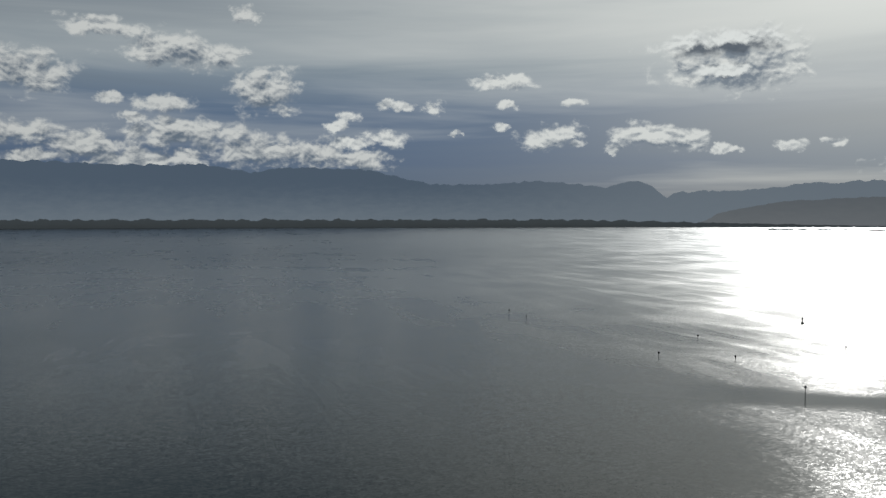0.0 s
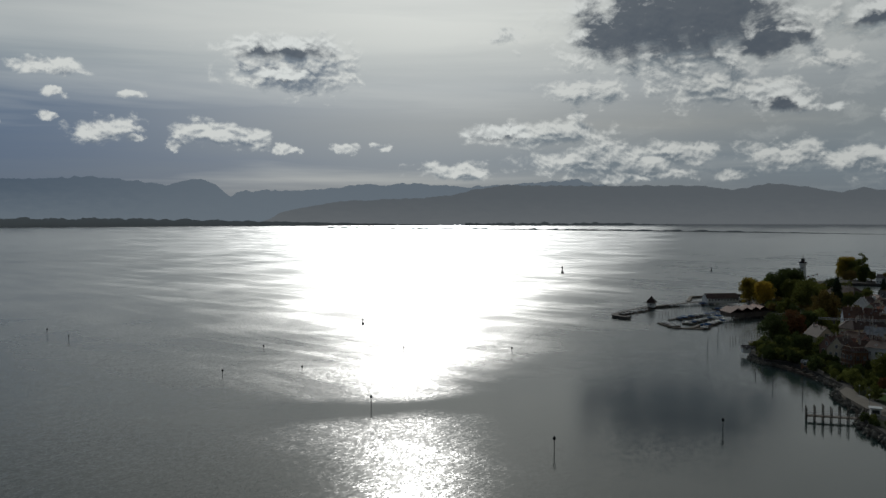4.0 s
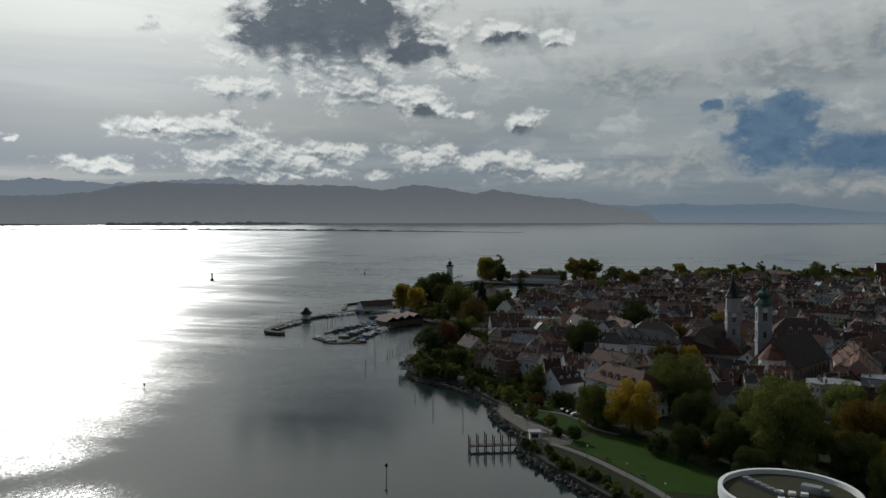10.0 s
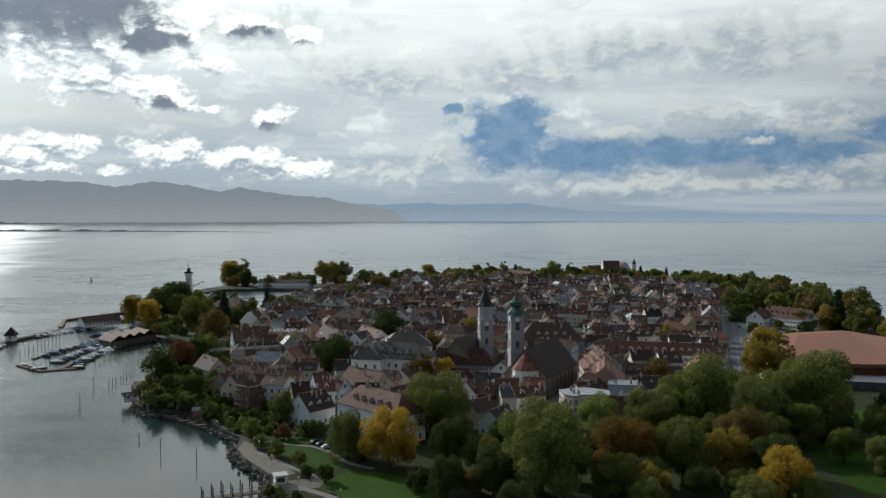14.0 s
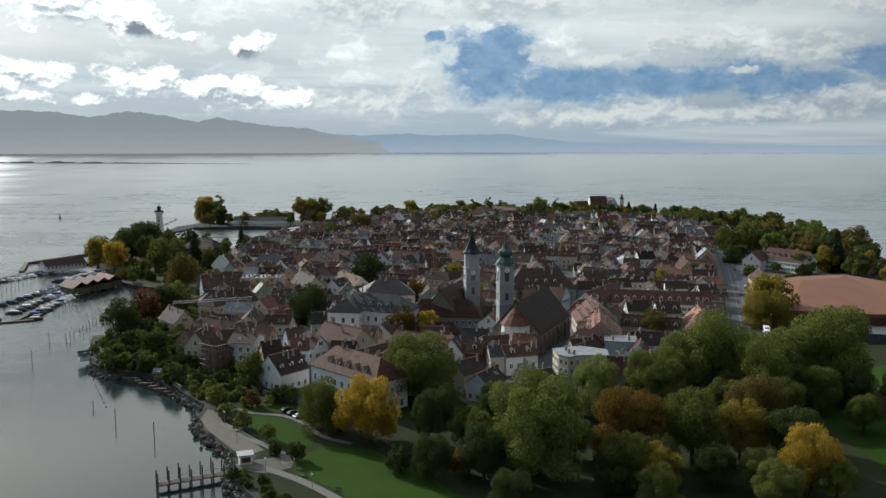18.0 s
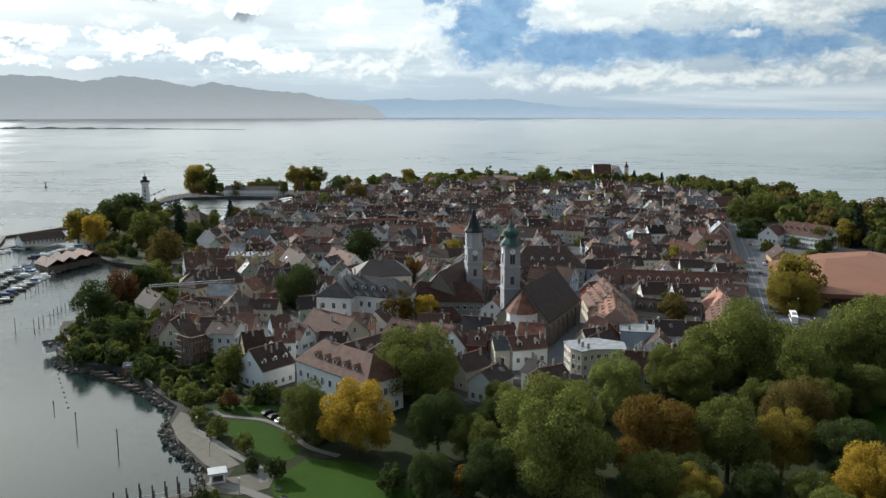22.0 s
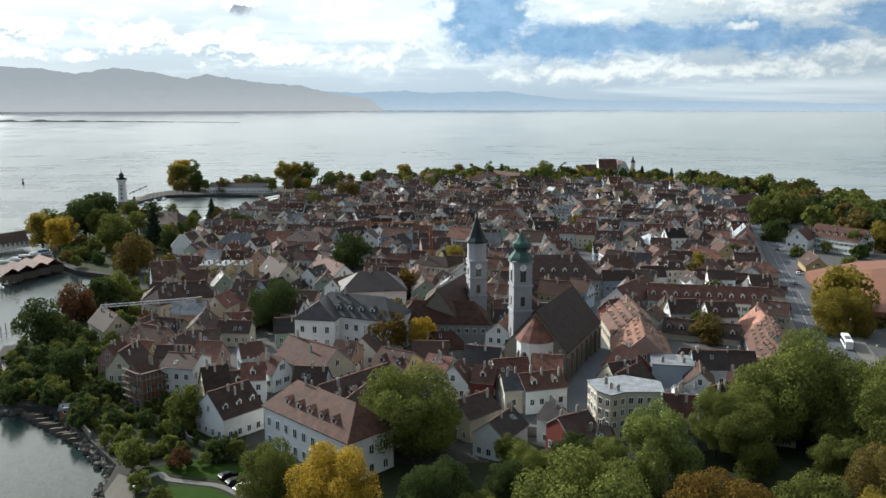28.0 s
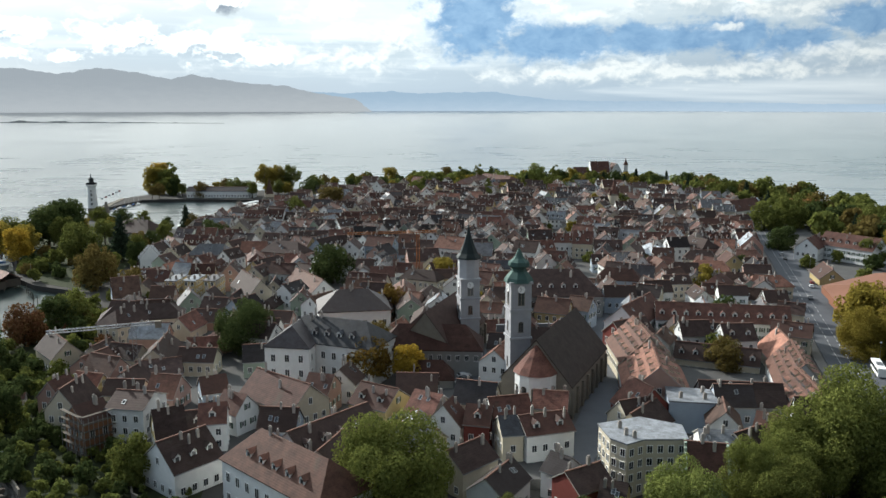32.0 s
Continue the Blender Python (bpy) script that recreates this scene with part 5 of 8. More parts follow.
def church(ax, ay, bx, by, ridge_z, eave_z, W, mat, roof, label, apse=None):
    d = Vector((bx - ax, by - ay))
    L, turn = d.length, math.degrees(math.atan2(d.y, d.x))
    cx, cy, he, hr = (ax + bx) / 2, (ay + by) / 2, eave_z - GROUND_Z, ridge_z - GROUND_Z
    ob = base("church", cx, cy, GROUND_Z, turn, label, "church")
    for i in range(6):
        s = (i / 5 - 0.5) * L
        BUSY.append((cx + s * math.cos(radians(turn)), cy + s * math.sin(radians(turn)), W * 0.52))
    bm = bmesh.new()
    x, y = L / 2, W / 2
    lo, hi = [], []
    for px in (-x, x):
        lo.append([bm.verts.new((px, -y, -0.8)), bm.verts.new((px, y, -0.8))])
        hi.append([bm.verts.new((px, -y, he)), bm.verts.new((px, 0, hr)), bm.verts.new((px, y, he))])
    bm.faces.new((lo[0][0], lo[1][0], hi[1][0], hi[0][0]))
    bm.faces.new((lo[1][1], lo[0][1], hi[0][2], hi[1][2]))
    bm.faces.new((lo[0][1], lo[0][0], hi[0][0], hi[0][1], hi[0][2]))
    bm.faces.new((lo[1][0], lo[1][1], hi[1][2], hi[1][1], hi[1][0]))
    part("nave_wall", bm, mat, ob)
    bm = bmesh.new()
    gable_roof(bm, L, W, he, hr)
    part("roof", bm, roof, ob)
    n = int(L / 5)
    for i in range(n):
        for sg, rz in ((-1, 0), (1, 180)):
            hang("window", ME_ARCHED, ob, (i + 0.5) / n * L - x, sg * y, he * 0.3, rz, (1, 1, 0.95))
    for i in range(n + 1):
        for sg in (-1, 1):
            bm = bmesh.new()
            px = i / n * (L - 1) - x + 0.5
            box(bm, px - 0.45, px + 0.45, min(sg * y, sg * (y + 0.7)), max(sg * y, sg * (y + 0.7)), -0.6, he * 0.85)
            part("buttress", bm, mat, ob)
    if apse:
        r = apse
        bm = bmesh.new()
        pts = [(-x - r * math.sin(a), r * math.cos(a)) for a in np.linspace(0, math.pi, 7)]
        prism(bm, pts, -0.6, he + 3.2)
        bmesh.ops.recalc_face_normals(bm, faces=bm.faces)
        part("apse_wall", bm, WALLS["white"], ob, "white apse wall with pointed windows")
        bm = bmesh.new()
        ring = [bm.verts.new((-x - (r + 0.5) * math.sin(a), (r + 0.5) * math.cos(a), he + 3.1)) for a in np.linspace(0, math.pi, 7)]
        tip = bm.verts.new((-x + 0.5, 0, hr - 0.6))
        for p, q in zip(ring, ring[1:]):
            bm.faces.new((p, q, tip))
        bm.faces.new(ring)
        part("apse_roof", bm, ROOFS["rust"], ob, "rust-red tiled apse roof")
        for a in np.linspace(0, math.pi, 7)[:-1] + math.pi / 12:
            rr = r * math.cos(math.pi / 12) + 0.03
            hang("window", ME_ARCHED, ob, -x - rr * math.sin(a), rr * math.cos(a), he * 0.62, math.degrees(math.atan2(math.cos(a), -math.sin(a))) + 90, (1, 1, 0.9))
    return ob


church(-29, 445.5, -12.2, 481, 26, 14.5, 20, M_STONE, ROOFS["nave"], "long stone church with a dark tiled roof and white apse", 5.8)
church(-59.5, 482, -46.4, 517, 24.5, 14, 17, M_STONE, ROOFS["dark"], "sandstone church nave with a dark brown tiled roof")
house(-68, 486, -46.5, 484.5, 20, 13.5, 14, "grey", "rust", "hip", "house", 12, 0)
house(-62, 470, -54, 470, 13, 8, 8, "grey", "rust", "hip", "house", 4, 0)


def lighthouse(x, y):
    ob = base("lighthouse", x, y, 1.8, 12, "pale stone lighthouse with a lantern on the mole", "lighthouse")
    ob.scale = (1.05, 1.05, 1.1)
    for name, mat, prof, n, label in (
            ("plinth", M_STONE, [(5.2, -2.0), (5.0, 5.5), (4.4, 5.8), (4.2, 9.0)], 4, "dark stone plinth"),
            ("shaft", WALLS["white"], [(3.6, 9.0), (2.8, 23.5)], 12, ""),
            ("gallery", M_WHITE, [(2.9, 23.4), (3.9, 24.6), (3.9, 25.2)], 12, ""),
            ("railing", M_BLACK, [(3.8, 25.2), (3.8, 26.2), (3.7, 26.2), (3.7, 25.2)], 12, ""),
            ("lantern", M_GLASS, [(1.7, 25.2), (1.7, 28.0)], 10, "dark glazed lantern"),
            ("lantern_roof", M_COPPER_DARK, [(2.1, 28.0), (1.5, 29.2), (0.3, 30.2), (0.1, 33.0)], 10, "")):
        bm = bmesh.new()
        lathe(bm, prof, n, math.pi / 4 if n == 4 else 0)
        part(name, bm, mat, ob, label)
    for i in range(4):
        hang("window", ME_WINDOW, ob, 0, -3.5 + 0.13 * i, 11 + i * 3.2, 0)
    bm = bmesh.new()
    lathe(bm, [(1.0, 0.0), (1.0, 0.12)], 20)
    part("clock_face", bm, M_WHITE, ob).matrix_basis = pose(0, -3.05, 22.3, 90, 0, 0)
    return ob


lighthouse(-313.5, 851)

# statue of a seated lion on its pedestal, kept as a plain shape
bm = bmesh.new()
box(bm, -1.8, 1.8, -1.8, 1.8, -2, 4.6)
lathe(bm, [(1.5, 4.6), (1.7, 5.8), (1.35, 7.4), (1.0, 8.4), (1.1, 9.2), (0.7, 10.0)], 10)
tagged(part("lion_statue", bm, M_STONE), "stone seated animal statue on a tall pedestal", "statue").matrix_basis = pose(-325, 905, 0)

# harbour tower with a steep glazed-tile spire
ob = base("harbour_tower", -184, 872, GROUND_Z, 10, "square stone harbour tower with a steep green spire", "tower")
BUSY.append((-184, 872, 7))
for name, mat, build in (("shaft", M_STONE, [(4.6, -0.5), (4.5, 15.0)]), ("parapet", WALLS["cream"], [(5.0, 15.0), (5.0, 17.2)]), ("spire", ROOFS["brown"], [(4.4, 17.2), (0.1, 29.0)])):
    bm = bmesh.new()
    lathe(bm, build, 4, math.pi / 4)
    part(name, bm, mat, ob)
for i in range(3):
    hang("window", ME_WINDOW, ob, 0, -3.3, 4 + i * 4.0)

# round town-wall tower with a cluster of spires
ob = base("wall_tower", 84, 862, GROUND_Z, 0, "round stone wall tower with a pointed tiled spire", "tower")
BUSY.append((84, 862, 6))
for name, mat, build, n in (("shaft", WALLS["cream"], [(4.2, -0.5), (4.0, 17.0)], 16), ("cornice", M_STONE, [(4.6, 17.0), (4.6, 18.2)], 16), ("spire", ROOFS["rust"], [(4.4, 18.2), (1.6, 22.0), (0.1, 29.0)], 8)):
    bm = bmesh.new()
    lathe(bm, build, n)
    part(name, bm, mat, ob)
for i in range(4):
    a = math.pi / 4 + i * math.pi / 2
    bm = bmesh.new()
    lathe(bm, [(0.9, 16.8), (0.9, 20.0), (0.05, 23.5)], 8)
    part("turret", bm, ROOFS["rust"], ob).location = (4.1 * math.cos(a), 4.1 * math.sin(a), 0)


# casino: an oval white drum with a planted roof
def casino(x, y, rx, ry, top):
    ob = base("casino", x, y, GROUND_Z, 0, "oval white casino with a planted flat roof", "casino")
    BUSY.append((x, y, rx + 1))
    k = ry / rx
    for name, mat, pts, z0, z1, label in (
            ("body", M_WHITE, ngon(rx - 0.5, 48, sy_=k), -0.6, top - 0.6, ""),
            ("roof_deck", M_GREENROOF, ngon(rx - 0.9, 48, sy_=k), top - 0.9, top - 0.45, "brown sedum and gravel roof")):
        bm = bmesh.new()
        prism(bm, pts, z0, z1)
        bmesh.ops.recalc_face_normals(bm, faces=bm.faces)
        part(name, bm, mat, ob, label)
    bm = bmesh.new()
    outer, inner = ngon(rx, 64, sy_=k), ngon(rx - 1.0, 64, sy_=k)
    for z0, z1 in ((top - 1.6, top + 0.7),):
        rings = [[bm.verts.new((px, py, z)) for px, py in ring] for ring, z in ((outer, z0), (outer, z1), (inner, z1), (inner, top - 0.7))]
        for p, q in zip(rings, rings[1:]):
            for i in range(64):
                bm.faces.new((p[i], p[(i + 1) % 64], q[(i + 1) % 64], q[i]))
    part("parapet", bm, M_WHITE, ob, "broad white parapet ring")
    for i in range(40):
        a = 2 * math.pi * i / 40
        if i % 10 in (3, 4):
            continue
        for z, h in ((0.6, 2.6), (4.0, 2.8), (7.6, 2.8), (11.2, 1.6)):
            bm = bmesh.new()
            box(bm, -1.05, 1.05, -0.06, 0.02, 0, h)
            part("window", bm, M_GLASS, ob).matrix_basis = pose((rx - 0.46) * math.cos(a), (ry - 0.46) * math.sin(a), z, 0, 0, math.degrees(math.atan2(math.sin(a) / k, math.cos(a))) + 90)
    for i in range(6):
        bm = bmesh.new()
        box(bm, -0.75, 0.75, -0.75, 0.75, -0.2, 0.5)
        part("roof_light", bm, M_WHITE, ob).matrix_basis = pose(-2.0 + 2.6 * (i % 3), -5.0 + 5 * (i // 3), top - 0.2)
    for i in range(6):
        bm = bmesh.new()
        box(bm, -0.7, 0.7, -0.9, 0.9, -0.3, 0.9)
        lathe(bm, [(0.5, 0.9), (0.5, 1.1)], 12)
        part("cooling_unit", bm, M_METAL, ob).matrix_basis = pose(-9.0 + 1.3 * i, 6.5 - 1.7 * i, top - 0.2, 0, 0, 50)
    bm = bmesh.new()
    box(bm, -2.2, 2.2, -1.2, 1.2, -0.3, 1.5)
    box(bm, 2.2, 3.6, -0.8, 0.8, -0.3, 1.0)
    part("air_handler", bm, M_METAL, ob).matrix_basis = pose(5.0, 3.0, top - 0.2, 0, 0, -20)
    # the sign, letter by letter round the parapet
    word = "SPIELBANK"
    for i, ch in enumerate(word):
        a = radians(-78 + i * 4.6)
        cu = bpy.data.curves.new("letter", "FONT")
        cu.body, cu.size, cu.extrude, cu.align_x = ch, 1.35, 0.04, "CENTER"
        cu.materials.append(M_BLACK)
        lt = new("sign_letter", cu)
        lt.parent = ob
        lt.matrix_basis = pose((rx + 0.06) * math.cos(a), (ry + 0.06) * math.sin(a), top - 1.1, 90, 0, math.degrees(math.atan2(math.sin(a) / k, math.cos(a))) + 90)


casino(-35.0, 262.0, 15.5, 16.5, 13.9)

# congress hall with a folded copper-brown roof
ob = base("congress_hall", 0, 0, GROUND_Z, 0, "low congress hall under folded copper-brown roof planes", "hall")
HALL = [(110, 572), (102, 540), (104, 503), (140, 494), (190, 500), (205, 560), (178, 604), (150, 603)]
for hx, hy in ((115, 560), (120, 520), (150, 515), (150, 570), (185, 520), (180, 580), (135, 540), (170, 545)):
    BUSY.append((hx, hy, 18))
bm = bmesh.new()
prism(bm, [(150 + (px - 150) * 0.93, 548 + (py - 548) * 0.93) for px, py in HALL], -0.5, 6.6)
bmesh.ops.recalc_face_normals(bm, faces=bm.faces)
part("wall", bm, M_SALMON, ob)
bm = bmesh.new()
rim = [bm.verts.new((px, py, 8.8 + (1.2 if i in (0, 6) else 0.0))) for i, (px, py) in enumerate(HALL)]
low = [bm.verts.new((px, py, 6.9)) for px, py in HALL]
peaks = [bm.verts.new(p) for p in ((132, 556, 14.5), (160, 572, 13.0), (165, 535, 10.5))]
n = len(HALL)
owner = [0, 0, 0, 2, 2, 2, 1, 1]
for i in range(n):
    j = (i + 1) % n
    bm.faces.new((low[i], low[j], rim[j], rim[i]))
    bm.faces.new((rim[i], rim[j], peaks[owner[i]]))
    if owner[i] != owner[j]:
        bm.faces.new((rim[j], peaks[owner[j]], peaks[owner[i]]))
bm.faces.new(peaks)
bm.faces.new(list(reversed(low)))
bmesh.ops.recalc_face_normals(bm, faces=bm.faces)
part("roof", bm, M_SALMON, ob, "copper-brown folded metal roof")
for i in range(14):
    bm = bmesh.new()
    box(bm, -1.2, 1.2, -0.1, 0.1, 0.3, 6.2)
    part("window", bm, M_GLASS, ob).matrix_basis = pose(108 + i * 5.4, 501.5 - i * 0.3 + (6.3 if i > 7 else 3) - 0.4 * abs(i - 7), 0, 0, 0, -6)
slab("flat_roof_annexe", [(118, 478), (160, 470), (166, 488), (122, 494)], 2.0, 6.5, ROOFS["grey"], "grey flat-roofed annexe of the hall", "annexe", "")
BUSY.extend([(130, 482, 14), (155, 478, 14)])


def flat_block(pts, z, wall, roof, label, windows=True, floor=3.0):
    """A flat-roofed block with a parapet on any footprint."""
    cx, cy = sum(p[0] for p in pts) / len(pts), sum(p[1] for p in pts) / len(pts)
    r = max(math.hypot(px - cx, py - cy) for px, py in pts)
    BUSY.append((cx, cy, r * 0.85))
    ob = base("flat_roofed_house", cx, cy, GROUND_Z, 0, label, "house")
    loc = [(px - cx, py - cy) for px, py in pts]
    area = sum(a[0] * b[1] - b[0] * a[1] for a, b in zip(loc, loc[1:] + loc[:1]))
    if area < 0:
        loc.reverse()
    h = z - GROUND_Z
    bm = bmesh.new()
    prism(bm, loc, -0.6, h)
    part("wall", bm, WALLS[wall], ob)
    bm = bmesh.new()
    prism(bm, [(px * 1.03, py * 1.03) for px, py in loc], h, h + 0.35)
    part("roof", bm, ROOFS[roof], ob)
    if windows:
        for (xa, ya), (xb, yb) in zip(loc, loc[1:] + loc[:1]):
            d = Vector((xb - xa, yb - ya))
            out = Vector((d.y, -d.x)).normalized()
            if out.dot(SEEN_FROM - Vector((cx, cy))) < 0 or d.length < 2.2:
                continue
            m = int(d.length / 2.3)
            for f in range(int(h / floor)):
                for i in range(m):
                    s = (i + 0.5) / m
                    hang("window", ME_WINDOW, ob, xa + d.x * s, ya + d.y * s, 1.0 + f * floor, math.degrees(math.atan2(d.y, d.x)))
    for i in range(3):
        hang("chimney", ME_CHIMNEY, ob, loc[i][0] * 0.5, loc[i][1] * 0.5, h + 0.4)
    return ob


flat_block([(-18.5, 412), (-17.5, 404), (-14.5, 400.5), (-10, 403), (-0.5, 403), (0.5, 411), (-8, 416)], 15.5, "cream", "grey", "curved cream corner house with a pale metal roof")
flat_block([(4, 432), (16, 430), (18, 440), (6, 443)], 13.5, "blue", "grey", "plain blue-grey rendered box house", False)
for x0 in (-172.5, -164.5, -156.0):
    flat_block([(x0, 578), (x0 + 5.5, 577), (x0 + 6.5, 590), (x0 + 1, 591)], 14.0, "yellow", "grey", "modern flat-roofed block with ochre panels", True, 2.8)


# ---- the houses along the shore, round the churches and by the road ----
house(-94.8, 401.9, -78.1, 385.6, 19.5, 13, 14, 'white', 'salmon', 'hipdorm', 'townhouse')
house(-119.1, 405.2, -110.9, 414.9, 14.5, 9, 13, 'white', 'dark', 'dorm', 'villa')
house(-146.8, 426.7, -141.9, 432.6, 15, 11.5, 9, 'brick', 'rust', 'scaf', 'scaffold')
house(-139, 435.7, -129, 433.9, 16, 13.5, 12, 'white', 'dark', '-', 'house')
house(-125.8, 422.6, -119.4, 425.9, 15.5, 10, 9, 'yellow', 'dark', '-', 'house')
house(-154.9, 437.2, -153.7, 449.9, 15.5, 10, 9, 'cream', 'dark', '-', 'house')
house(-162.7, 447.7, -160.5, 455.4, 14, 9.5, 8, 'pink', 'rust', '-', 'house')
house(-111.9, 438.3, -105.3, 434, 15, 11, 8, 'white', 'rust', '-', 'house')
house(-115, 425.4, -108.6, 426.5, 16, 12.5, 9, 'white', 'rust', 'dorm', 'house')
house(-122.3, 451.2, -115.8, 454.1, 14, 10.5, 9, 'blue', 'rust', '-', 'house')
house(-105.4, 448.5, -89, 434.6, 17.5, 12, 13, 'cream', 'rust', '-', 'house')
house(-91.1, 449, -84.3, 447, 16, 12, 10, 'pink', 'rust', '-', 'house')
house(-83.6, 454.3, -81.5, 462.1, 15, 11, 9, 'white', 'dark', '-', 'house')
house(-90.5, 409.5, -73.9, 428.1, 15, 10.5, 12, 'white', 'dark', 'dorm', 'rowhouse')
house(-76.4, 444.2, -66.3, 437.9, 15, 11, 12, 'yellow', 'rust', 'dorm', 'house')
house(-61.6, 436.5, -54.7, 432.2, 15.5, 11.5, 11, 'cream', 'rust', '-', 'house')
house(-54.7, 423.7, -52.2, 430, 16, 11, 9, 'white', 'rust', '-', 'house')
house(-54.1, 404.3, -45.7, 412.4, 12.5, 9, 10, 'cream', 'dark', '-', 'house')
house(-48.6, 425.8, -42.5, 424.2, 15.5, 12, 8, 'red', 'rust', 'dorm', 'house')
house(-41.3, 418.7, -36.3, 419.4, 15, 12, 9, 'cream', 'slate', '-', 'house')
house(-36.4, 418.7, -24.6, 422.3, 15, 12, 10, 'white', 'rust', 'dorm', 'patterned')
house(-30.8, 434, -22.4, 432.3, 16, 13, 9, 'cream', 'rust', '-', 'house')
house(-39.7, 401.7, -46.3, 391.3, 12, 8.5, 9, 'white', 'black', '-', 'house')
house(-30.4, 405.2, -26.6, 401.6, 12, 9, 8, 'white', 'black', '-', 'house')
house(-29, 394.3, -20.8, 399.2, 12, 9, 9, 'red', 'dark', '-', 'house')
house(-21.4, 393.1, -16.5, 391, 11, 8, 8, 'yellow', 'dark', '-', 'house')
house(-1.3, 401.9, 7.4, 400, 15.5, 10.5, 10, 'green', 'rust', 'step', 'stepped')
house(4.4, 410, 12.4, 409, 15, 12, 11, 'white', 'grey', '-', 'house')
house(11.8, 407.3, 19.6, 412.2, 15, 11, 10, 'white', 'dark', '-', 'house')
house(23.6, 423.7, 28.2, 420.7, 14, 10, 12, 'cream', 'rust', '-', 'house')
house(9.1, 492.9, 8.5, 469, 20, 12, 17, 'cream', 'salmon', 'dorm2', 'granary')
house(8.5, 468.8, 4.4, 443.2, 19, 11, 18, 'pink', 'salmon', 'dorm2', 'granary')
house(-3.8, 441.6, -0.3, 431.9, 17, 11, 12, 'red', 'rust', '-', 'house')
house(-9.8, 428.3, -1.2, 431.5, 15, 10, 11, 'cream', 'dark', '-', 'house')
house(-8.9, 420.8, 0.3, 431.6, 14.5, 10, 10, 'cream', 'dark', '-', 'house')
house(23.8, 492.7, 48, 482.5, 11.5, 7.5, 10, 'cream', 'dark', 'dorm', 'wing')
house(25, 523.2, 70.6, 514.5, 17.5, 12.5, 11, 'white', 'rust', 'dorm', 'longhouse')
house(58.8, 496.6, 56.7, 482, 15, 9, 12, 'cream', 'salmon', '-', 'roadhouse')
house(55.8, 478.6, 49, 453.9, 16, 9, 14, 'white', 'salmon', 'dorm2', 'roadhouse')
house(46.8, 453.9, 43.9, 430.3, 15, 8, 15, 'white', 'salmon', 'dorm2', 'roadhouse')
house(17.3, 449.5, 39.2, 446, 13, 8.5, 13, 'grey', 'dark', '-', 'house')
house(10.3, 513.7, 26.1, 535.6, 18, 12, 13, 'white', 'rust', '-', 'house')
house(3.6, 496.8, 15.9, 504.1, 17, 13, 10, 'red', 'dark', 'dorm', 'house')
house(134, 621.7, 129.7, 602.5, 13, 8.5, 11, 'yellow', 'rust', '-', 'yellow')
house(162.9, 679.6, 179.4, 652.8, 19, 13, 15, 'white', 'rust', 'dorm', 'apartments')
house(146.3, 666.6, 161.3, 684.1, 17, 12, 12, 'white', 'rust', '-', 'apartments')
house(-97.5, 484.4, -77.5, 476.1, 23.5, 17.2, 16, 'white', 'slate', 'hipdorm', 'school')
house(-100.2, 474.6, -98, 487.5, 22.5, 17.2, 14, 'white', 'slate', 'hip', 'schoolwing')
house(-92.4, 530.7, -81.5, 532.5, 21, 15, 20, 'white', 'slate', 'hip', 'hall_b')
house(-94.2, 590.9, -77, 585.9, 15, 10, 12, 'cream', 'rust', '-', 'redroof')
house(-119.6, 601.2, -103.6, 574.2, 15, 10, 11, 'white', 'salmon', '-', 'house')
house(-69.7, 637.2, -54.1, 640.4, 17, 12, 12, 'pink', 'dark', '-', 'house')
house(-58.3, 611.9, -45.3, 617.5, 15, 11, 12, 'yellow', 'rust', '-', 'house')
house(-35.6, 611.8, -25.3, 606.3, 15, 11, 12, 'white', 'rust', '-', 'house')
house(-39.6, 520.6, -30, 523.8, 11, 8, 10, 'white', 'rust', '-', 'house')
house(-35.1, 565.3, -24.2, 563.1, 14, 10, 10, 'cream', 'dark', '-', 'arcade')
house(-16.6, 558.9, 2.8, 558.8, 23, 14, 22, 'grey', 'dark', 'hipdorm', 'townhall')
house(-192.1, 569.8, -182.3, 574.4, 17, 10, 14, 'blue', 'brown', '-', 'bluegable')
house(-177.2, 532.8, -157.7, 538, 14.5, 10, 13, 'cream', 'dark', 'hip', 'cream')
house(-173, 523.9, -169.2, 530.7, 15, 10, 11, 'cream', 'dark', 'hip', 'cream')
house(-187.8, 503.8, -176.1, 490.2, 13, 8, 10, 'cream', 'dark', '-', 'whitegable')
house(-144.9, 480.1, -146.8, 500.8, 13, 7, 14, 'cream', 'dark', '-', 'blackgable')
house(-148.5, 474.9, -136, 479.4, 11, 8, 12, 'white', 'dark', '-', 'house')
house(-204.7, 656.4, -202.3, 670.8, 16, 9, 13, 'white', 'dark', 'step', 'stepgable')
house(-193.3, 651.9, -190.9, 669.4, 15, 9, 11, 'cream', 'dark', 'step', 'house')
house(-205, 620.7, -186.5, 629, 10, 8, 10, 'white', 'dark', '-', 'longwhite')
house(-178.2, 713.8, -133.6, 679.3, 9.5, 8.5, 11, 'white', 'grey', '-', 'longflat')
house(-143.9, 622.9, -134.6, 637.9, 14, 9.5, 12, 'yellow', 'dark', '-', 'house')
house(-140.9, 586.3, -128.2, 565.1, 17, 11, 11, 'cream', 'dark', '-', 'church_s')
house(-251.3, 752.4, -236.7, 747.2, 17, 10, 20, 'grey', 'dark', 'hip', 'customs')
house(-178.2, 753.1, -162.7, 774.2, 14, 8, 16, 'white', 'dark', 'step', 'mansion')
house(-113, 719.9, -109, 733.7, 14, 10, 12, 'white', 'dark', '-', 'barn')
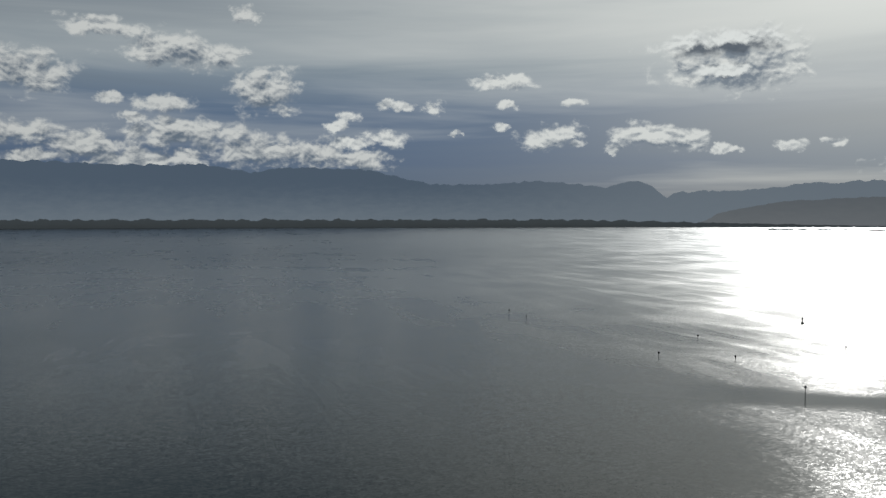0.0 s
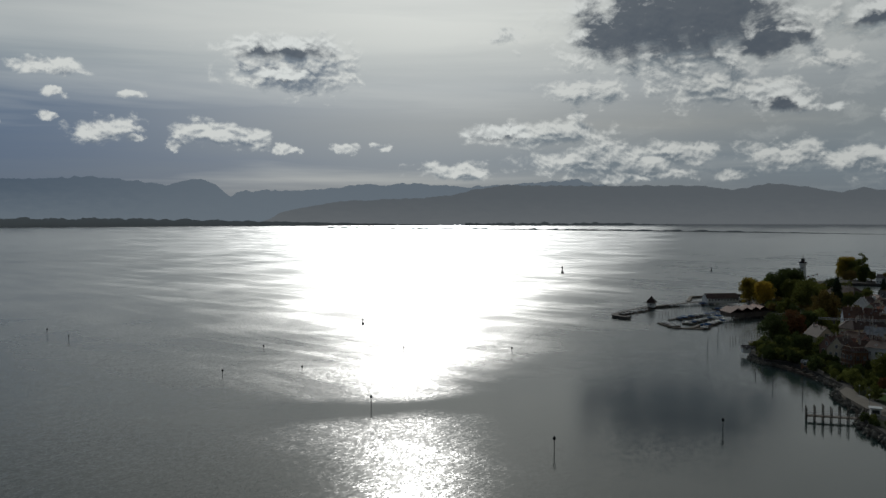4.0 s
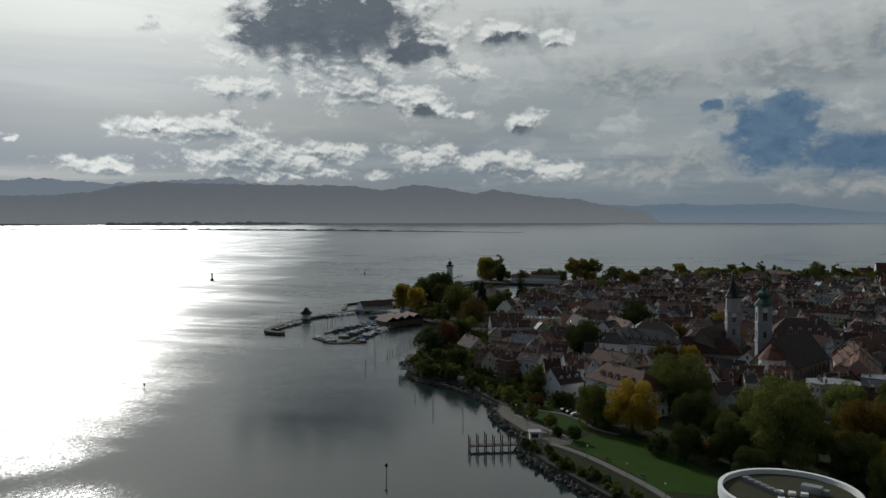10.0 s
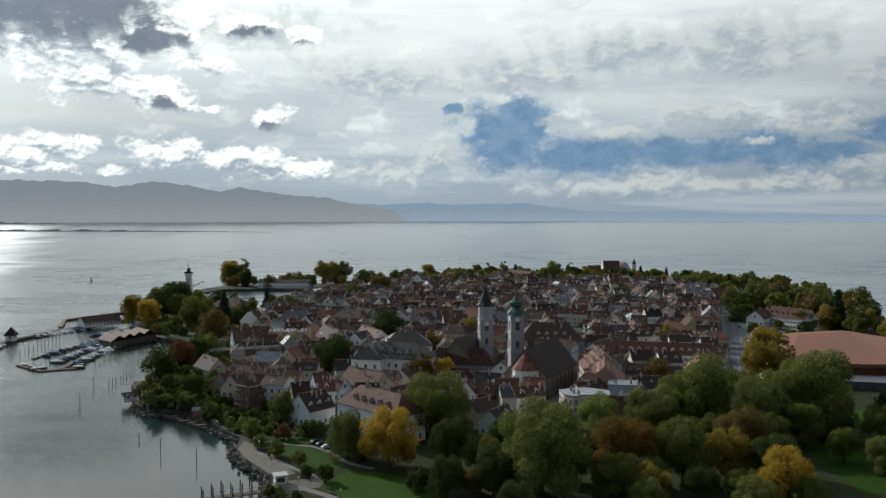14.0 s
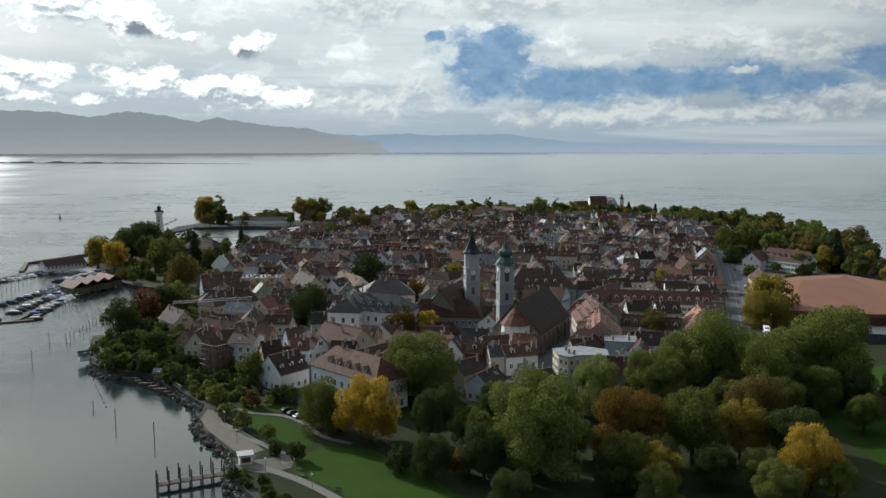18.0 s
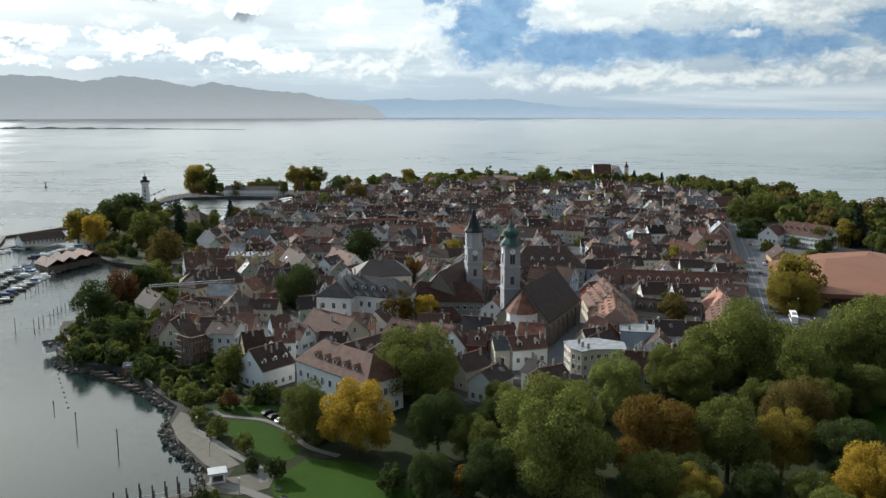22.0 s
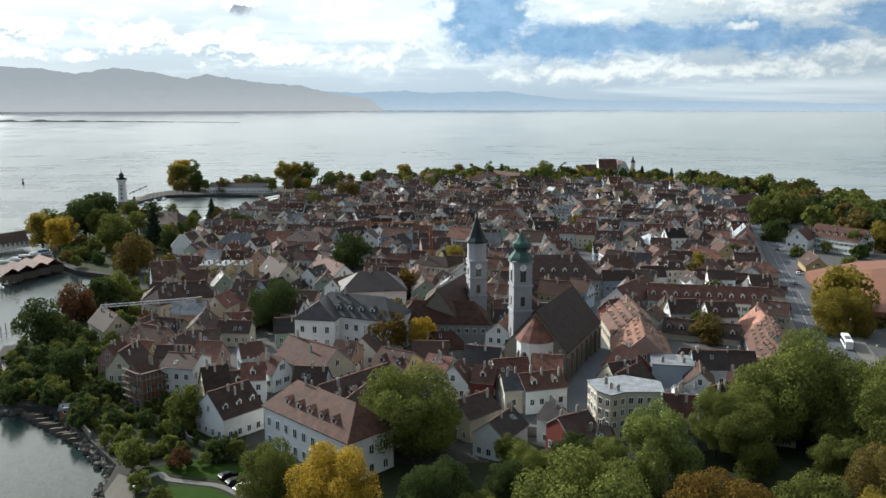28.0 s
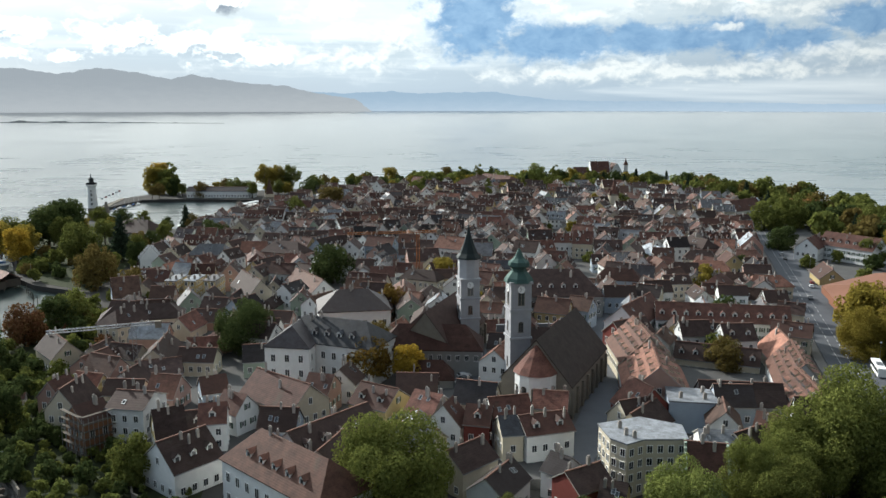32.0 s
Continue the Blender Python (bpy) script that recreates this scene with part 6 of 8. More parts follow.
house(-115.8, 893.8, -95.6, 862.6, 15, 9, 14, 'white', 'dark', '-', 'house')
house(-28.7, 990.6, -8.2, 1052.9, 20, 16, 14, 'white', 'rust', 'hip', 'hotel')
house(-6.7, 1078.6, 21.2, 1038.7, 19, 15, 14, 'cream', 'rust', 'hip', 'hotel')
house(-169.2, 1028.3, -86, 1007, 12, 9, 16, 'grey', 'black', '-', 'station')
house(170.6, 879.5, 179.5, 864.2, 15, 9, 14, 'white', 'rust', '-', 'convent')
house(165.4, 839.9, 195.5, 862.3, 17, 10, 14, 'white', 'rust', 'step', 'convent')
house(133.6, 914, 164.2, 898, 11, 8, 12, 'red', 'rust', '-', 'redlong')
house(91.2, 850.1, 113.5, 872.3, 14, 9, 12, 'white', 'dark', '-', 'house')
house(130.2, 811.7, 148.5, 805.6, 13, 9, 16, 'cream', 'brown', '-', 'tanroof')
house(124, 1166, 146, 1167, 24, 13, 13, 'white', 'rust', 'step', 'castle')
house(151, 1177, 153, 1158, 22, 13, 11, 'white', 'rust', 'step', 'castle')
house(104, 1160, 121, 1162, 18, 10, 12, 'white', 'rust', '-', 'castle')
ob = base("castle_turret", 165, 1166, GROUND_Z, 0, "white castle turret under a pointed red tiled roof", "tower")
for name, mat, prof in (("shaft", WALLS["white"], [(2.8, -0.5), (2.7, 18.0)]), ("spire", ROOFS["rust"], [(3.2, 18.0), (1.2, 21.5), (0.1, 26.0)])):
    bm = bmesh.new()
    lathe(bm, prof, 12)
    part(name, bm, mat, ob)


# ---- the crowded roofs of the old town ----
for (x0, y0), (x1, y1) in zip(ROAD_LINE, ROAD_LINE[1:]):
    BUSY.append(((x0 + x1) / 2, (y0 + y1) / 2, 10.5))
for line, r in (([(-25.9, 409.3), (-19.1, 425.8), (-9.3, 453.1), (0.4, 492.0), (7.2, 526.1), (12.1, 589.3), (17.9, 647.7), (23.8, 725.6)], 5.0), ([(26, 740), (34, 830), (44, 930), (50, 1000)], 4.0), ([(-50, 466), (-46, 480), (-42, 505)], 5.5), ([(-110, 600), (-70, 640), (-40, 720), (-20, 820), (0, 940)], 3.0)):
    pts = curve(line, 4)
    BUSY.extend((x, y, r) for x, y in pts)
BUSY.extend([(28, 466, 10), (40, 470, 7), (-64, 469, 5), (-76, 469, 7), (-88, 520, 10), (-120, 540, 9), (-100, 640, 8), (-73, 487, 8), (-92, 452, 9), (-105, 455, 8), (-80, 455, 8), (-66, 462, 7), (-55, 462, 6), (-120, 470, 9), (-135, 520, 8)])
TOWN = [(-150, 432), (-118, 405), (-60, 396), (-25, 398), (20, 398), (62, 420), (84, 500), (112, 600), (140, 690), (165, 775), (190, 850), (205, 930), (150, 1000), (60, 1040), (-60, 1060), (-150, 1030), (-178, 900), (-196, 840), (-212, 760), (-200, 650), (-185, 585), (-178, 500)]
fill = random.Random(21)
wall_mix = ["white", "cream", "white", "white", "yellow", "white", "pink", "white", "cream", "blue", "white", "green", "cream", "pink"]
roof_mix = ["rust", "dark", "rust", "dark", "dark", "salmon", "brown", "dark", "slate", "grey", "dark", "black", "rust"]
made = 0
crowd = Crowd()
yy = 402.0
while yy < 1055:
    far = yy > 640
    cell = 11.0 if not far else 12.6 if yy < 800 else 15.0
    xx = -215 + fill.uniform(0, 6)
    while xx < 215:
        x, y = xx + fill.uniform(-1.2, 1.2), yy + fill.uniform(-3.5, 3.5)
        xx += cell * fill.uniform(0.9, 1.12)
        W = fill.uniform(7.5, 10.5) * (1.15 if far else 1.0)
        if not inside(x, y, TOWN) or not free(x, y, W * 0.40):
            continue
        if yy > 900 and fill.random() < 0.35:
            continue
        L = fill.uniform(8.5, 13.0) * (1.2 if far else 1.0)
        turn = radians(fill.gauss(-9, 13) + (90 if fill.random() < 0.5 else 0))
        eave = GROUND_Z + fill.uniform(7.0, 10.5) + (1.5 if far else 0.0)
        if x < -118 and y < 600:
            eave -= 3.0
        dx, dy = math.cos(turn) * L / 2, math.sin(turn) * L / 2
        extra = fill.choice(["-", "-", "dorm", "-", "hip"]) if not far else fill.choice(["-", "-", "-", "-", "hip", "dorm"])
        ridge, wall, roof = eave + W * fill.uniform(0.36, 0.52), fill.choice(wall_mix), fill.choice(roof_mix)
        if made < 215:
            house(x - dx, y - dy, x + dx, y + dy, ridge, eave, W, wall, roof, extra, "house", 11, 2, fill)
        else:
            crowd.house(x, y, math.degrees(turn), L, W, eave, ridge, wall, roof, fill)
            BUSY.append((x, y, W * 0.5))
        made += 1
    yy += cell * (1.08 if not far else 1.2)
crowd.finish("old_town_houses", "crowded rendered houses with rust and brown tiled roofs", "houses")


# ---- trees ----
def crown_mesh(name, kind, seed, leaves, leaf):
    """A crown of radius 1 made of clumps of small leaf cards, with gaps between the clumps."""
    r = np.random.default_rng(seed)
    clumps = []
    if kind == "round":
        for i in range(34):
            a, v = r.uniform(0, 2 * math.pi), r.uniform(-0.55, 1.0)
            rad = math.sqrt(max(0.0, 1 - (v * 0.9) ** 2)) * r.uniform(0.55, 0.88)
            clumps.append((rad * math.cos(a), rad * math.sin(a), v * 0.86, r.uniform(0.20, 0.36)))
        clumps += [(0, 0, 0.1, 0.6), (0.1, 0.1, 0.45, 0.42), (-0.15, -0.1, -0.2, 0.5)]
    elif kind == "poplar":
        for i in range(26):
            z = r.uniform(-1.0, 1.0)
            a = r.uniform(0, 2 * math.pi)
            w = 0.22 * (1 - abs(z) ** 3) + 0.03
            clumps.append((w * math.cos(a), w * math.sin(a), z, r.uniform(0.13, 0.2) * (1.1 - 0.5 * max(z, 0))))
    else:
        for i in range(46):
            z = -0.95 + 1.95 * i / 46
            w = 0.46 * (1 - (z + 0.95) / 1.98) * r.uniform(0.6, 1.0)
            a = i * 2.4
            clumps.append((w * math.cos(a), w * math.sin(a), z, 0.08 + 0.14 * (1 - (z + 0.95) / 1.95)))
    size = np.array([c[3] for c in clumps])
    pick = r.choice(len(clumps), leaves, p=size ** 2 / (size ** 2).sum())
    mid = np.array([c[:3] for c in clumps])[pick]
    d = r.normal(size=(leaves, 3))
    d /= np.linalg.norm(d, axis=1)[:, None]
    pos = mid + d * (size[pick] * r.uniform(0.7, 1.08, leaves))[:, None] * np.array((1, 1, 0.85))
    nrm = d + r.normal(size=(leaves, 3)) * 0.55
    nrm /= np.linalg.norm(nrm, axis=1)[:, None]
    side = np.cross(nrm, r.normal(size=(leaves, 3)))
    side /= np.linalg.norm(side, axis=1)[:, None]
    up = np.cross(nrm, side)
    s = (leaf * r.uniform(0.6, 1.35, leaves))[:, None]
    quad = np.stack([pos + side * s, pos + up * s * 0.75, pos - side * s, pos - up * s * 0.75], 1).reshape(-1, 3)
    me = bpy.data.meshes.new(name)
    me.from_pydata(quad.tolist(), [], np.arange(leaves * 4).reshape(-1, 4).tolist())
    me.materials.append(LEAVES["green"])
    return me


def trunk_mesh(kind):
    """Tapered trunk with limbs, for a crown of radius 1 whose middle is at height 0 and whose foot is at -1.6."""
    bm = bmesh.new()
    r = random.Random(5)

    def limb(p, q, r0, r1):
        d = (q - p).normalized()
        a = d.orthogonal().normalized()
        b = d.cross(a)
        rings = [[bm.verts.new(c + (a * math.cos(t) + b * math.sin(t)) * rad) for t in (k * math.pi / 3 for k in range(6))] for c, rad in ((p, r0), (q, r1))]
        for k in range(6):
            bm.faces.new((rings[0][k], rings[0][(k + 1) % 6], rings[1][(k + 1) % 6], rings[1][k]))
    if kind == "round":
        limb(Vector((0, 0, -1.7)), Vector((0, 0, -0.5)), 0.075, 0.055)
        for i in range(7):
            a = i * 0.9
            limb(Vector((0, 0, -0.6 + 0.06 * i)), Vector((0.6 * math.cos(a), 0.6 * math.sin(a), 0.1 + 0.1 * i)), 0.04, 0.012)
        limb(Vector((0, 0, -0.5)), Vector((0.05, 0, 0.7)), 0.055, 0.012)
    else:
        limb(Vector((0, 0, -1.2)), Vector((0, 0, 0.9)), 0.045, 0.008)
    me = bpy.data.meshes.new("trunk")
    bm.to_mesh(me)
    bm.free()
    me.materials.append(M_BARK)
    return me


CROWNS = {
    "big": [crown_mesh("crown", "round", s, 40000, 0.0195) for s in (1, 2, 3, 4)],
    "mid": [crown_mesh("crown", "round", s, 5200, 0.05) for s in (11, 12, 13, 14)],
    "small": [crown_mesh("crown", "round", s, 1500, 0.095) for s in (21, 22, 23)],
    "poplar": [crown_mesh("crown", "poplar", s, 1800, 0.05) for s in (31, 32)],
    "conifer": [crown_mesh("crown", "conifer", s, 2600, 0.05) for s in (41, 42)]}
FAR_CROWNS = [crown_mesh("far_crown", "round", s, 800, 0.13) for s in (51, 52, 53)]
TRUNKS = {"round": trunk_mesh("round"), "tall": trunk_mesh("tall")}
TREE_WORDS = {"green": "green leafy", "light": "light green leafy", "dark": "dark green leafy", "olive": "olive-green", "yellow": "bright yellow autumn", "gold": "golden autumn", "orange": "orange-brown autumn", "brown": "brownish autumn", "red": "reddish autumn", "conifer": "dark conifer"}
tree_rnd = random.Random(12)


def tree(x, y, z, r, hue, form):
    """A tree with its crown's middle at height z and radius r. Tall forms take r as half their height's third."""
    tall = form in ("poplar", "conifer")
    half = r * 1.7 if form == "conifer" else r * 2.3 if form == "poplar" else r
    hue = "conifer" if form == "conifer" else "olive" if hue == "poplar" else hue
    if tall:
        z = GROUND_Z + half * 1.12
    ob = base("tree", x, y, z, tree_rnd.uniform(0, 360), f"{TREE_WORDS[hue]} tree {'of slender upright growth' if tall else 'with a broad uneven crown'}", "tree")
    crown = new("crown", tree_rnd.choice(CROWNS[form]))
    crown.parent = ob
    flat = tree_rnd.uniform(0.96, 1.12)
    crown.matrix_basis = Matrix.Diagonal((half * flat, half * flat, half * (tree_rnd.uniform(1.0, 1.15) if tall or form == "small" else tree_rnd.uniform(1.1, 1.3)), 1))
    crown.material_slots[0].link = "OBJECT"
    crown.material_slots[0].material = LEAVES[hue]
    trunk = new("trunk", TRUNKS["tall" if tall else "round"])
    trunk.parent = ob
    down = (z - GROUND_Z + 0.3) / (1.2 if tall else 1.7)
    trunk.matrix_basis = Matrix.Diagonal((half, half, max(down, 0.2), 1))
    return ob


class Wood:
    """Far trees, joined into one mesh of leaf cards and trunks."""

    def __init__(self):
        self.verts, self.slots, self.mats = [], [], []

    def add(self, x, y, z, r, hue):
        me = tree_rnd.choice(FAR_CROWNS)
        co = np.empty(len(me.vertices) * 3)
        me.vertices.foreach_get("co", co)
        a = tree_rnd.uniform(0, 6.28)
        co = co.reshape(-1, 3) @ np.array(((math.cos(a), math.sin(a), 0), (-math.sin(a), math.cos(a), 0), (0, 0, 1)))
        self.verts.append(co * (r * 1.1, r * 1.1, r * 1.2) + (x, y, z))
        if hue not in self.mats:
            self.mats.append(hue)
        self.slots += [self.mats.index(hue)] * (len(co) // 4)

    def finish(self, name, label):
        v = np.concatenate(self.verts)
        me = bpy.data.meshes.new(name)
        me.from_pydata(v.tolist(), [], np.arange(len(v)).reshape(-1, 4).tolist())
        for hue in self.mats:
            me.materials.append(LEAVES[hue])
        me.polygons.foreach_set("material_index", self.slots)
        return tagged(new(name, me), label, "trees", kind="stuff")


wood = Wood()
tree(-65.6, 391.8, 11.5, 13.0, 'green', 'big')
tree(-79.5, 353.5, 11, 9.2, 'yellow', 'big')
tree(-94.2, 364.3, 9, 7.5, 'olive', 'big')
tree(-58.9, 353.8, 11, 7.2, 'dark', 'big')
tree(-51, 348.2, 9, 5.2, 'olive', 'big')
tree(-33.1, 330.6, 15, 13.5, 'green', 'big')
tree(-7.8, 377.9, 10.5, 8.6, 'light', 'big')
tree(-19.1, 379.5, 7.5, 4.4, 'light', 'big')
tree(-7, 339.7, 12, 8.8, 'orange', 'big')
tree(9.6, 337.2, 12, 8.9, 'olive', 'big')
tree(23.4, 339.9, 11, 7.1, 'gold', 'big')
tree(32.4, 316.2, 11, 7, 'yellow', 'big')
tree(37.5, 402.8, 13.5, 13.4, 'green', 'big')
tree(24, 397.6, 12, 10.5, 'green', 'big')
tree(45.1, 386.4, 12, 11.4, 'green', 'big')
tree(77.9, 403.4, 14, 15.0, 'green', 'big')
tree(58, 398, 12.5, 11.5, 'green', 'big')
tree(33.3, 356, 12, 8.8, 'brown', 'big')
tree(35.5, 334.4, 10, 7.6, 'dark', 'big')
tree(58.4, 384.1, 8, 5.8, 'dark', 'big')
tree(98.8, 511, 10, 13, 'gold', 'mid')
tree(-53.2, 329.8, 6, 3.4, 'orange', 'small')
tree(-60.2, 327.1, 8, 5.4, 'dark', 'big')
tree(-69.2, 331.6, 6, 3.2, 'dark', 'small')
tree(-41.2, 385.1, 6.5, 4.2, 'olive', 'big')
tree(-38.6, 369.8, 9, 5.7, 'green', 'big')
tree(-3.6, 322.8, 9, 5.7, 'dark', 'big')
tree(10.8, 322.1, 8, 5.2, 'dark', 'big')
tree(-16.3, 318.8, 8, 4.7, 'dark', 'big')
tree(21.5, 319.1, 8, 5, 'olive', 'big')
tree(-121, 501.9, 11, 11.4, 'dark', 'big')
tree(-76.5, 495.3, 10, 6.8, 'brown', 'mid')
tree(-64.9, 493.1, 9, 3.8, 'yellow', 'small')
tree(-104.2, 613.4, 12, 9.5, 'dark', 'mid')
tree(-74.1, 550.9, 10, 6.4, 'orange', 'mid')
tree(-82.7, 545.4, 9, 5.7, 'olive', 'mid')
tree(-52.2, 606.3, 10, 6.5, 'gold', 'mid')
tree(70.1, 599, 9, 6, 'gold', 'small')
tree(57.6, 541.8, 9, 5.9, 'dark', 'small')
tree(37, 490.1, 8, 5.6, 'olive', 'small')
tree(-301.1, 691.1, 12, 9.2, 'gold', 'mid')
tree(-282.3, 672.2, 12, 8.8, 'yellow', 'mid')
tree(-292.7, 732, 13, 12.4, 'dark', 'mid')
tree(-286.9, 744.2, 14, 12.6, 'dark', 'mid')
tree(-249.4, 675.8, 12, 11.1, 'olive', 'mid')
tree(-217.4, 615.4, 11, 9.8, 'brown', 'mid')
tree(-230.6, 684.2, 12, 7.2, 'conifer', 'conifer')
tree(-200.6, 550.1, 8, 6.7, 'green', 'mid')
tree(-204.7, 519.6, 8, 7.5, 'red', 'mid')
tree(-205.1, 489.9, 8, 8.6, 'dark', 'mid')
tree(-188.9, 459, 5, 5.4, 'dark', 'small')
tree(-173.5, 444.4, 6, 6.5, 'dark', 'mid')
tree(-175.5, 438, 4, 4.1, 'olive', 'small')
tree(-162.5, 425, 4, 3.5, 'dark', 'small')
tree(-126.6, 410, 8, 5.6, 'olive', 'mid')
tree(-132.5, 386.2, 6, 3.7, 'green', 'small')
tree(-126.3, 374.2, 5, 2.5, 'green', 'small')
tree(-118.2, 364, 5, 2.9, 'olive', 'small')
tree(-108.9, 354.6, 5, 2.6, 'green', 'small')
tree(-104.2, 343.8, 4, 1.9, 'dark', 'small')
tree(-97.6, 338.9, 5, 2.6, 'dark', 'small')
tree(-120.6, 385.5, 5, 2.6, 'red', 'small')
tree(-112.6, 391, 5, 3, 'dark', 'small')
tree(-108.1, 391.1, 5, 2.6, 'olive', 'small')
tree(-187.3, 714.9, 9, 9, 'dark', 'mid')
tree(-173.4, 713.7, 8, 5.7, 'dark', 'small')
tree(-222.9, 780.8, 11, 5.5, 'conifer', 'conifer')
tree(-330.6, 1041.1, 13, 11.7, 'gold', 'mid')
tree(-321.7, 1038.4, 12, 10.4, 'olive', 'mid')
tree(-305.9, 1018.5, 18, 6.8, 'poplar', 'poplar')
tree(-302.2, 1017, 9, 8.2, 'dark', 'mid')
tree(-274.2, 1002.4, 8, 7.4, 'brown', 'mid')
tree(-246, 1016.2, 8, 8.7, 'olive', 'mid')
tree(-233.9, 1016.5, 8, 7.4, 'olive', 'mid')
tree(-219.6, 1032.5, 19, 9.0, 'gold', 'mid')
tree(-207.3, 1032.8, 19, 8.6, 'gold', 'mid')
tree(-193.8, 1033.2, 20, 9.0, 'olive', 'mid')
tree(-163.9, 946.8, 9, 12.4, 'dark', 'mid')
tree(-135.1, 866, 9, 13.2, 'brown', 'mid')
tree(-28.3, 1027.1, 18, 5.6, 'poplar', 'poplar')
tree(-9.9, 1051.1, 18, 5.8, 'poplar', 'poplar')
tree(-17.8, 1070.7, 10, 6.5, 'gold', 'small')
tree(49.7, 1065.7, 17, 9, 'light', 'mid')
tree(-7.5, 943.2, 12, 4.5, 'poplar', 'poplar')
tree(10.9, 1001.6, 10, 6, 'gold', 'small')
tree(25.8, 971.2, 14, 4.1, 'poplar', 'poplar')
tree(83.3, 1026.8, 14, 5.6, 'dark', 'mid')
tree(73.6, 881.5, 13, 4.7, 'gold', 'small')
tree(92.2, 871.6, 10, 7.8, 'olive', 'mid')
tree(164.5, 1032.6, 10, 8.3, 'dark', 'mid')
tree(191.1, 1018.3, 15, 5.1, 'conifer', 'conifer')
tree(190.4, 990.7, 15, 4.9, 'conifer', 'conifer')
tree(196.8, 966.4, 12, 8.4, 'brown', 'mid')
tree(199.2, 926, 12, 5.7, 'dark', 'mid')
tree(210.4, 876, 17, 4.9, 'conifer', 'conifer')
tree(167.5, 774.8, 11, 11.2, 'olive', 'mid')
tree(187.2, 780.8, 13, 12.4, 'olive', 'mid')
tree(218.5, 808.7, 13, 12.1, 'brown', 'mid')
tree(205.9, 730.3, 15, 5.4, 'conifer', 'conifer')
tree(213, 720.6, 13, 11.6, 'olive', 'mid')
tree(208, 677.1, 15, 7.5, 'conifer', 'conifer')
tree(214.9, 660.6, 10, 6.5, 'dark', 'mid')
tree(146.2, 701.8, 9, 7.5, 'dark', 'mid')
tree(176.1, 654.6, 9, 7.9, 'olive', 'mid')
tree(202, 679.2, 9, 9.2, 'gold', 'mid')
tree(257.5, 752.7, 11, 11.5, 'brown', 'mid')
tree(-363.1, 1158.6, 10, 11.4, 'yellow', 'mid')
tree(-248.5, 752.2, 9, 6.2, 'dark', 'mid')
tree(-158.2, 828.3, 9, 10.1, 'olive', 'mid')
tree(-101.2, 1096.9, 9, 10.8, 'gold', 'mid')
tree(-68.3, 1099.5, 10, 7.2, 'olive', 'mid')
tree(-40.8, 1129.6, 11, 8.1, 'brown', 'mid')
tree(-129.9, 1083.9, 9, 7.1, 'orange', 'mid')
tree(-165.3, 999.7, 10, 10.8, 'olive', 'mid')
tree(-72.3, 994.2, 8, 8.5, 'green', 'mid')
tree(-37.1, 435.5, 8, 3.3, 'dark', 'small')
tree(14, 384, 10, 7.5, 'olive', 'big')
tree(9.5, 390.7, 12, 6.5, 'green', 'big')
tree(90.1, 494.7, 10, 9.7, 'gold', 'big')
tree(160.2, 720.7, 8, 6, 'dark', 'mid')
tree(138.4, 646.2, 7, 4.5, 'olive', 'small')
tree(63.7, 589.1, 8, 5.3, 'gold', 'small')
tree(51.4, 519.6, 9, 5.3, 'dark', 'mid')
tree(36.4, 482.9, 8, 5.8, 'brown', 'mid')
tree(-194, 595.9, 8, 7.1, 'brown', 'mid')
tree(-202.4, 540.4, 7, 7.3, 'dark', 'mid')
tree(-203.4, 524.2, 6, 4.7, 'red', 'small')

for fx, fy, fr, form in ((118, 1062, 5.2, 'conifer'), (136, 1048, 4.6, 'conifer'), (152, 1066, 5.8, 'conifer'), (100, 1050, 4.4, 'poplar'), (62, 1030, 4.8, 'poplar'), (38, 1046, 5.2, 'conifer'), (176, 1040, 5.6, 'conifer'), (-62, 1050, 4.2, 'conifer'), (204, 905, 6.4, 'conifer'), (70, 1075, 5.0, 'poplar')):
    tree(fx, fy, 15, fr, 'poplar', form)
tree(-64.3, 469.4, 12, 4.6, 'yellow', 'mid')
tree(-76.3, 469.4, 12, 6.6, 'orange', 'mid')

# the rest of the park, the western shore's trees and the gardens
tree_spots = random.Random(3)


def grove(x0, x1, y0, y1, n, forms, hues, zr, rr, near=2.0, joined=False):
    made = 0
    for i in range(n * 12):
        x, y = tree_spots.uniform(x0, x1), tree_spots.uniform(y0, y1)
        r = tree_spots.uniform(*rr)
        if inside(x, y, ISLAND) and free(x, y, near) and made < n:
            z = GROUND_Z + tree_spots.uniform(*zr) * (r / rr[1]) ** 0.3
            if joined:
                wood.add(x, y, z, r, tree_spots.choice(hues))
            else:
                tree(x, y, z, r, tree_spots.choice(hues), tree_spots.choice(forms))
            BUSY.append((x, y, r * 0.55))
            made += 1


GREENS = ["green", "dark", "olive", "olive", "brown", "gold", "light"]
grove(95, 205, 290, 460, 16, ["mid"], ["green", "olive", "dark", "gold"], (8, 12), (6, 9))
grove(-62, 110, 300, 392, 26, ["big"], ["green", "dark", "olive"], (6, 9), (4.5, 6.5))
grove(-20, 100, 240, 330, 8, ["big"], ["green", "dark", "gold"], (6, 8), (5, 7))
grove(-170, 240, 1075, 1140, 62, ["mid", "mid", "small"], GREENS, (6, 9), (5, 8), joined=True)
grove(-160, 40, 1040, 1085, 22, ["mid", "small"], GREENS, (6, 8), (4, 7), joined=True)
grove(30, 240, 960, 1080, 46, ["mid", "small", "mid"], GREENS, (6, 9), (4, 8), joined=True)
grove(185, 262, 690, 980, 52, ["mid", "big", "mid"], ["olive", "green", "dark", "green", "brown", "olive"], (8, 11), (6, 10), joined=True)
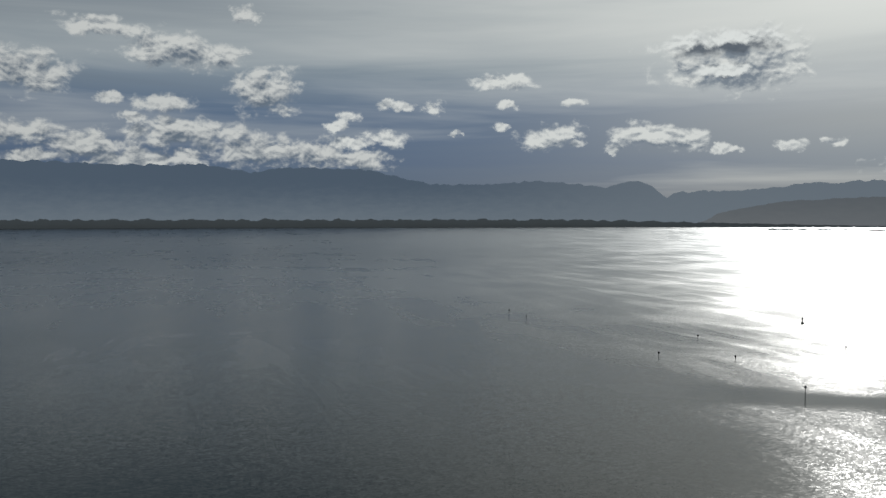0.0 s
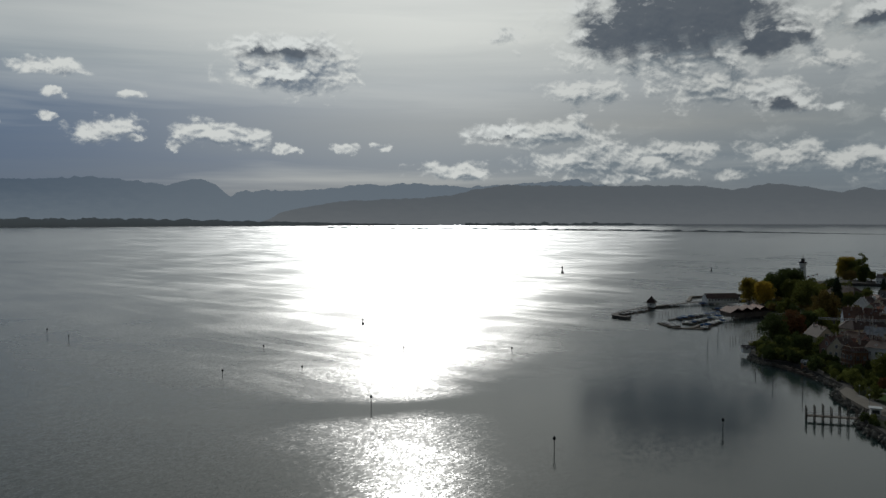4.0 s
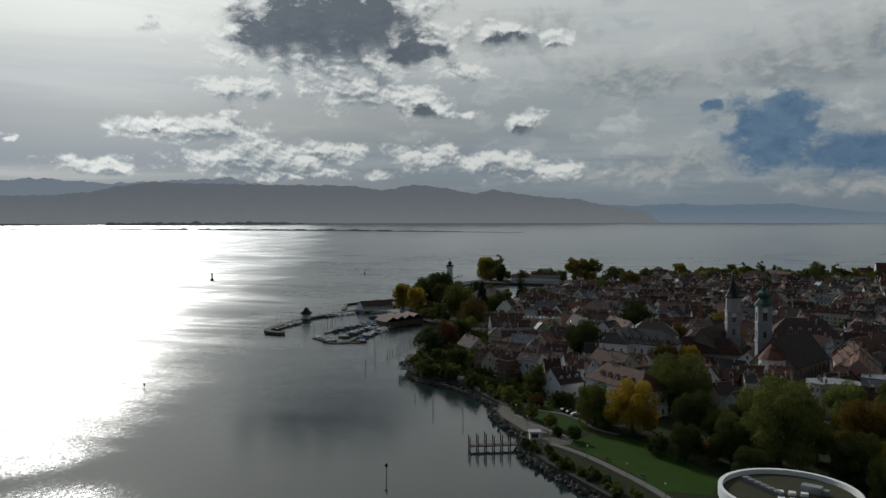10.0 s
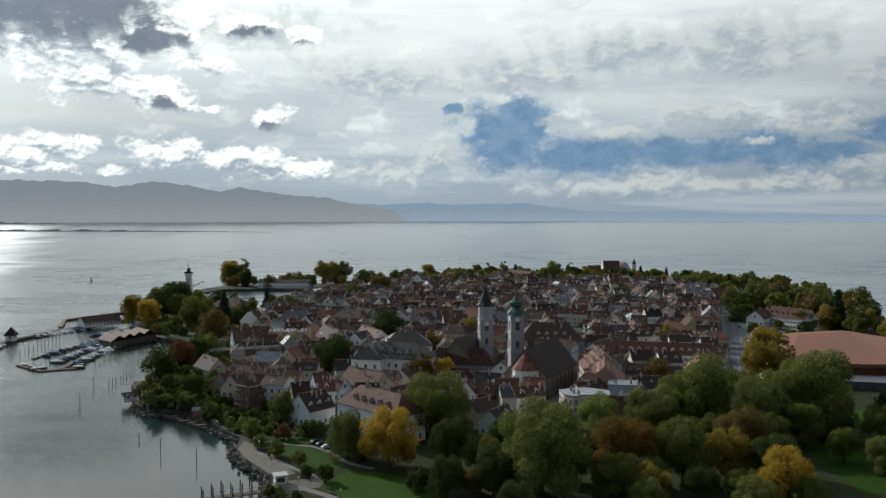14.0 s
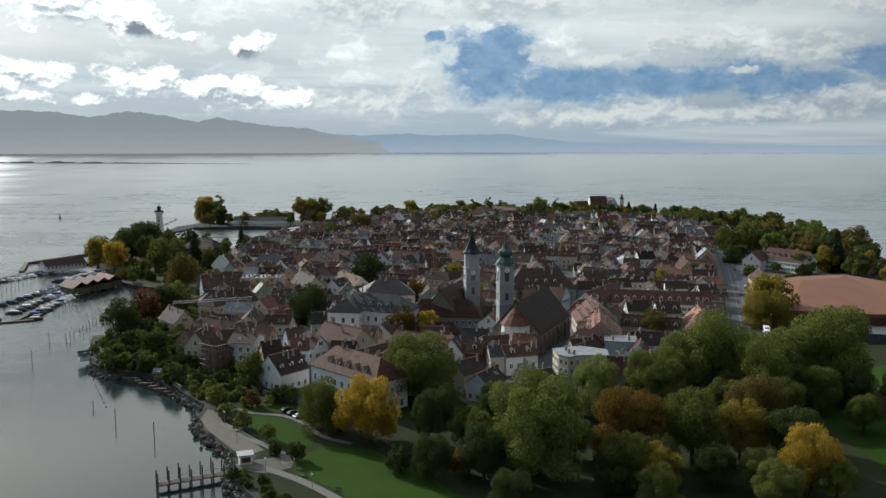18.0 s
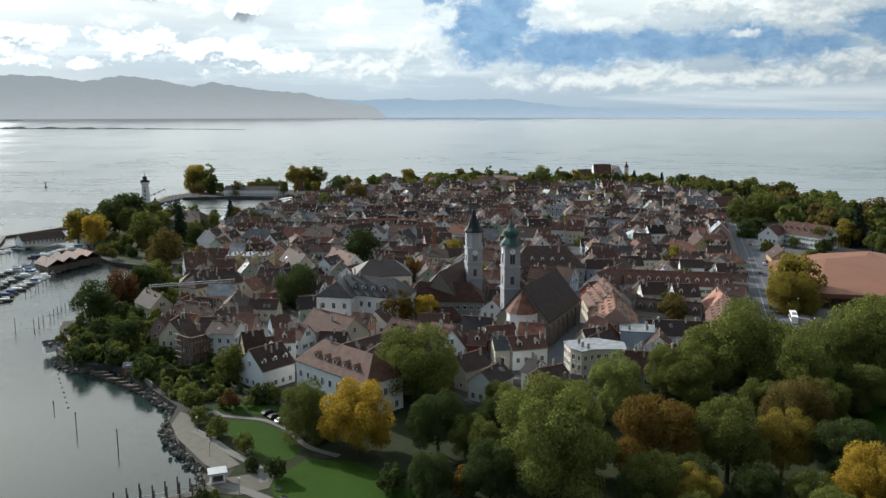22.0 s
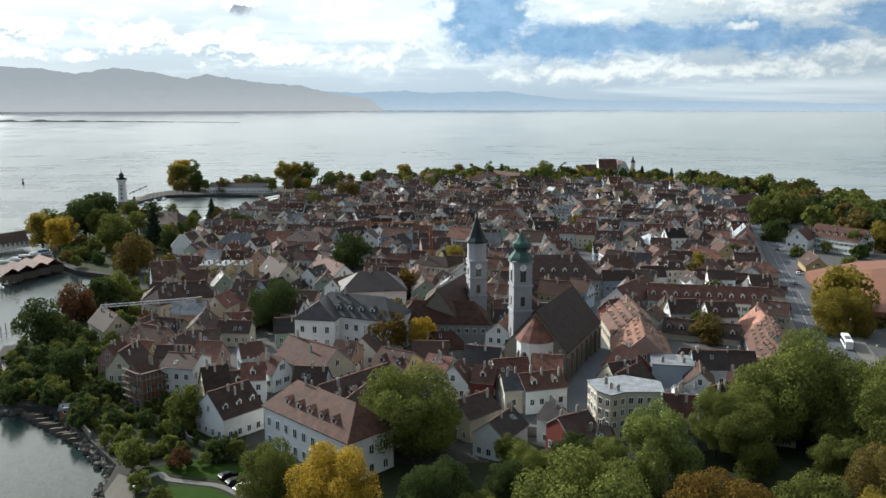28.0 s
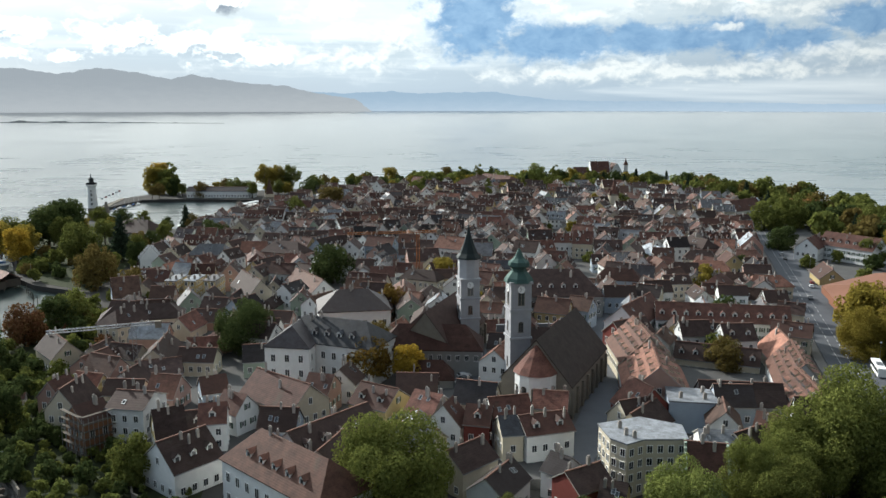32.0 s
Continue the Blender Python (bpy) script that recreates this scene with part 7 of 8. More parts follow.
grove(205, 250, 560, 690, 12, ["mid"], ["olive", "dark", "gold"], (7, 9), (5, 7))
grove(-325, -250, 690, 800, 14, ["mid"], ["dark", "olive", "green", "dark", "gold"], (8, 11), (5, 8))
grove(-250, -215, 650, 820, 8, ["mid"], ["dark", "olive", "brown"], (6, 8), (4, 6))
grove(-205, -135, 395, 500, 70, ["small"], ["dark", "green", "olive", "dark", "dark"], (1.8, 3.2), (1.5, 3.2), 0.8, joined=True)
grove(-212, -175, 495, 600, 26, ["small"], ["dark", "green", "olive", "red"], (2, 3.4), (1.8, 3.6), 0.8, joined=True)
grove(-325, -190, 985, 1050, 14, ["mid"], ["olive", "gold", "brown"], (7, 9), (4, 7))
grove(-190, 200, 560, 960, 46, ["small", "mid"], ["dark", "olive", "green", "gold"], (5, 7), (2.5, 4.5), 1.0, joined=True)
grove(-290, -216, 612, 700, 34, ["small"], ["dark", "olive", "green", "brown"], (2, 3.5), (2.0, 4.0), 0.8, joined=True)
grove(-196, -112, 386, 446, 120, ["small"], ["green", "light", "olive", "dark", "green"], (0.8, 1.8), (0.7, 1.8), 0.3, joined=True)
grove(-210, -160, 440, 500, 60, ["small"], ["green", "light", "olive", "dark"], (0.9, 2.0), (0.8, 2.0), 0.3, joined=True)
# bushes on the embankment between the promenade and the water
for i in range(46):
    t = i / 45
    bx, by = -62 - 50 * t, 272 + 55 * t
    wood.add(bx + tree_spots.uniform(-1.5, 4.0), by + tree_spots.uniform(-1.5, 4.0), GROUND_Z + 0.5, tree_spots.uniform(0.8, 1.7), tree_spots.choice(["dark", "green", "dark", "olive"]))
wood.finish("far_woods", "autumn trees and garden shrubs in green and brown")


# ---- harbour, marina and shore ----
def pier(name, line, width, top, mat, label):
    ob = ribbon(name, line, width, top, mat, label, "pier")
    bm = bmesh.new()
    for (xa, ya), (xb, yb) in zip(line, line[1:]):
        d = Vector((xb - xa, yb - ya)).normalized() * (width / 2 - 0.3)
        prism(bm, [(xa - d.y, ya + d.x), (xa + d.y, ya - d.x), (xb + d.y, yb - d.x), (xb - d.y, yb + d.x)], -2.0, top - 0.45)
    bmesh.ops.recalc_face_normals(bm, faces=bm.faces)
    part("pier_wall", bm, M_ROCK, ob, "dark wet stone wall of the pier")
    return ob


pier("breakwater", curve([(-330, 546), (-346, 552), (-352, 585), (-354, 616), (-352, 632), (-345, 668), (-336, 700), (-318, 735)], 4), 4.6, 2.0, M_PATH, "long curved stone breakwater with a walkway")
pier("breakwater", [(-352, 684), (-370, 727), (-347, 776), (-336, 790)], 3.0, 1.9, M_STONE, "stone bathing mole")
pier("quay_mole", [(-333, 913), (-343, 990)], 4.0, 3.0, M_STONE, "stone harbour mole")
pier("quay_wall", [(-217, 487), (-200, 458)], 3.0, 2.3, M_STONE, "small stone landing wall")

# pavilion half way along the breakwater
ob = base("pavilion", -353, 621, 1.8, 15, "small white pavilion with a steep tiled pyramid roof", "pavilion")
for name, mat, prof in (("wall", WALLS["white"], [(3.9, -0.5), (3.9, 3.4)]), ("roof", ROOFS["dark"], [(5.6, 3.2), (5.4, 3.5), (0.1, 8.6)])):
    bm = bmesh.new()
    lathe(bm, prof, 4, math.pi / 4)
    part(name, bm, mat, ob)
for i in range(4):
    a = i * math.pi / 2
    hang("window", ME_WINDOW, ob, 2.76 * math.sin(a), -2.76 * math.cos(a), 1.2, math.degrees(a))


def dock(name, line, width, label):
    return ribbon(name, line, width, 0.7, M_WOOD, label, "dock")


dock("floating_dock", [(-303, 539), (-282, 523), (-266, 531)], 2.6, "weathered timber floating dock")
dock("floating_dock", [(-274, 527), (-279, 575), (-283, 622)], 2.4, "weathered timber floating dock with moorings")
dock("floating_dock", [(-306, 560), (-300, 640)], 2.0, "weathered timber floating dock")

# boat sheds on the water under pale timber roofs
for i in range(4):
    x, y = -279 + 3.0 * i, 606 + 8.5 * i
    ob = base("boat_shed", x, y, 0.0, -42, "timber boat shed on piles with a pale roof", "boat shed")
    BUSY.append((x, y, 9))
    bm = bmesh.new()
    box(bm, -9, 9, -5.0, 5.0, 1.2, 4.8)
    part("wall", bm, M_WOOD, ob)
    bm = bmesh.new()
    gable_roof(bm, 19, 10.5, 4.8, 7.9)
    part("roof", bm, ROOFS["salmon"], ob)
    for px in (-8, -3, 3, 8):
        for py in (-4.6, 4.6):
            bm = bmesh.new()
            lathe(bm, [(0.2, -2.0), (0.2, 1.3)], 8)
            part("pile", bm, M_WOOD, ob).location = (px, py, 0)
house(-336, 682, -318, 704, 9.0, 5.5, 11, "white", "dark", "-", "house", 12, 0)
house(-286, 1004, -228, 1003, 12.0, 8.5, 13, "white", "slate", "-", "house", 40, 0)
house(-228, 998, -228, 1010, 13.0, 8.5, 10, "white", "slate", "-", "house", 8, 0)


# posts
def post_mesh(top):
    def build(bm):
        lathe(bm, [(0.16, -3.0), (0.15, top), (0.05, top + 0.15)], 8)
    return build


ME_POST = shared("mooring_post", post_mesh(3.6), M_WOOD)


def mooring(x, y, tall=1.0):
    ob = new("mooring_post", ME_POST)
    ob.matrix_basis = Matrix.LocRotScale((x, y, 0), None, (1, 1, tall))
    return tagged(ob, "dark timber mooring post in the water", "post", "mooring posts of the marina")


mr = random.Random(8)
for (xa, ya), (xb, yb), n in (((-228, 485), (-234, 592), 24), ((-262, 545), (-262, 600), 14), ((-288, 545), (-292, 615), 14), ((-322, 575), (-328, 660), 16), ((-240, 600), (-252, 618), 6)):
    for i in range(n):
        s = i / (n - 1)
        mooring(xa + (xb - xa) * s + mr.uniform(-0.5, 0.5), ya + (yb - ya) * s, mr.uniform(0.85, 1.15))


# channel marks: a pole with a dark day mark
def mark(x, y, h=4.2, head=True):
    ob = base("channel_mark", x, y, 0, 0, "slim dark pole with a day mark in the lake", "channel mark")
    ob["group"] = "channel marks in the bay"
    bm = bmesh.new()
    lathe(bm, [(0.14, -3.0), (0.12, h)], 8)
    part("pole", bm, M_BLACK, ob)
    bm = bmesh.new()
    if head:
        lathe(bm, [(0.1, h - 0.9), (0.5, h - 0.5), (0.5, h), (0.1, h + 0.4)], 8)
    else:
        lathe(bm, [(0.16, h - 0.3), (0.2, h), (0.1, h + 0.2)], 8)
    part("day_mark", bm, M_BLACK, ob)
    return ob


for x, y, h in ((-405, 282, 3.2), (-346, 332, 3.2), (-299, 368, 3.4), (-342, 260, 2.4), (-261, 231, 4.4), (-174, 229, 4.6), (-354, 224, 4.0), (-554, 225, 4.4), (-146, 289, 4.2), (-520, 224, 3.8)):
    mark(x, y, h)
for x, y, h in ((-225, 448, 5.5), (-234, 481, 5.5), (-162, 376, 5.0), (-145, 363, 5.2), (-176, 392, 2.4)):
    mark(x, y, h, False)
for x, y, s in ((-450, 395, 1.0), (-654, 933, 2.2), (-529, 1117, 1.4)):
    ob = base("buoy", x, y, 0, 0, "tall dark can buoy with a lattice top", "buoy")
    for name, prof in (("float", [(0.9 * s, -0.6), (0.95 * s, 1.0 * s), (0.5 * s, 1.3 * s)]), ("lattice", [(0.45 * s, 1.3 * s), (0.3 * s, 3.4 * s)]), ("top_mark", [(0.5 * s, 3.4 * s), (0.5 * s, 4.0 * s), (0.1 * s, 4.4 * s)])):
        bm = bmesh.new()
        lathe(bm, prof, 10)
        part(name, bm, M_BLACK, ob)
for i in range(9):
    ob = base("float_ball", -193 + i * 2.6, 430 - i * 4.6, 0, 0, "small dark float on a swimming line", "float")
    ob["group"] = "floats of the swimming line"
    bm = bmesh.new()
    lathe(bm, [(0.05, -0.25), (0.3, -0.1), (0.32, 0.1), (0.05, 0.3)], 8)
    part("ball", bm, M_BLACK, ob)


# boats
def boat(x, y, turn, L, mast, cover):
    ob = base("sailing_boat" if mast else "motor_boat", x, y, 0.0, turn, f"moored {'sailing boat with a bare mast' if mast else 'motor boat with a cabin'}{' under a blue tarpaulin' if cover else ''}", "boat")
    bm = bmesh.new()
    n, W = 9, L * 0.17
    rows = []
    for i in range(n):
        s = i / (n - 1)
        w = W * min(1.0, 1.25 * math.sin(math.pi * (0.18 + 0.82 * s)) ** 0.6) if s < 1 else 0.02
        xx = (0.5 - s) * -L
        rows.append([bm.verts.new(p) for p in ((xx, -w, 0.85 + 0.25 * s), (xx, -w * 0.7, -0.3), (xx, w * 0.7, -0.3), (xx, w, 0.85 + 0.25 * s))])
    for p, q in zip(rows, rows[1:]):
        for k in range(3):
            bm.faces.new((p[k], q[k], q[k + 1], p[k + 1]))
        bm.faces.new((p[0], p[3], q[3], q[0]))
    bm.faces.new(rows[0])
    bmesh.ops.recalc_face_normals(bm, faces=bm.faces)
    part("hull", bm, M_WHITE if x + y > 300 and int(x) % 3 else M_WOOD, ob)
    bm = bmesh.new()
    prism(bm, [(-L * 0.32, -W * 0.65), (L * 0.18, -W * 0.55), (L * 0.3, 0), (L * 0.18, W * 0.55), (-L * 0.32, W * 0.65)], 0.9, 1.6 if mast else 2.0)
    bmesh.ops.recalc_face_normals(bm, faces=bm.faces)
    part("cover" if cover else "cabin", bm, M_BLUE_CLOTH if cover else M_WHITE, ob)
    if mast:
        bm = bmesh.new()
        lathe(bm, [(0.09, 1.0), (0.06, L * 1.35)], 6)
        stick = part("mast", bm, M_METAL, ob)
        stick.location = (L * 0.08, 0, 0)
        bm = bmesh.new()
        box(bm, -L * 0.36, L * 0.08, -0.12, 0.12, 2.2, 2.5)
        part("boom", bm, M_BLUE_CLOTH if cover else M_WHITE, stick).location = (-L * 0.08, 0, 0)
    return ob


br = random.Random(17)
for (xa, ya), (xb, yb), n, turn in (((-300, 541), (-284, 527), 4, 40), ((-270, 533), (-264, 534), 1, 20), ((-271, 540), (-278, 615), 11, 0), ((-285, 545), (-288, 612), 9, 0), ((-347, 562), (-349, 606), 7, 5), ((-348, 640), (-332, 690), 9, -10), ((-310, 645), (-298, 690), 6, 20), ((-303, 565), (-298, 630), 8, 0), ((-262, 640), (-240, 628), 3, 60)):
    for i in range(n):
        s = (i + 0.5) / n
        boat(xa + (xb - xa) * s, ya + (yb - ya) * s, turn + br.uniform(-6, 6) + (180 if br.random() < 0.4 else 0), br.uniform(5.5, 9.0), br.random() < 0.6, br.random() < 0.35)
boat(-212, 560, 70, 7, False, True)
boat(-224, 592, 60, 7, False, True)
for i in range(9):
    boat(-262 + i * 5.0 - (i % 2) * 6, 822 + (i % 3) * 5, 90 + br.uniform(-8, 8), br.uniform(6, 9), br.random() < 0.7, False)
for i in range(6):
    boat(-326 + i * 1.2, 925 + i * 8, 85, 7, br.random() < 0.5, i % 2 == 0)


# the white lake ferry at its quay
ob = base("ferry", -207, 892, 0.0, 249, "white lake ferry with rows of windows at the quay", "ship")
for name, mat, pts, z0, z1 in (
        ("hull", M_WHITE, [(-29, -4.6), (20, -4.8), (30, 0), (20, 4.8), (-29, 4.6)], -1, 3.0),
        ("main_deck", M_WHITE, [(-27, -4.2), (17, -4.3), (22, 0), (17, 4.3), (-27, 4.2)], 3.1, 5.6),
        ("upper_deck", M_WHITE, [(-22, -3.8), (9, -3.8), (13, 0), (9, 3.8), (-22, 3.8)], 5.7, 8.0),
        ("bridge", M_WHITE, [(2, -3), (8, -3), (9, 0), (8, 3), (2, 3)], 8.1, 10.2),
        ("window_band", M_GLASS, [(-26, -4.26), (16.6, -4.36), (21.5, 0), (16.6, 4.36), (-26, 4.26)], 3.9, 4.9),
        ("window_band", M_GLASS, [(-21, -3.86), (8.8, -3.86), (12.6, 0), (8.8, 3.86), (-21, 3.86)], 6.3, 7.3),
        ("sun_roof", M_METAL, [(-21, -3.5), (0, -3.5), (0, 3.5), (-21, 3.5)], 10.0, 10.15)):
    bm = bmesh.new()
    prism(bm, pts, z0, z1)
    bmesh.ops.recalc_face_normals(bm, faces=bm.faces)
    part(name, bm, mat, ob)
for px in (-20, -12, -4):
    for py in (-3.2, 3.2):
        bm = bmesh.new()
        lathe(bm, [(0.08, 8.0), (0.08, 10.1)], 6)
        part("awning_post", bm, M_METAL, ob).location = (px, py, 0)
for i in range(6):
    ob = base("flagpole", -334 - i * 1.6, 918 + i * 12, 2.9, 0, "slim white flagpole with a limp flag", "flagpole")
    ob["group"] = "flagpoles on the mole"
    bm = bmesh.new()
    lathe(bm, [(0.09, 0), (0.05, 9.0)], 6)
    pole = part("pole", bm, M_WHITE, ob)
    bm = bmesh.new()
    box(bm, 0.0, 1.9, -0.03, 0.03, 7.4, 8.8)
    part("flag", bm, WALLS["red" if i % 2 else "white"], pole)

# landing stage with its piles, and the white kiosk behind it
ob = base("landing_stage", 0, 0, 0, 0, "timber landing stage with tall mooring piles", "jetty")
bm = bmesh.new()
a, b = Vector((-131, 326)), Vector((-113.5, 334.5))
d = (b - a).normalized() * 1.3
prism(bm, [(a.x - d.y, a.y + d.x), (a.x + d.y, a.y - d.x), (b.x + d.y, b.y - d.x), (b.x - d.y, b.y + d.x)], 1.3, 1.6)
bmesh.ops.recalc_face_normals(bm, faces=bm.faces)
part("deck", bm, M_WOOD, ob)
for i in range(8):
    p = a + (b - a) * (i / 7)
    for sg in (-1, 1):
        bm = bmesh.new()
        lathe(bm, [(0.22, -3), (0.2, 4.6 + (i % 3) * 0.5), (0.08, 4.9 + (i % 3) * 0.5)], 8)
        part("timber_post", bm, M_WOOD, ob).location = (p.x - sg * d.y * 1.25, p.y + sg * d.x * 1.25, 0)
for sg in (-1, 1):
    bm = bmesh.new()
    prism(bm, [(a.x - sg * d.y, a.y + sg * d.x), (b.x - sg * d.y, b.y + sg * d.x), (b.x - sg * d.y * 1.08, b.y + sg * d.x * 1.08), (a.x - sg * d.y * 1.08, a.y + sg * d.x * 1.08)], 2.55, 2.65)
    bmesh.ops.recalc_face_normals(bm, faces=bm.faces)
    part("rail", bm, M_METAL, ob)
ob = base("kiosk", -111.0, 337.5, GROUND_Z, 20, "small white ticket kiosk with a bright flat roof", "kiosk")
for name, mat, args in (("wall", M_WHITE, (-1.7, 1.7, -1.5, 1.5, 0, 2.7)), ("roof", M_METAL, (-2.2, 2.2, -2.0, 2.0, 2.7, 2.95)), ("window", M_GLASS, (-1.2, 1.2, -1.55, -1.45, 1.1, 2.2)), ("shelf", M_WOOD, (-1.3, 1.3, -1.9, -1.5, 0.95, 1.05))):
    bm = bmesh.new()
    box(bm, *args)
    part(name, bm, mat, ob)
house(-205, 446, -200, 450, 5.6, 4.6, 4.0, "white", "slate", "-", "house", 3, 0)

# boulders along the shore
rock_rnd = np.random.default_rng(9)
ico = bmesh.new()
bmesh.ops.create_icosphere(ico, subdivisions=1, radius=1.0)
iv, jf = np.array([v.co[:] for v in ico.verts]), [tuple(v.index for v in f.verts) for f in ico.faces]
ico.free()
verts, faces = [], []
bank = curve([(-58, 266), (-75, 282), (-101, 311), (-114, 330), (-116, 345), (-129, 362), (-136, 375), (-138, 388), (-150, 402), (-172, 430), (-186, 428), (-199, 441)], 30)
for x, y in bank:
    for k in range(4):
        s = rock_rnd.uniform(0.35, 1.0)
        c = np.array((x + rock_rnd.normal(0, 0.9), y + rock_rnd.normal(0, 0.9), rock_rnd.uniform(-0.2, 1.4)))
        n = len(verts)
        verts += (iv * s * rock_rnd.uniform(0.6, 1.2, 3) * (1 + 0.25 * rock_rnd.normal(size=(len(iv), 1))) + c).tolist()
        faces += [tuple(n + i for i in f) for f in jf]
me = bpy.data.meshes.new("shore_rocks")
me.from_pydata(verts, [], faces)
me.materials.append(M_ROCK)
tagged(new("shore_rocks", me), "grey boulders piled along the shore", "rocks", kind="stuff")
# garden walls, steps and sheds along the water
for line in ([(-112, 393), (-124, 402), (-131, 418)], [(-150, 404), (-172, 432)], [(-187, 430), (-199, 444)], [(-199, 500), (-186, 492), (-178, 505)]):
    for (xa, ya), (xb, yb) in zip(line, line[1:]):
        d = Vector((xb - xa, yb - ya)).normalized() * 0.2
        slab("garden_wall", [(xa - d.y, ya + d.x), (xa + d.y, ya - d.x), (xb + d.y, yb - d.x), (xb - d.y, yb + d.x)], 0.5, 4.3, M_STONE, "low grey garden wall", "wall")
gr = random.Random(31)
for i in range(12):
    x, y = gr.uniform(-190, -140), gr.uniform(405, 480)
    if inside(x, y, ISLAND) and free(x, y, 2.5):
        house(x - 1.6, y, x + 1.6, y + 0.6, 5.6, 4.7, 3.0, gr.choice(["white", "grey", "brick"]), gr.choice(["grey", "dark", "rust"]), "-", "house", 2, 0)
for i in range(12):
    x, y = -152 - i * 2.7, 405 + i * 2.3
    slab("boat_ramp", [(x, y), (x + 1.2, y + 1.0), (x - 2.0, y + 0.6), (x - 3.0, y - 0.6)], -0.5, 0.9 + 0.3 * (i % 3), M_WOOD, "weathered landing steps at the water", "steps", "")


# cars, the bus and lamps
def car_mesh(bm):
    """Body and cabin of a small car, 4.3 m long, in one piece."""
    prof = [(-2.15, 0.35), (-2.15, 0.85), (-1.95, 0.95), (-1.45, 1.42), (0.35, 1.45), (1.05, 0.98), (2.0, 0.85), (2.15, 0.6), (2.15, 0.35)]
    rows = []
    for y in (-0.86, -0.78, 0.78, 0.86):
        inner = abs(y) < 0.8
        rows.append([bm.verts.new((px, y * (0.86 if pz > 1.2 else 1.0), pz if inner or pz < 1.2 else pz - 0.06)) for px, pz in prof])
    for p, q in zip(rows, rows[1:]):
        for i in range(len(prof) - 1):
            f = bm.faces.new((p[i], p[i + 1], q[i + 1], q[i]))
            f.material_index = 1 if i in (2, 4) else 0
    bm.faces.new(rows[0])
    bm.faces.new(list(reversed(rows[-1])))


def wheel_mesh(bm):
    lathe(bm, [(0.2, -0.11), (0.32, -0.1), (0.32, 0.1), (0.2, 0.11)], 12)


CAR_PAINT = [plain("car paint " + n, c, 0.3, 0.2, 0.05) for n, c in (("black", (0.015, 0.015, 0.017)), ("silver", (0.32, 0.33, 0.34)), ("white", (0.6, 0.6, 0.6)), ("grey", (0.09, 0.095, 0.1)), ("red", (0.18, 0.015, 0.012)))]
CAR_WORDS = ["black", "silver", "white", "dark grey", "red"]
CAR_MESHES = [shared("body", car_mesh, p, M_GLASS) for p in CAR_PAINT]
ME_WHEEL = shared("wheel", wheel_mesh, M_TYRE)


def car(x, y, turn, k, z=5.35):
    ob = base("car", x, y, z, turn, f"{CAR_WORDS[k]} parked car on the grey street", "car")
    hang("body", CAR_MESHES[k], ob, 0, 0, 0)
    for px in (-1.35, 1.35):
        for py in (-0.8, 0.8):
            w = hang("wheel", ME_WHEEL, ob, px, py, 0.32)
            w.rotation_euler = (math.pi / 2, 0, 0)
    return ob


cr = random.Random(2)
for i in range(7):
    car(-25.5 + i * 2.0 + 0.6, 430 + i * 5.2, 68, cr.choice([0, 0, 3, 1, 2]))
for i in range(8):
    car(-48 + 0.5 * (i % 2) + i * 0.35, 470 + i * 3.1, 20, cr.choice([0, 3, 1, 0, 2]))
for x, y, turn, k in ((123, 608, 72, 4), (119, 600, 72, 2), (108, 577, 252, 3), (136, 668, 252, 0), (140, 682, 72, 1), (151, 722, 252, 0), (93, 508, 72, 1), (-108, 381, 40, 0), (-105.5, 378, 40, 0), (-103, 375, 40, 2)):
    car(x, y, turn, k, 5.37 if x > 0 else 2.7)
ob = base("bus", 84, 478, 5.4, 72, "white city bus standing at the kerb", "bus")
for name, mat, args in (("body", M_WHITE, (-5.9, 5.9, -1.25, 1.25, 0.4, 3.1)), ("window_band", M_GLASS, (-5.5, 5.92, -1.28, 1.28, 1.4, 2.5)), ("roof_unit", M_METAL, (-2.0, 1.0, -0.8, 0.8, 3.1, 3.4))):
    bm = bmesh.new()
    box(bm, *args)
    part(name, bm, mat, ob)
for px in (-3.4, 3.6):
    for py in (-1.1, 1.1):
        w = hang("wheel", ME_WHEEL, ob, px, py, 0.5, 0, (1.5, 1.5, 1.5))
        w.rotation_euler = (math.pi / 2, 0, 0)


def lamp_post(x, y, h=5.0):
    ob = base("street_lamp", x, y, GROUND_Z, 0, "slim grey lamp post with a round head", "street lamp")
    ob["group"] = "lamp posts along the promenade and road"
    bm = bmesh.new()
    lathe(bm, [(0.09, 0), (0.05, h)], 6)
    part("pole", bm, M_METAL, ob)
    bm = bmesh.new()
    lathe(bm, [(0.05, h), (0.3, h + 0.1), (0.25, h + 0.4), (0.05, h + 0.5)], 8)
    part("head", bm, M_WHITE, ob)


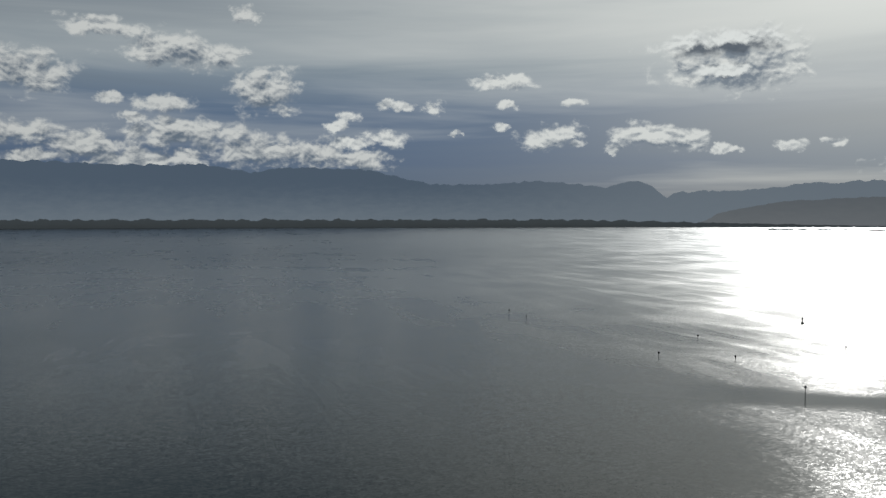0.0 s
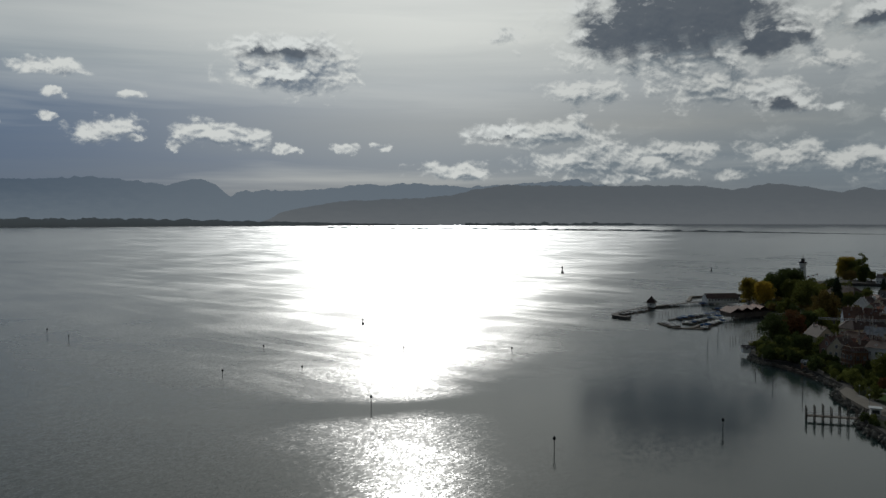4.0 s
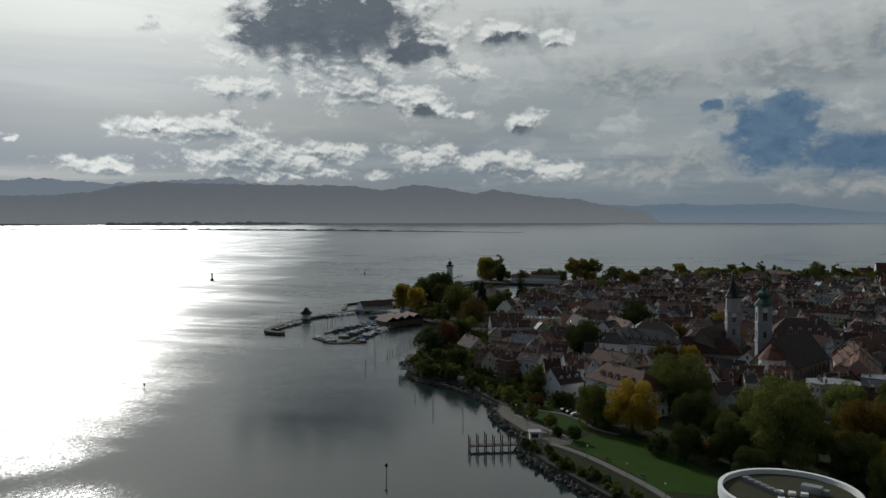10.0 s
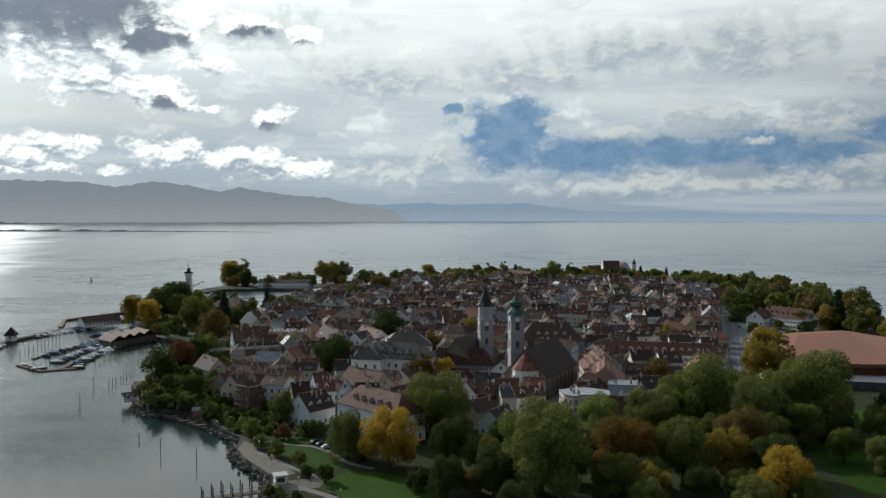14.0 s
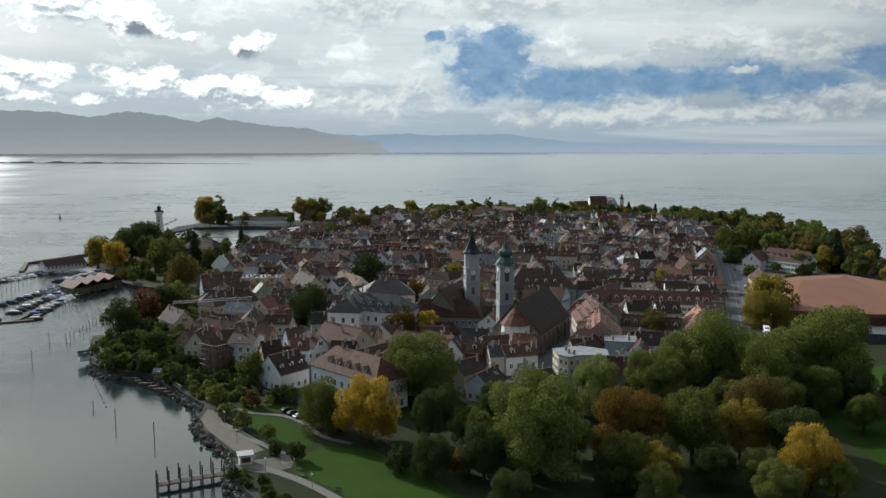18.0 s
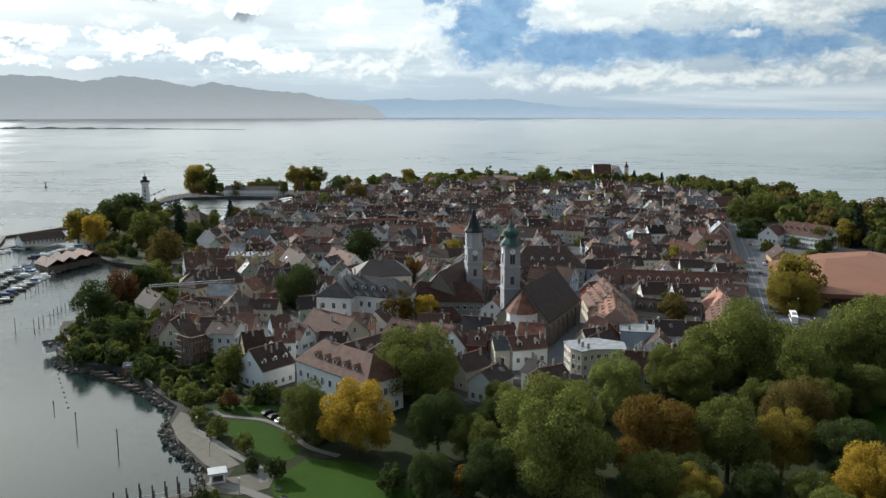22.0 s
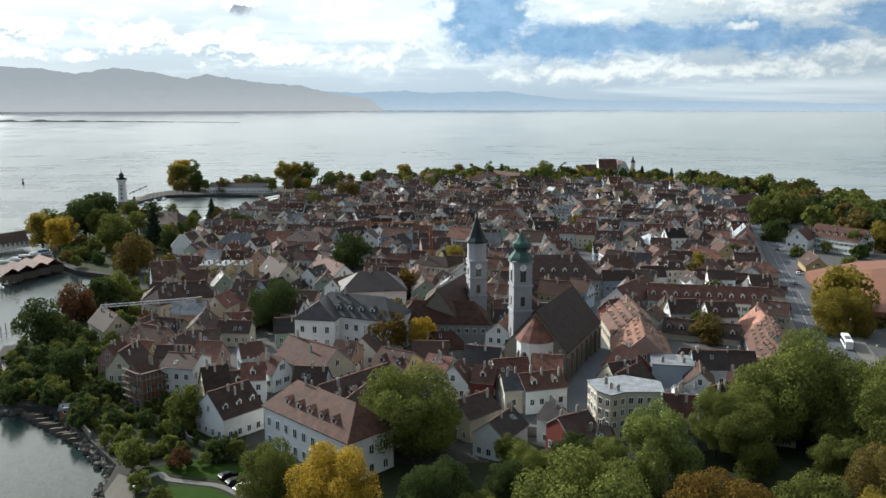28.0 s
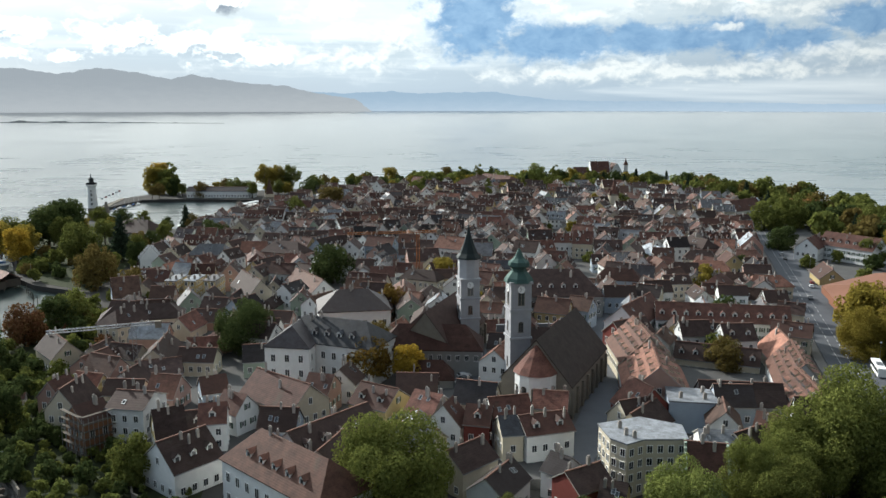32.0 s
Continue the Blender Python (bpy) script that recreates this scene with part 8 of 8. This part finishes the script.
for x, y in ((-104, 330.5), (-90, 320), (-76, 305), (-64, 290), (-117, 352), (-125, 368)):
    lamp_post(x, y, 4.0)
for x, y in ROAD_LINE[4::4]:
    lamp_post(x + 8.3, y - 2.4, 10.0)
for x, y, turn in ((-96, 327, 40), (-86, 318, 45), (-74, 304, 50), (-98, 331, 40)):
    ob = base("bench", x + 2.4, y + 1.6, 2.7, turn - 60, "pale park bench beside the path", "bench")
    for name, args in (("seat", (-0.9, 0.9, -0.22, 0.22, 0.42, 0.48)), ("backrest", (-0.9, 0.9, 0.2, 0.26, 0.5, 0.9)), ("leg", (-0.75, -0.65, -0.2, 0.2, 0, 0.42)), ("leg", (0.65, 0.75, -0.2, 0.2, 0, 0.42))):
        bm = bmesh.new()
        box(bm, *args)
        part(name, bm, M_PATH, ob)


# tower cranes over the roofs
def crane(x, y, h, arm, turn, mat, label):
    ob = base("tower_crane", x, y, GROUND_Z, turn, label, "crane")

    def lattice(bm, L, w, up):
        m = Matrix.Identity(4) if up else Matrix.Rotation(math.pi / 2, 4, "Y")
        n = int(L / (w * 1.3))
        for sx, sy_ in ((-1, -1), (1, -1), (1, 1), (-1, 1)):
            box(bm, sx * w / 2 - 0.08, sx * w / 2 + 0.08, sy_ * w / 2 - 0.08, sy_ * w / 2 + 0.08, 0, L)
        for i in range(n):
            z0, z1 = L * i / n, L * (i + 1) / n
            for k in range(4):
                (ax, ay), (bx, by) = ((-1, -1), (1, -1), (1, 1), (-1, 1))[k], ((1, -1), (1, 1), (-1, 1), (-1, -1))[k]
                p, q = Vector((ax * w / 2, ay * w / 2, z0)), Vector((bx * w / 2, by * w / 2, z1))
                o = Vector((0.05, 0.05, 0))
                bm.faces.new([bm.verts.new(v) for v in (p - o, p + o, q + o, q - o)])
        bmesh.ops.transform(bm, matrix=m, verts=bm.verts)
    bm = bmesh.new()
    lattice(bm, h, 1.3, True)
    part("mast", bm, mat, ob)
    bm = bmesh.new()
    lattice(bm, arm, 0.9, False)
    part("jib", bm, mat, ob).location = (-arm * 0.25, 0, h)
    bm = bmesh.new()
    box(bm, -arm * 0.25, -arm * 0.25 + 2.0, -0.7, 0.7, h - 1.6, h + 0.6)
    part("counterweight", bm, M_STONE, ob)
    return ob


crane(-64, 628, 25, 46, 190, M_YELLOW_CRANE, "orange tower crane above the old town roofs")
crane(-153, 487, 17, 34, 200, M_METAL, "grey-blue building crane beside the scaffold")
crane(212, 800, 20, 22, 150, M_YELLOW_CRANE, "yellow crane behind the trees")
# sheeted scaffold on the town hall
slab("scaffold_sheet", [(-34.5, 512), (-6, 514), (-6, 513), (-34.5, 511)], 2.6, 12.5, M_SCAFFOLD_NET, "grey net over a building scaffold", "scaffold", "")
